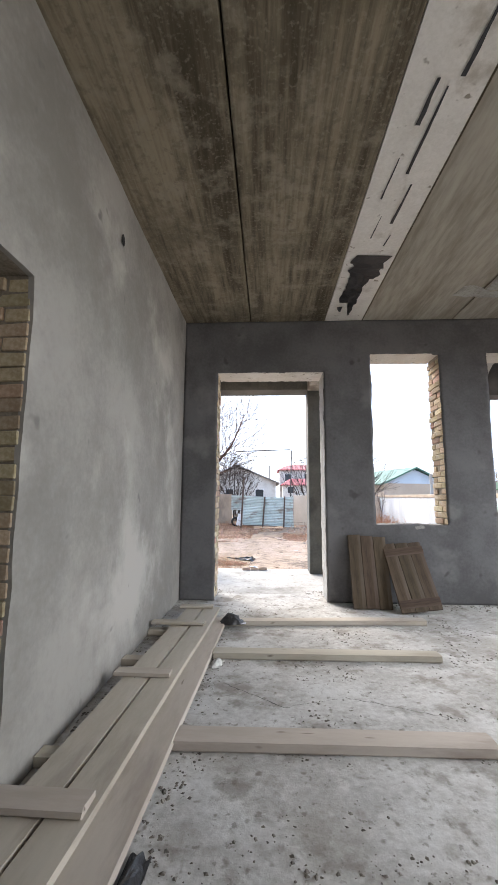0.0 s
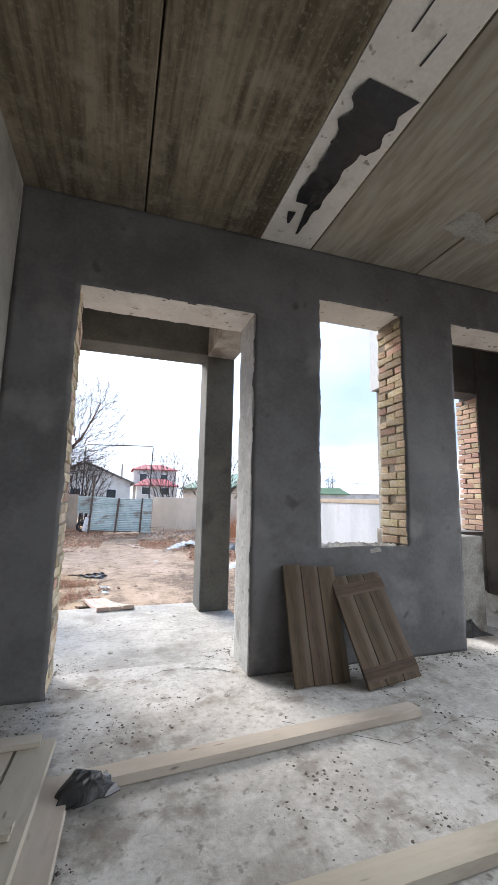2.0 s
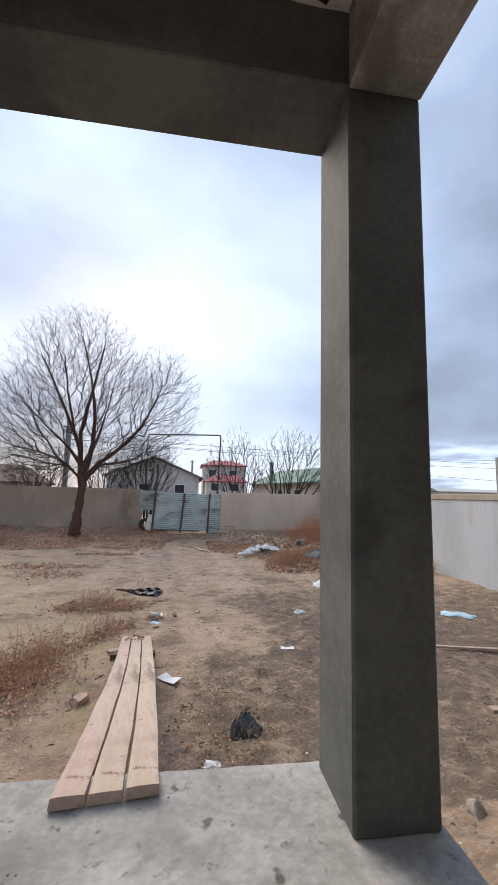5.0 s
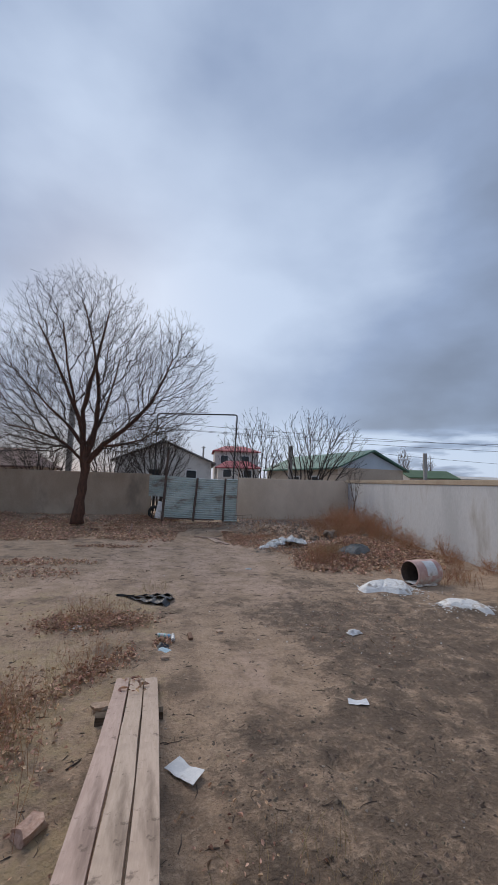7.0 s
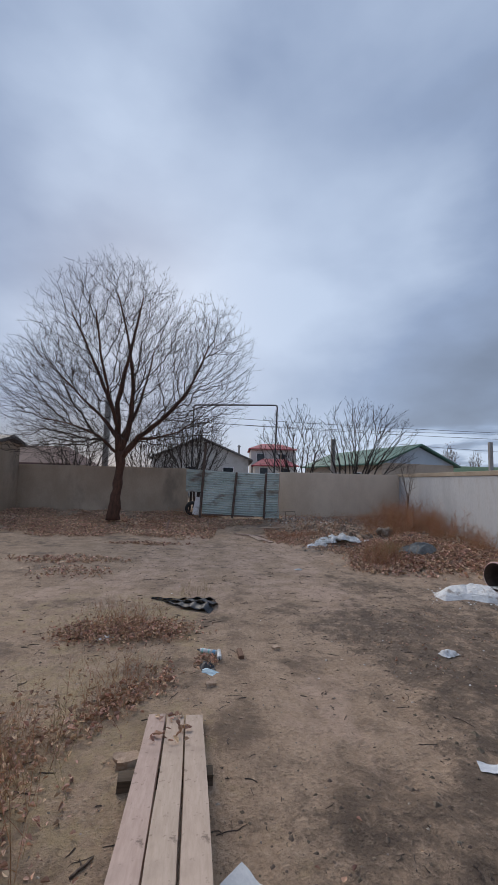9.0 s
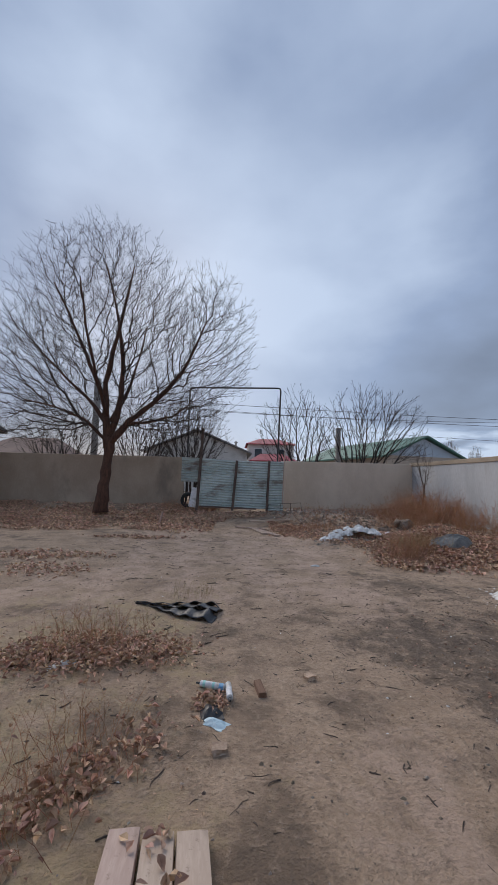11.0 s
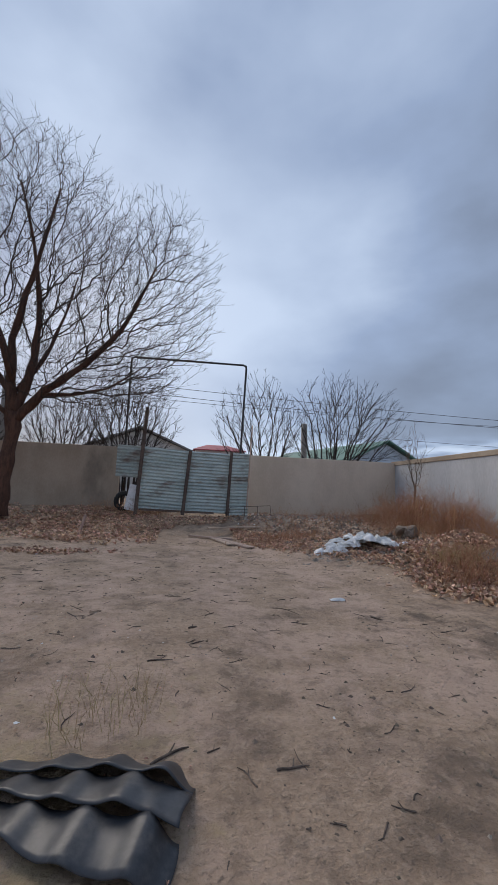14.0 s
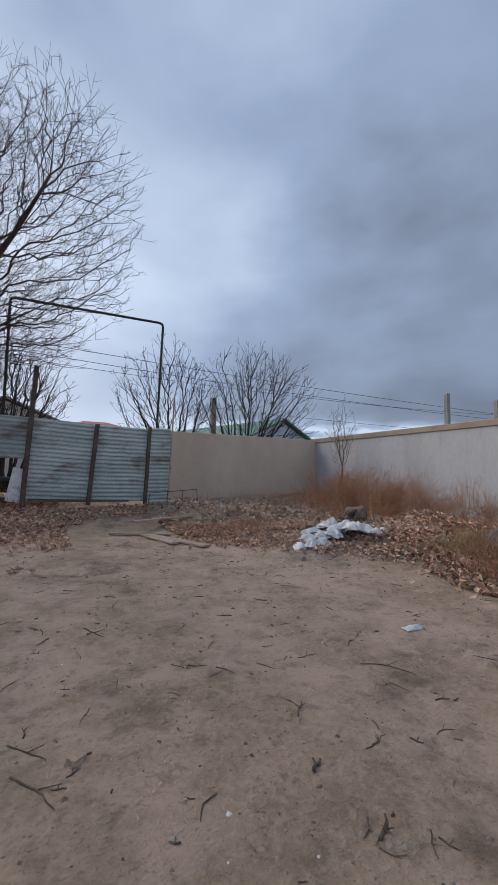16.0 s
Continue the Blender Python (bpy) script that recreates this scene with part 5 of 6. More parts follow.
# ---------------------------------------------------------------- houses beyond the wall
def house(name, label, x, y, yaw, length, half, wall_h, ridge_h, m_wall, m_roof, m_gable=None, eave=0.4, windows=(), hip=0.0, base=-1.0):
    """Gabled house: x along its ridge, the gable end at x = 0; windows: (face, along, sill, width, height)."""
    h = empty(name, label, "house", pose(x, y, base, 0, 0, yaw))
    part("wall", box(0, length, -half, half, 0, wall_h), m_wall, h)
    if not hip:
        for k, x0 in enumerate((0.0, length - 0.2)):
            g = bmesh.new()
            tri = [[g.verts.new((xx, yy, zz)) for yy, zz in ((-half, wall_h), (half, wall_h), (0, ridge_h - 0.12))] for xx in (x0, x0 + 0.2)]
            g.faces.new(tri[0])
            g.faces.new(tri[1][::-1])
            for i in range(3):
                j = (i + 1) % 3
                g.faces.new((tri[0][i], tri[1][i], tri[1][j], tri[0][j]))
            part("gable", g, m_gable or m_wall, h)
    drop = eave * (ridge_h - wall_h) / half
    for s in (-1, 1):
        r = bmesh.new()
        low = [r.verts.new((xx, s * (half + eave), wall_h - drop + dz)) for xx in (-eave, length + eave) for dz in (0, 0.14)]
        top = [r.verts.new((xx, 0, ridge_h + dz)) for xx in (-eave + hip, length + eave - hip) for dz in (0, 0.14)]
        for f in ((low[0], low[2], top[2], top[0]), (low[1], low[3], top[3], top[1]), (low[0], low[1], low[3], low[2]), (low[0], low[1], top[1], top[0]), (low[2], low[3], top[3], top[2])):
            r.faces.new(f)
        part("roof", r, m_roof, h)
    if hip:
        for xe, xt in ((-eave, -eave + hip), (length + eave, length + eave - hip)):
            r = bmesh.new()
            vs = [r.verts.new(v) for v in ((xe, -half - eave, wall_h - drop + 0.14), (xe, half + eave, wall_h - drop + 0.14), (xt, 0, ridge_h + 0.14))]
            r.faces.new(vs)
            part("roof", r, m_roof, h)
    for face_id, a, z, w, t in windows:
        if face_id == "gable":
            fr, pn = box(-0.06, 0.06, a - 0.08, a + w + 0.08, z - 0.08, z + t + 0.08), box(-0.09, 0.03, a, a + w, z, z + t)
        else:
            fr, pn = box(a - 0.08, a + w + 0.08, face_id * half - 0.06, face_id * half + 0.06, z - 0.08, z + t + 0.08), box(a, a + w, face_id * half - 0.09, face_id * half + 0.09, z, z + t)
        win = part("window", fr, M_WHITE, h)
        part("pane", pn, M_GLASS, win)
    return h


house("gabled_house", "low pale house with a wide gable behind the gate", -3.5, 46.0, 90, 12.0, 4.4, 3.9, 5.75, M_RENDER, M_ROOF_GREY, windows=(("gable", 0.4, 2.3, 0.9, 0.8), ("gable", -3.0, 2.2, 0.9, 0.9)))
house("green_roof_house", "long house with green roof and pale blue gable", 15.0, 42.0, 106, 14.0, 3.6, 3.7, 5.25, M_TANWALL, M_ROOF_GREEN, M_BLUEWALL, windows=((1, 3.0, 1.9, 1.0, 1.0), (1, 6.5, 1.9, 1.0, 1.0)))
house("red_roof_house", "two-storey white house with crimson hipped roofs", 2.2, 80.0, 0, 7.4, 4.2, 7.3, 8.4, M_RENDER, M_ROOF_RED, hip=2.4, windows=((-1, 1.0, 5.2, 1.2, 1.3), (-1, 4.6, 5.2, 1.2, 1.3)))
house("red_roof_annex", "lower white annex with a crimson hipped roof", 2.6, 73.0, 0, 6.4, 2.6, 4.4, 5.4, M_RENDER, M_ROOF_RED, hip=1.8, windows=((-1, 0.8, 2.9, 1.2, 1.1), (-1, 4.0, 2.9, 1.2, 1.1)))
house("brown_roof_house", "low house with a dark brown roof behind the tree", -18.5, 42.0, 0, 5.8, 3.0, 2.9, 4.2, M_TANWALL, M_ROOF_BROWN, hip=1.6)
house("far_green_roof_house", "low far house with faded green roof", 27.0, 60.0, 0, 6.4, 2.6, 3.5, 4.4, M_RENDER, M_ROOF_LIME)
house("far_shed", "long low pale shed far off", 40.0, 120.0, -6, 60.0, 6.0, 4.8, 5.6, M_RENDER, M_RENDER)
house("yard_shed", "small rendered shed with a dark overhanging roof", -10.2 - 5.0, 26.8, 0, 5.0, 0.9, 3.2, 3.45, M_YARDWALL, M_ROOF_GREY, eave=0.2, base=-0.9)


def pole(x, y, z0, z1, r, label, arm=False):
    p = empty("utility_pole", label, "pole", pose(x, y, z0))
    part("shaft", box(-r, r, -r, r, 0, z1 - z0, 0.01), M_POLE, p)
    if arm:
        part("crossarm", box(-0.5, 0.5, -0.05, 0.05, z1 - z0 - 0.35, z1 - z0 - 0.25), M_RUST, p)
    return p


pole(9.4, 23.8, -1.0, 2.65, 0.065, "grey square concrete post behind the pale wall")
pole(18.8, 27.9, -1.0, 4.0, 0.10, "grey concrete utility pole far off")
pole(-7.2, 30.5, -1.0, 5.4, 0.13, "weathered utility pole behind the tree")
pole(0.4, 110.0, -1.0, 9.8, 0.22, "far utility pole with a crossarm", True)
pole(5.6, 33.0, -1.0, 3.6, 0.12, "dark weathered post among the shrubs")


def cable(a, c, sag, r=0.011):
    p = Pile()
    a, c = Vector(a), Vector(c)
    p.add(*tube([a.lerp(c, t) - Vector((0, 0, sag * 4 * t * (1 - t))) for t in np.linspace(0, 1, 24)], [r] * 24, 4))
    solo(p.link("overhead_cable", M_PIPE), "thin black overhead cable", "cable", "overhead cables")


cable((-16, 31.5, 5.2), (26, 29.5, 3.75), 0.35)
cable((-16, 31.7, 5.0), (26, 29.7, 3.5), 0.45)
cable((-12, 33.5, 4.9), (30, 33.0, 4.7), 0.6)
cable((8, 40.0, 4.4), (30, 24.0, 2.0), 0.3)

# ---------------------------------------------------------------- yard: plants and litter
random.seed(5)


def leaf(pile, x, y, z, s):
    """A curled leaf folded along its rib; leaves far from the walk are simpler."""
    yaw, tx, ty = random.uniform(0, 6.3), random.gauss(0, 0.36), random.gauss(0, 0.36)
    m = Matrix.Translation((x, y, z)) @ Euler((tx, ty, yaw)).to_matrix().to_4x4()
    c = random.uniform(0.15, 0.75) * s
    if y > 17:
        pts = [(-0.6 * s, 0, 0), (-0.15 * s, -0.42 * s, c), (0.65 * s, 0, 0.1 * s), (-0.1 * s, 0.42 * s, c)]
        pile.add([m @ Vector(p) for p in pts], [(0, 1, 2), (0, 2, 3)])
        return
    k = random.uniform(0.75, 1.2)
    pts = [(-0.62 * s, 0, 0), (0.72 * s, 0, 0.35 * c), (-0.2 * s, 0, 0.1 * c), (0.3 * s, 0, 0)]
    for e in (-1, 1):
        pts += [(-0.46 * s, e * 0.24 * s * k, 0.7 * c), (-0.12 * s, e * 0.38 * s * k, c), (0.28 * s, e * 0.24 * s * k, 0.8 * c)]
    pile.add([m @ Vector(p) for p in pts], [(0, 4, 2), (4, 5, 2), (5, 6, 3, 2), (6, 1, 3), (0, 2, 7), (7, 2, 8), (8, 2, 3, 9), (9, 3, 1)])


def scatter(n, inside, make):
    k = tries = 0
    while k < n and tries < n * 30:
        tries += 1
        p = inside()
        if p is not None:
            make(*p)
            k += 1


def blob(cx, cy, rx, ry, edge=0.55):
    def inside():
        x, y = random.gauss(cx, rx * 0.7), random.gauss(cy, ry * 0.7)
        q = ((x - cx) / rx) ** 2 + ((y - cy) / ry) ** 2
        return (x, y) if q < 2.2 and q * random.uniform(0.3, 1.1) < 0.9 + 1.6 * edge * nz(x, y, 3, 2.3) else None
    return inside


def band(x0, x1, y_low, y_high, clump=0.1, freq=0.9):
    def inside():
        x, y = random.uniform(x0, x1), random.random()
        lo, hi = y_low(x), y_high(x)
        y = lo + y * (hi - lo)
        e = min((y - lo), (hi - y)) / max(hi - lo, 0.1)
        return (x, y) if nz(x, y, 6, freq) + 1.4 * e + random.uniform(-0.25, 0.25) > clump else None
    return inside


leaves = Pile()
lay = lambda s0, s1, lift: (lambda x, y: leaf(leaves, x, y, ground_z(x, y) + random.uniform(0.004, lift), random.uniform(s0, s1)))
scatter(11500, band(-11.5, -0.9, lambda x: 22.6 - 0.08 * (x + 5) + 0.5 * math.sin(x * 1.3), lambda x: 27.6, 0.06), lay(0.05, 0.10, 0.06))
scatter(700, band(-1.2, 1.6, lambda x: 24.6, lambda x: 26.2), lay(0.05, 0.09, 0.04))
scatter(4200, band(0.9, 4.6, lambda x: 23.6 - 1.35 * (x - 0.6), lambda x: 25.0 - 1.15 * (x - 0.6), 0.1), lay(0.05, 0.09, 0.04))
scatter(1500, lambda: (lambda a: (1.0 + 2.6 * a + random.gauss(0, 0.16), 22.6 - 3.5 * a + random.gauss(0, 0.22)))(random.random()), lay(0.03, 0.075, 0.03))
scatter(1500, band(1.2, 6.2, lambda x: 22.0 - 0.35 * (x - 1.2), lambda x: 27.5, 0.12, 1.3), lay(0.04, 0.085, 0.05))
scatter(2600, blob(4.3, 18.9, 1.5, 1.1), lay(0.05, 0.10, 0.06))
scatter(2600, blob(5.6, 19.8, 1.2, 1.8), lay(0.05, 0.10, 0.06))
scatter(800, blob(3.2, 18.5, 0.6, 0.6), lay(0.05, 0.09, 0.05))
scatter(420, lambda: (lambda a: (-1.2 + 0.35 * a + random.gauss(0, 0.11), 12.6 + 0.5 * a + random.gauss(0, 0.12)))(random.gauss(0, 0.6)), lay(0.02, 0.05, 0.05))
scatter(1500, lambda: (lambda a: (-1.5 + 0.75 * a + random.gauss(0, 0.16), 14.2 + 0.16 * a + random.gauss(0, 0.15)))(random.uniform(-1, 0.9)), lay(0.018, 0.042, 0.08))
scatter(2900, lambda: (random.gauss(-1.95, 0.30), random.gauss(11.1, 0.65)), lay(0.016, 0.042, 0.06))
scatter(1300, lambda: (random.gauss(-1.62, 0.34), random.gauss(14.15, 0.2)), lay(0.018, 0.045, 0.10))
for _ in range(26):
    f = random.choice((0.985, 0.93, 0.90)) + random.gauss(0, 0.012)
    p = A.lerp(B, min(f, 0.995)) + ya * random.gauss(0.0, 0.07) + za * 0.056
    leaf(leaves, p.x, p.y, p.z, random.uniform(0.03, 0.055))
scatter(170, blob(-0.48, 13.42, 0.12, 0.15), lay(0.018, 0.045, 0.03))
scatter(250, blob(-3.6, 17.5, 0.8, 0.5), lay(0.04, 0.07, 0.03))
scatter(300, lambda: (random.gauss(0.35, 0.35), random.gauss(9.7, 0.7)), lay(0.012, 0.035, 0.02))
scatter(260, blob(2.4, 14.0, 1.2, 1.4), lay(0.012, 0.03, 0.012))
scatter(900, lambda: (random.uniform(-3.5, -0.4), random.uniform(9.5, 19.0)), lay(0.006, 0.018, 0.006))
scatter(260, blob(-2.9, 21.3, 1.2, 0.25), lay(0.04, 0.08, 0.03))
scatter(420, blob(-4.1, 18.7, 1.3, 0.45), lay(0.04, 0.08, 0.04))
leaves.link("fallen_leaves", M_LEAF, None, "dry curled brown leaves lying in drifts on the soil", "leaves", "stuff")


def stem(pile, x, y, z, h, lean, r=0.003, twigs=3):
    d = Vector((random.gauss(0, lean), random.gauss(0, lean), 1)).normalized()
    p0 = Vector((x, y, z))
    p1 = p0 + d * h * 0.55
    p2 = p1 + (d + Vector((random.gauss(0, lean), random.gauss(0, lean), 0))).normalized() * h * 0.45
    pile.add(*tube([p0, p1, p2], [r, r * 0.8, r * 0.3], 3, cap=False))
    for _ in range(twigs):
        f = random.uniform(0.35, 0.95)
        q = p0.lerp(p1, f / 0.55) if f < 0.55 else p1.lerp(p2, (f - 0.55) / 0.45)
        e = q + (d * 0.6 + Vector((random.gauss(0, 0.6), random.gauss(0, 0.6), 0.2))).normalized() * h * random.uniform(0.12, 0.3)
        pile.add(*tube([q, e], [r * 0.7, r * 0.25], 3, cap=False))


weeds = Pile()
plant = lambda pile, h0, h1, lean, tw=3, r=0.003: (lambda x, y: stem(pile, x, y, ground_z(x, y) - 0.01, random.uniform(h0, h1), lean, r, tw))
brush_rng = random.Random(77)


def bush(x, y, h, w, n):
    """One dry bush: thin twiggy stems that fan out from a common foot."""
    for _ in range(int(0.7 * n)):
        a, q = brush_rng.uniform(0, 6.3), brush_rng.random() ** 0.6
        px, py = x + 0.45 * w * q * math.cos(a), y + 0.45 * w * q * math.sin(a)
        stem(weeds, px, py, ground_z(px, py) - 0.01, h * brush_rng.uniform(0.35, 1.1) * (1.1 - 0.5 * q), 0.38 + 0.25 * q, brush_rng.uniform(0.0014, 0.0030), 12)


for x, y, h, w, n in ((5.5, 23.8, 1.15, 1.0, 260), (6.1, 24.3, 1.25, 1.1, 300), (5.0, 24.2, 0.8, 0.8, 150), (6.6, 23.4, 1.15, 0.9, 240), (5.9, 23.0, 0.9, 0.8, 200), (6.7, 22.4, 1.0, 0.9, 220), (6.3, 21.6, 0.8, 0.8, 170), (6.9, 21.0, 0.85, 0.8, 190), (6.7, 20.0, 0.7, 0.8, 170), (7.1, 19.0, 0.75, 0.7, 170), (6.8, 18.0, 0.6, 0.7, 140), (7.1, 17.0, 0.6, 0.6, 130), (6.9, 25.4, 1.3, 0.9, 220), (6.0, 25.6, 1.1, 0.9, 190), (5.1, 25.4, 0.7, 0.8, 120), (4.6, 23.2, 0.5, 0.6, 90), (7.1, 23.9, 1.3, 0.7, 200), (5.3, 22.2, 0.55, 0.6, 110)):
    bush(x, y, h, w, n)
scatter(260, band(2.2, 5.0, lambda x: 23.4, lambda x: 26.6, 0.25, 1.1), plant(weeds, 0.15, 0.5, 0.3, 4, 0.0025))
scatter(230, lambda: (random.gauss(3.3, 0.28), random.gauss(18.6, 0.3)), plant(weeds, 0.15, 0.75, 0.3, 5, 0.0025))
scatter(330, lambda: (random.gauss(2.0, 0.5), random.gauss(22.8, 0.4)), plant(weeds, 0.12, 0.4, 0.45, 4, 0.0025))
scatter(300, blob(-1.6, 26.6, 1.5, 0.5), plant(weeds, 0.2, 0.5, 0.3, 3))
scatter(150, blob(5.9, 16.6, 0.5, 0.5), plant(weeds, 0.25, 0.5, 0.3, 3))
scatter(240, band(1.2, 5.2, lambda x: 22.3 - 0.35 * (x - 1.2), lambda x: 27.4, 0.1, 1.4), plant(weeds, 0.08, 0.32, 0.5, 4, 0.0025))
for x, y, h in ((5.2, 22.6, 1.0), (5.9, 23.3, 1.15), (5.4, 21.8, 0.9), (6.4, 22.4, 1.0), (6.8, 21.5, 0.9)):
    for _ in range(16):
        stem(weeds, x + random.gauss(0, 0.1), y + random.gauss(0, 0.1), ground_z(x, y) - 0.02, h * random.uniform(0.6, 1.15), 0.12, 0.004, 8)
scatter(120, blob(-1.6, 14.35, 0.55, 0.3), plant(weeds, 0.12, 0.42, 0.3, 5, 0.0016))
scatter(90, blob(-1.25, 12.75, 0.3, 0.5), plant(weeds, 0.12, 0.42, 0.3, 5, 0.0016))
scatter(200, blob(-1.95, 11.2, 0.5, 0.8), plant(weeds, 0.15, 0.5, 0.35, 5, 0.0016))
for _ in range(26):
    x, y = random.gauss(-1.6, 0.28), random.gauss(10.9, 0.55)
    stem(weeds, x, y, ground_z(x, y) - 0.01, random.uniform(0.35, 0.75), 0.22, 0.0022, 7)
weeds.link("dry_weeds", M_BRUSH, None, "rust-brown dry weeds standing along the yard wall", "weeds", "stuff")
straw = Pile()
scatter(300, lambda: (random.gauss(3.75, 0.25), random.gauss(19.4, 0.2)), plant(straw, 0.15, 0.35, 0.5, 3, 0.004))
scatter(90, blob(-1.55, 14.35, 0.6, 0.4), plant(straw, 0.15, 0.4, 0.2, 2, 0.0016))
scatter(110, blob(-1.7, 11.6, 0.45, 0.8), plant(straw, 0.2, 0.5, 0.25, 2, 0.0016))
scatter(60, blob(-0.85, 16.0, 0.25, 0.2), plant(straw, 0.1, 0.3, 0.25, 2, 0.0015))
scatter(120, blob(0.6, 9.8, 0.5, 0.5), plant(straw, 0.12, 0.3, 0.35, 2, 0.0016))
straw.link("dry_grass", M_STRAW, None, "straw-coloured dry grass tufts", "grass", "stuff")

grit, twigs = Pile(), Pile()
for _ in range(11000):
    x, y = random.uniform(-4.5, 4.5), random.uniform(7.7, 23)
    if nz(x, y, 8, 0.8) + random.uniform(-0.4, 0.4) > (0.0 if x < 1.2 else -0.15):
        pebble(grit, x, y, ground_z(x, y) - 0.003, random.choice((0.003, 0.004, 0.004, 0.005, 0.006, 0.009, 0.015)))
for _ in range(1700):
    x, y = random.uniform(1.12, 3.2), random.uniform(5.9, 9.5)
    pebble(grit, x, y, ground_z(x, y) - 0.004, 0.004 + 0.022 * random.random() ** 3)
for cx, cy, n, r in ((3.6, 25.9, 500, 0.05), (2.9, 20.6, 260, 0.05), (4.9, 19.9, 220, 0.06)):
    for _ in range(n):
        x, y = random.gauss(cx, 0.7), random.gauss(cy, 0.35)
        pebble(grit, x, y, ground_z(x, y) - 0.004, random.uniform(0.01, r))
clods = Pile()
for _ in range(16000):
    x, y = random.uniform(0.2, 5.0), random.uniform(6.0, 16.5)
    if (y > 7.75 or x > 1.2) and damp_shade_at(x, y) + random.uniform(-0.3, 0.3) > 0.25:
        pebble(clods, x, y, ground_z(x, y) - 0.004, random.choice((0.003, 0.004, 0.005, 0.006, 0.008, 0.012, 0.018)), 0.7)
for _ in range(12000):
    x, y = random.uniform(-4.0, 3.5), random.uniform(9.0, 23.0)
    if nz(x, y, 31, 1.1) + random.uniform(-0.35, 0.35) > 0.1:
        pebble(clods, x, y, ground_z(x, y) - 0.003, random.choice((0.002, 0.003, 0.004, 0.005, 0.009)), 0.7)
for _ in range(2600):
    x, y = random.uniform(1.3, 5.2), random.uniform(21.2, 26.7)
    if nz(x, y, 61, 0.9) + random.uniform(-0.3, 0.3) > -0.05 and x + 0.7 * (y - 22.5) > 1.2:
        pebble(clods, x, y, ground_z(x, y) - 0.006, 0.015 + 0.09 * random.random() ** 3, 0.8)
for _ in range(2600):
    x, y = random.uniform(-2.6, 3.2), random.uniform(12.5, 22.0)
    pebble(clods, x, y, ground_z(x, y) - 0.003, 0.004 + 0.018 * random.random() ** 4, 0.7)
for _ in range(2600):
    x, y = random.uniform(-0.2, 2.6), random.uniform(9.4, 12.3)
    if damp_shade_at(x, y) > 0.3 and nz(x, y, 81, 2.0) + 0.6 * nz(x, y, 83, 5.0) > 0.05:
        pebble(clods, x, y, ground_z(x, y) - 0.006, 0.006 + 0.030 * random.random() ** 3, 0.6)
clods.link("soil_clods", M_MUD, None, "dark crumbly clods of damp soil", "soil", "stuff")
bits = Pile()
for cx, cy, sx, sy, n in ((3.85, 15.9, 0.5, 0.35, 60), (4.75, 14.65, 0.4, 0.3, 40), (2.6, 13.6, 0.9, 0.6, 90), (0.0, 14.0, 3.0, 4.5, 150), (1.5, 7.6, 0.5, 0.9, 90), (0.4, 9.2, 0.5, 0.6, 60), (3.4, 25.7, 0.8, 0.45, 700), (2.6, 24.4, 0.9, 0.9, 160)):
    for _ in range(n):
        x, y = random.gauss(cx, sx), random.gauss(cy, sy)
        if y > 7.75 or x > 1.2:
            pebble(bits, x, y, ground_z(x, y) - 0.002, random.choice((0.003, 0.004, 0.006, 0.009, 0.016 if y < 20 else 0.035)), 0.5)
for cx, cy, sx, sy in ((4.1, 16.0, 0.36, 0.26), (4.85, 14.75, 0.3, 0.2)):
    for _ in range(900):
        x, y = random.gauss(cx, sx), random.gauss(cy, sy)
        q = math.exp(-((x - cx) / sx / 1.6) ** 2 - ((y - cy) / sy / 1.6) ** 2)
        pebble(bits, x, y, ground_z(x, y) - 0.002 + 0.02 * q, random.choice((0.004, 0.007, 0.012, 0.022)), 0.7)
bits.link("plaster_bits", M_POWDER, None, "white bits of plaster and paper strewn on the soil", "debris", "stuff")
for _ in range(900):
    x, y = random.uniform(1.6, 5.6), random.uniform(20.2, 27.3)
    if nz(x, y, 41, 0.9) + random.uniform(-0.3, 0.3) > 0.0:
        pebble(grit, x, y, ground_z(x, y) - 0.006, random.choice((0.015, 0.025, 0.04, 0.07)), 0.8)
for _ in range(420):
    x, y = random.gauss(3.2, 1.0), 26.0 + random.gauss(0, 0.45)
    if y < 27.6:
        pebble(grit, x, y, ground_z(x, y) - 0.01, 0.03 + 0.10 * random.random() ** 3, 0.9)
grit.link("gravel", M_STONE, None, "grit and small stones strewn on the soil", "gravel", "stuff")


def twig(x, y, ln, r):
    a = random.uniform(0, 6.3)
    pts = []
    for k in range(5):
        pts.append(Vector((x, y, ground_z(x, y) + r * 0.7)))
        a += random.gauss(0, 0.3)
        x, y = x + math.cos(a) * ln / 4, y + math.sin(a) * ln / 4
    twigs.add(*tube(pts, [r, r, r * 0.9, r * 0.7, r * 0.4], 4))
    if random.random() < 0.5:
        q = pts[2]
        b = a + random.choice((-0.8, 0.8))
        e = Vector((q.x + math.cos(b) * ln * 0.3, q.y + math.sin(b) * ln * 0.3, q.z + 0.01))
        twigs.add(*tube([q, e], [r * 0.7, r * 0.3], 4))


for _ in range(1700):
    twig(random.uniform(-4, 4.2), random.uniform(9.0, 23), random.choice((0.02, 0.03, 0.04, 0.06, 0.09, 0.14)), random.uniform(0.0018, 0.0048))
twigs.link("fallen_twigs", M_STICK, None, "broken dark twigs lying on the soil", "twigs", "stuff")

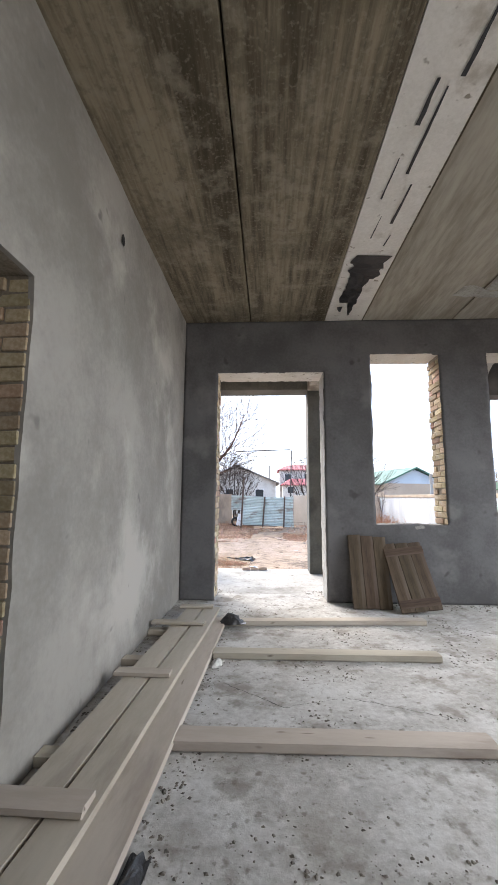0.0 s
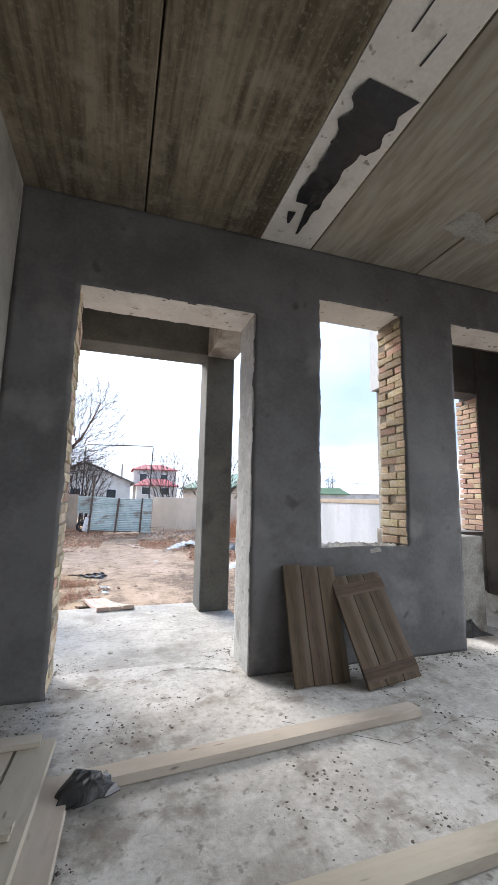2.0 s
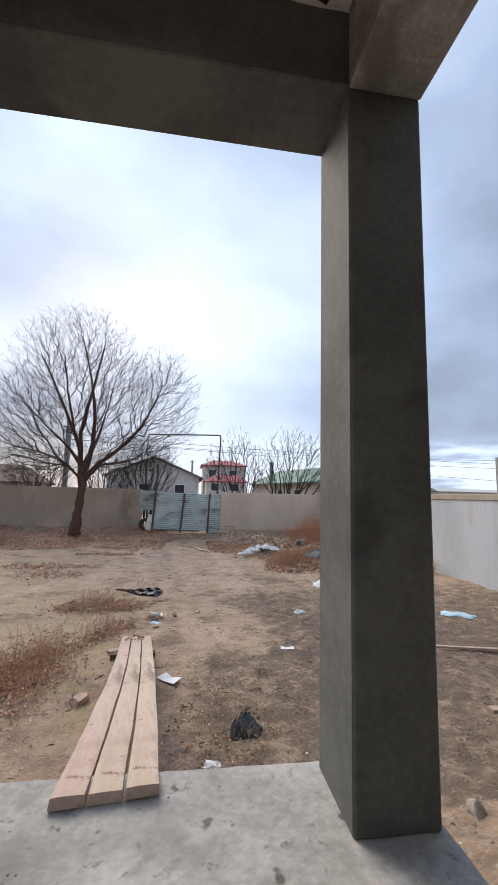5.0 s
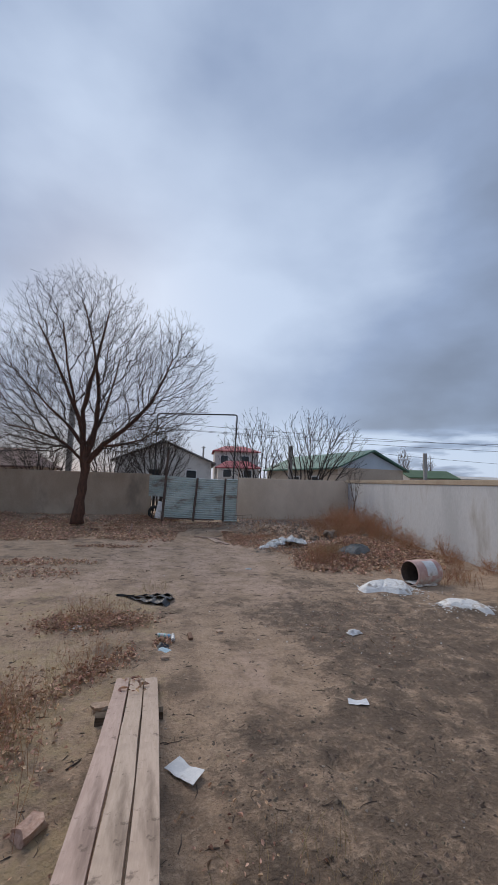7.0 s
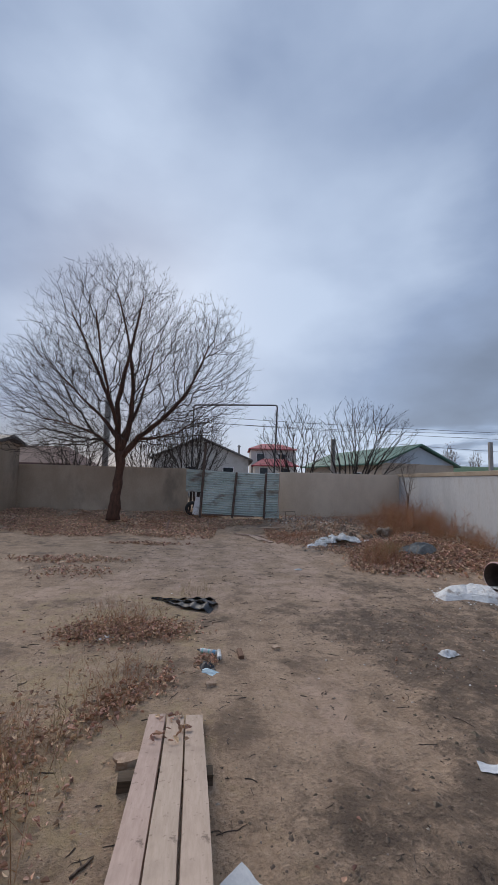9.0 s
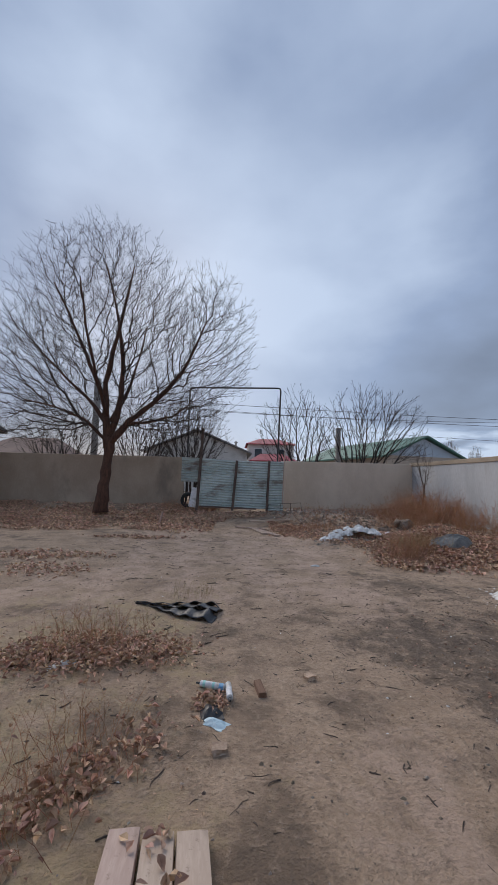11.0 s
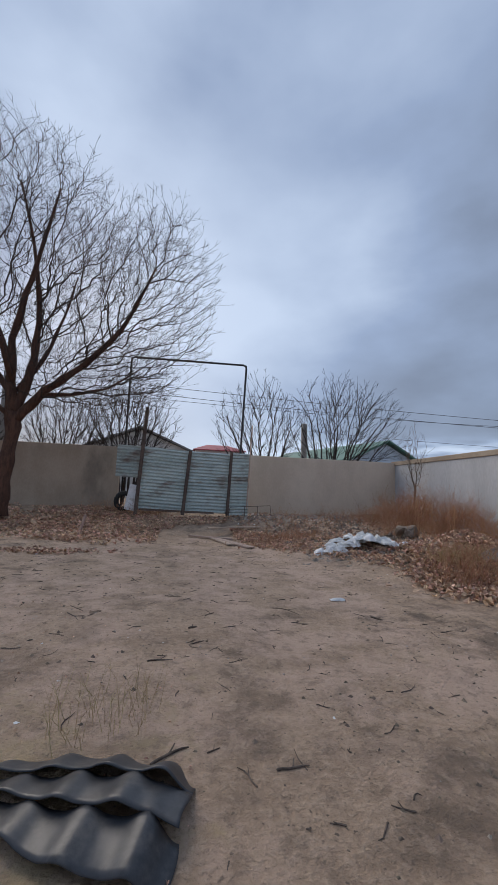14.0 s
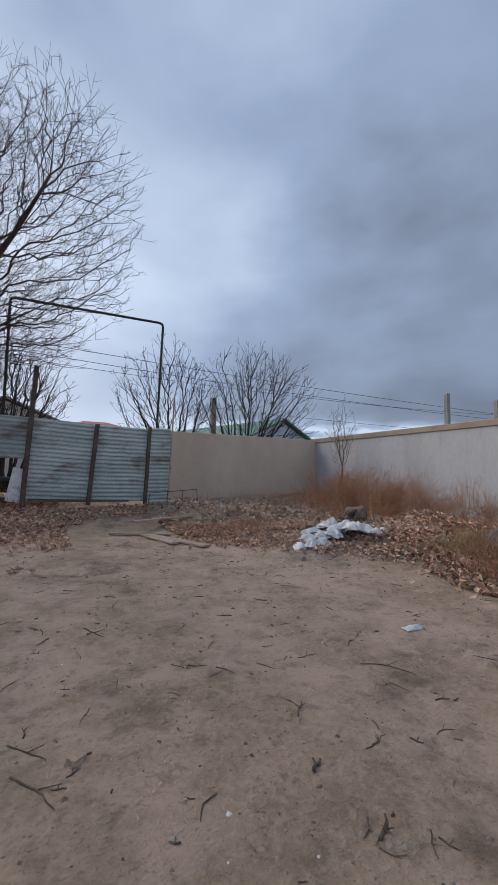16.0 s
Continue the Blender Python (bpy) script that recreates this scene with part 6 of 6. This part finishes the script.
def fallen_branch(x, y, yaw, ln, r):
    p, pts = Pile(), []
    r, ln = 0.5 * r, 0.85 * ln
    a = radians(yaw)
    rng = random.Random(int(x * 97 + y * 31))
    for k in range(7):
        pts.append(Vector((x, y, ground_z(x, y) + r * 0.8)))
        a += rng.gauss(0, 0.22)
        x, y = x + math.cos(a) * ln / 6, y + math.sin(a) * ln / 6
    p.add(*tube(pts, [r, r, r * 0.95, r * 0.9, r * 0.8, r * 0.7, r * 0.5], 6))
    q = pts[3]
    e = q + Vector((math.cos(a + 0.9) * ln * 0.3, math.sin(a + 0.9) * ln * 0.3, 0.012))
    p.add(*tube([q, e], [r * 0.7, r * 0.4], 5))
    solo(p.link("fallen_branch", M_STICK), "short broken brown branch lying on the soil", "branch", "fallen branches")


for x, y, yaw, ln, r in ((-1.47, 17.75, -49, 0.35, 0.008), (0.13, 18.16, -3, 0.19, 0.006), (0.44, 17.92, -42, 0.38, 0.007), (-0.14, 17.26, -25, 0.19, 0.005), (0.1, 17.24, -51, 0.07, 0.008), (-0.22, 16.88, -119, 0.13, 0.005), (-0.22, 16.85, -56, 0.08, 0.007), (-0.71, 16.64, 25, 0.2, 0.010), (-1.07, 19.22, -62, 0.3, 0.009), (-0.65, 18.39, -47, 0.16, 0.006), (-0.82, 20.0, -28, 0.17, 0.008), (-1.28, 17.65, 14, 0.06, 0.007), (-0.5, 16.71, -16, 0.08, 0.005), (-0.65, 16.73, -8, 0.08, 0.006), (0.24, 17.21, 25, 0.14, 0.005), (0.19, 16.88, -97, 0.08, 0.009), (-0.42, 17.25, 70, 0.10, 0.016),
                         (-0.63, 15.66, 64, 0.22, 0.013), (-0.11, 15.58, -10, 0.17, 0.011), (0.17, 14.92, -45, 0.2, 0.005), (-1.06, 14.84, 18, 0.25, 0.007), (-0.66, 14.8, 13, 0.1, 0.008), (-0.57, 14.73, 50, 0.23, 0.007), (-0.51, 14.72, 24, 0.17, 0.010), (-0.65, 14.47, 38, 0.18, 0.012), (0.76, 16.09, 14, 0.21, 0.006), (1.31, 17.54, -40, 0.16, 0.014), (-0.7, 14.29, 51, 0.13, 0.006), (0.22, 16.02, -21, 0.09, 0.006), (-0.39, 15.72, 23, 0.08, 0.007), (-1.2, 15.21, 58, 0.13, 0.007), (-1.98, 16.97, -32, 0.25, 0.008), (-1.49, 17.95, -53, 0.25, 0.007),
                         (-2.2, 13.95, 15, 0.42, 0.010), (-0.29, 11.28, 16, 0.22, 0.006), (1.43, 12.83, -77, 0.26, 0.005), (1.65, 12.38, -56, 0.22, 0.007), (1.83, 13.78, -8, 0.21, 0.008), (-1.49, 11.77, 4, 0.13, 0.008), (-1.0, 11.05, 40, 0.16, 0.016)):
    fallen_branch(x, y, yaw, ln, r)

# scrap of metal roof tile
def tile_row(k):
    def place(u, v):
        """One stepped wavy row: torn to a point at one end, curled at the other."""
        w = (k + v) / 3.0
        x = (u - 0.5) * 1.14 + 0.03 * nz(u, w, 1, 3.0)
        wdt = 0.07 + 0.46 * smooth01(0.0, 0.7, u)
        y = (0.5 - w) * wdt + 0.10 * (1 - u)
        wave = 0.5 + 0.5 * math.cos(2 * math.pi * (x + 0.10 * k) / 0.22)
        z = 0.030 * wave ** 1.5 * (0.45 + 0.6 * u) + 0.030 * v + 0.075 * smooth01(0.25, 0.9, u) * (1 - (2 * w - 1) ** 2) - 0.05 * smooth01(0.9, 1.0, u)
        return x, y - 0.012 * wave * v, max(z, 0.0) + 0.006
    return place


scrap = empty("roof_tile_scrap", "torn scrap of dark grey metal roof tile on the soil", "roof sheet", pose(-1.04, 15.50, ground_z(-1.0, 15.5), 0, 0, -16))
for k in range(3):
    part("tile_panel", mesh_from("tile_panel", *sheet(84, 8, tile_row(k), (0, 0, -0.006)), M_ROOF_DARK, smooth=True), None, scrap)


def cartridge(m, label, bands):
    c = empty("sealant_tube", label, "sealant tube", m)
    body = bmesh.new()
    bmesh.ops.create_cone(body, cap_ends=True, segments=16, radius1=0.024, radius2=0.024, depth=0.20)
    bmesh.ops.bevel(body, geom=[e for e in body.edges if abs(e.verts[0].co.z - e.verts[1].co.z) < 1e-6], offset=0.004, segments=2, affect="EDGES")
    part("tube", body, M_WHITE, c, "white plastic tube", pose(0, 0, 0.024, 0, 90, 0), smooth=False)
    for x0, x1, mt in bands:
        b = bmesh.new()
        bmesh.ops.create_cone(b, cap_ends=False, segments=16, radius1=0.0246, radius2=0.0246, depth=x1 - x0)
        part("label_band", b, mt, c, "", pose((x0 + x1) / 2, 0, 0.024, 0, 90, 0))
    noz = bmesh.new()
    bmesh.ops.create_cone(noz, cap_ends=True, segments=10, radius1=0.010, radius2=0.007, depth=0.035)
    part("nozzle", noz, M_ROOF_DARK, c, "", pose(0.117, 0, 0.024, 0, 90, 0))
    return c


gz = ground_z(-0.45, 13.6)
cartridge(pose(-0.49, 13.63, gz + 0.006, 0, 0, 162), "white sealant tube with teal and blue bands", ((0.055, 0.075, M_TEAL), (-0.09, -0.055, M_BLUE), (-0.02, 0.0, M_TEAL)))
cartridge(pose(-0.365, 13.55, gz + 0.006, 0, 0, -86), "white sealant tube lying on the soil", ())


def lump(name, m, sx, sy, sz, mat, label, category, seed, group=""):
    """A broken brick or stone."""
    bm = bmesh.new()
    if mat in (M_STONE, M_BOULDER):
        bmesh.ops.create_icosphere(bm, subdivisions=3, radius=0.55)
        rough = 0.45
    else:
        bmesh.ops.create_cube(bm, size=1.0)
        bmesh.ops.subdivide_edges(bm, edges=bm.edges, cuts=3, use_grid_fill=True)
        rough = 0.20
    for v in bm.verts:
        c = v.co.copy()
        v.co += Vector((nz(c.x, c.y, seed + c.z, 1.6), nz(c.y, c.z, seed + 4 + c.x, 1.6), nz(c.z, c.x, seed + 8 + c.y, 1.6))) * rough + Vector((nz(c.x, c.y, c.z + seed, 6.0), 0, nz(c.z, c.y, c.x + seed, 6.0))) * 0.06
        v.co = Vector((v.co.x * sx, v.co.y * sy, v.co.z * sz + sz * 0.36))
    return solo(part(name, bm, mat, None, "", m), label, category, group)


for x, y, sx, sy, sz, yaw, mt, lab in ((0.30, 13.84, 0.08, 0.07, 0.05, 30, M_BRICK_RED, "broken pinkish brick lying on the soil"), (-0.42, 12.9, 0.09, 0.07, 0.05, 10, M_BRICK_RED, "broken pale brick lying on the soil"), (-0.93, 11.85, 0.16, 0.10, 0.07, 20, M_BRICK_RED, "broken brick beside the ramp"), (-1.05, 10.5, 0.16, 0.12, 0.08, 60, M_BRICK_RED, "broken brick beside the ramp"), (1.26, 7.16, 0.24, 0.12, 0.07, 8, M_BRICK_RED, "pinkish brick beside the porch"), (1.38, 6.72, 0.16, 0.11, 0.06, -40, M_BRICK, "broken yellow brick beside the porch"), (1.50, 6.52, 0.15, 0.11, 0.07, -60, M_BRICK_RED, "broken red brick beside the porch"), (1.72, 6.9, 0.17, 0.12, 0.08, 20, M_BRICK, "broken yellow brick beside the porch"), (2.05, 6.3, 0.14, 0.11, 0.07, 70, M_BRICK, "broken yellow brick beside the house"), (2.0, 8.2, 0.13, 0.12, 0.09, 10, M_STONE, "grey stone beside the porch"), (-1.24, 17.72, 0.06, 0.05, 0.035, 40, M_BRICK_RED, "small red brick fragment on the soil"), (4.25, 22.4, 0.34, 0.28, 0.26, 15, M_BOULDER, "grey-brown boulder in the rubble"), (5.0, 22.9, 0.5, 0.36, 0.32, 35, M_BOULDER, "large grey-brown boulder in the rubble"), (3.7, 22.7, 0.28, 0.22, 0.2, 60, M_BOULDER, "grey-brown boulder in the rubble"), (-0.6, 10.2, 0.12, 0.1, 0.06, 0, M_BRICK_RED, "broken brick beside the ramp")):
    lump("brick_fragment" if mt not in (M_STONE, M_BOULDER) else "stone", pose(x, y, ground_z(x, y) - 0.01, 0, 0, yaw), sx, sy, sz, mt, lab, "brick" if mt not in (M_STONE, M_BOULDER) else "stone", x * 3 + y, "broken bricks" if mt not in (M_STONE, M_BOULDER) else "")
ob = board("timber_offcut", 0.20, 0.06, 0.045, pose(-0.115, 13.52, ground_z(-0.1, 13.6), 0, 0, 98), M_WOOD_BROWN)
solo(ob, "short brown timber offcut on the soil", "timber")
for x, y, yaw, ln, w in ((0.98, 21.9, 112, 1.7, 0.17), (0.62, 22.35, 104, 1.2, 0.15), (0.75, 23.2, 150, 1.1, 0.10), (1.7, 24.6, 205, 1.6, 0.10), (-2.6, 24.0, 8, 0.9, 0.09), (3.3, 9.7, -5, 1.0, 0.1), (3.9, 11.6, -12, 1.6, 0.06)):
    ob = board("scrap_board", ln, w, 0.03, pose(x, y, ground_z(x, y) + 0.012, 0, 0, yaw), M_WOOD)
    solo(ob, "weathered scrap board lying on the soil", "board", "scrap boards")
ob = board("scrap_stake", 0.5, 0.08, 0.05, pose(-2.75, 24.05, ground_z(-2.75, 24) - 0.05, 0, -75, 30), M_WOOD)
solo(ob, "short wooden stake standing in leaves", "stake")

sack_rng = random.Random(8)
for k in range(38):
    x, y = 2.95 + sack_rng.gauss(0, 0.42), 21.1 + sack_rng.gauss(0, 0.15) - 0.1 * (k % 3)
    w = sack_rng.uniform(0.20, 0.36)
    mt, lab = ((M_SACK, "crumpled white woven sack with pale teal print"), (M_WHITE, "crumpled dirty white plastic sack"), (M_SACK, "crumpled grey-white woven sack on rubble"), (M_SACK, "crumpled white woven sack with a pale teal stain"), (M_WHITE, "torn white sack half buried in rubble"))[k % 5] if k != 6 else (M_PINKISH, "torn salmon-pink sack on other sacks")
    crumple("woven_sack", pose(x, y, ground_z(x, y) - 0.02 + 0.16 * math.exp(-((x - 2.95) / 0.4) ** 2), sack_rng.uniform(-12, 12), sack_rng.uniform(-12, 12), sack_rng.uniform(0, 180)), w, w * sack_rng.uniform(0.5, 0.8), sack_rng.uniform(0.07, 0.13), mt, lab, "sack", 50.0 + 3 * k, 24, 4.5)
crumple("ash_mound", pose(4.55, 19.3, ground_z(4.55, 19.3) - 0.05, 0, 0, 10), 1.3, 0.9, 0.28, M_ASH, "low grey mound of ash and soil", "ash", 31.0, 30, 6.0, heap=True)
crumple("powder_heap", pose(3.95, 16.0, ground_z(3.95, 16.0) - 0.035, 0, 0, 10), 1.35, 1.05, 0.17, M_POWDER, "spilled heap of white lime powder", "powder", 35.0, 44, 11.0, heap=True)
crumple("powder_heap", pose(4.85, 14.75, ground_z(4.85, 14.75) - 0.03, 0, 0, -10), 1.0, 0.7, 0.15, M_POWDER, "spilled heap of white lime powder", "powder", 39.0, 34, 7.0, heap=True)
crumple("plastic_bag", pose(0.70, 9.75, ground_z(0.7, 9.75), 0, 0, 40), 0.36, 0.30, 0.17, M_FILM, "crumpled black plastic bag on the soil", "bag", 41.0, 20, 5.0)
M_PAPER = material("white_printed_card", (0.66, 0.68, 0.70), (0.78, 0.79, 0.80), 8.0, 60, 0.75, 0.1, 0.002, stain=(0.52, 0.50, 0.48), stain_scale=7.0, stain_edge=(0.58, 0.70))
for x, y, w, d, yaw, rise, lab in ((-0.10, 10.95, 0.30, 0.15, -42, 0.05, "creased white card lying beside the plank ramp"), (1.60, 11.76, 0.21, 0.09, -8, 0.03, "creased white card lying on the damp soil")):
    card = Pile()
    card.add(*sheet(16, 6, lambda u, v: ((u - 0.5) * w * (1 - 0.10 * v), (v - 0.5) * d + 0.01 * nz(u, v, x, 4.0), 0.012 + rise * abs(u - 0.45) * (0.5 + 0.8 * v) + 0.006 * nz(u, v, y, 3.0)), (0, 0, -0.003)))
    ob = card.link("litter_card", M_PAPER)
    ob.matrix_world = pose(x, y, ground_z(x, y), 0, 0, yaw)
    solo(ob, lab, "litter")
for x, y, w, d, h, mt, lab in ((2.32, 13.7, 0.22, 0.14, 0.06, M_WHITE, "crumpled white plastic scrap on the soil"), (-0.45, 13.18, 0.16, 0.1, 0.03, M_CYANBAG, "torn pale blue packet on the soil"), (0.35, 9.3, 0.16, 0.1, 0.03, M_WHITE, "torn white paper near the porch"), (0.5, 9.0, 0.16, 0.08, 0.03, M_CYANBAG, "torn blue-white packet near the porch"), (5.4, 13.2, 0.6, 0.3, 0.08, M_CYANBAG, "pale blue plastic bag on the soil"), (-1.75, 13.95, 0.22, 0.1, 0.05, M_WHITE, "dirty white scrap among leaves"), (1.25, 18.2, 0.16, 0.07, 0.03, M_WHITE, "torn white scrap on the soil"), (-0.48, 13.3, 0.14, 0.2, 0.05, M_FILM, "strip of black plastic on the soil")):
    crumple("litter_scrap", pose(x, y, ground_z(x, y), 0, 0, random.uniform(-40, 40)), w, d, h, mt, lab, "litter", x * 5 + y, 10, 5.0)

# tipped barrel with spilled powder
barrel = empty("tipped_barrel", "faded pink and white barrel lying on its side", "barrel", pose(4.72, 16.5, ground_z(4.72, 16.5) - 0.02, 0, 0, 16))
bb = Pile()
prof = ((0.27, 0.0), (0.285, 0.03), (0.27, 0.06), (0.29, 0.30), (0.275, 0.55), (0.285, 0.70), (0.25, 0.76), (0.02, 0.77))
seg = 24
vs = [Vector((x, r * math.cos(2 * math.pi * k / seg), 0.29 + r * math.sin(2 * math.pi * k / seg))) for r, x in prof for k in range(seg)]
vs += [Vector((x, (r - 0.012) * math.cos(2 * math.pi * k / seg), 0.29 + (r - 0.012) * math.sin(2 * math.pi * k / seg))) for r, x in prof[:-1] for k in range(seg)]
fs = []
npf = len(prof)
for i in range(npf - 1):
    for k in range(seg):
        q = (k + 1) % seg
        fs.append((i * seg + k, i * seg + q, (i + 1) * seg + q, (i + 1) * seg + k))
for i in range(npf - 2):
    for k in range(seg):
        q = (k + 1) % seg
        a0 = (npf + i) * seg
        fs.append((a0 + q, a0 + k, a0 + seg + k, a0 + seg + q))
for k in range(seg):
    q = (k + 1) % seg
    fs.append((q, k, npf * seg + k, npf * seg + q))
bb.add(vs, fs)
shell = bb.link("body", [M_PINKISH, M_RUST], barrel, "faded pink painted shell, inside coloured dark for shade", smooth=True)
# inner faces take the dark rust material to paint in the barrel's inner shade
shell.data.polygons.foreach_set("material_index", [1 if (npf - 1) * seg <= k < (2 * npf - 3) * seg else 0 for k in range(len(shell.data.polygons))])
lab = Pile()
lab.add(*sheet(8, 3, lambda u, v: (0.25 + 0.3 * v, 0.2915 * math.cos(1.9 + 1.3 * u), 0.29 + 0.2915 * math.sin(1.9 + 1.3 * u))))
lab.link("label_patch", M_WHITE, barrel, "white faded label")
pw = Pile()
pw.add(*sheet(10, 8, lambda u, v: (0.02 + u * 0.6, (v - 0.5) * 0.42, 0.06 + 0.10 * (1 - (2 * v - 1) ** 2) * 0.4 + 0.02 * nz(u, v, 1, 4.0)), (0, 0, -0.03)))
pw.link("powder_fill", M_POWDER, barrel, "white powder inside")

# ---------------------------------------------------------------- bricks in the reveals
def brick_mesh(name, ln, mat):
    bm = box(0, ln, -0.02, 0.012, 0, 0.065, 0.004)
    for v in bm.verts:
        v.co += Vector((nz(v.co.x, v.co.z, 3, 40.0), nz(v.co.z, v.co.x, 9, 40.0), nz(v.co.x, v.co.y, 5, 40.0))) * 0.002
    bmesh.ops.recalc_face_normals(bm, faces=bm.faces)
    me = bpy.data.meshes.new(name)
    bm.to_mesh(me)
    bm.free()
    me.materials.append(mat)
    return me


def reveal(parent, origin, yaw, depth, z0, z1, mats, seed):
    """Brick courses on a reveal: along their own x into the wall, facing their own +y."""
    rng = random.Random(seed)
    meshes = {(k, ln): brick_mesh("brick", ln, m) for k, m in enumerate(mats) for ln in (0.245, 0.12)}
    z, k = z0, 0
    while z + 0.06 < z1:
        x = 0.0
        for ln in ((0.245, 0.12) if k % 2 else (0.12, 0.245)):
            kind_i = 1 if rng.random() < 0.13 and len(mats) > 1 else 0
            ob = new("brick", meshes[(kind_i, ln)])
            ob.parent = parent
            ob.matrix_basis = pose(*origin, 0, 0, yaw) @ pose(x + 0.006, rng.uniform(-0.009, 0.005), z - origin[2] + rng.uniform(-0.004, 0.004), rng.uniform(-4, 4), rng.uniform(-2.2, 2.2), rng.uniform(-4, 4))
            x += ln + 0.011
        z += 0.0755
        k += 1


reveal(wall_north, (WIN[1] + 0.008, WY + 0.012, 0), 90, 0.38, WIN[2] + 0.01, WIN[3], (M_BRICK, M_BRICK_RED), 3)
reveal(wall_north, (DOOR[0] - 0.008, WY + WT - 0.012, 0), -90, 0.38, 0.02, DOOR[3], (M_BRICK, M_BRICK_RED), 4)
reveal(wall_west, (WX - 0.012, 1.795, 0), 180, 0.38, 0.02, 2.36, (M_BRICK, M_BRICK_RED), 5)
reveal(wall_bay, (4.706, 6.668, 0), 90, 0.33, 0.98, 2.97, (M_BRICK_RED, M_BRICK), 6)
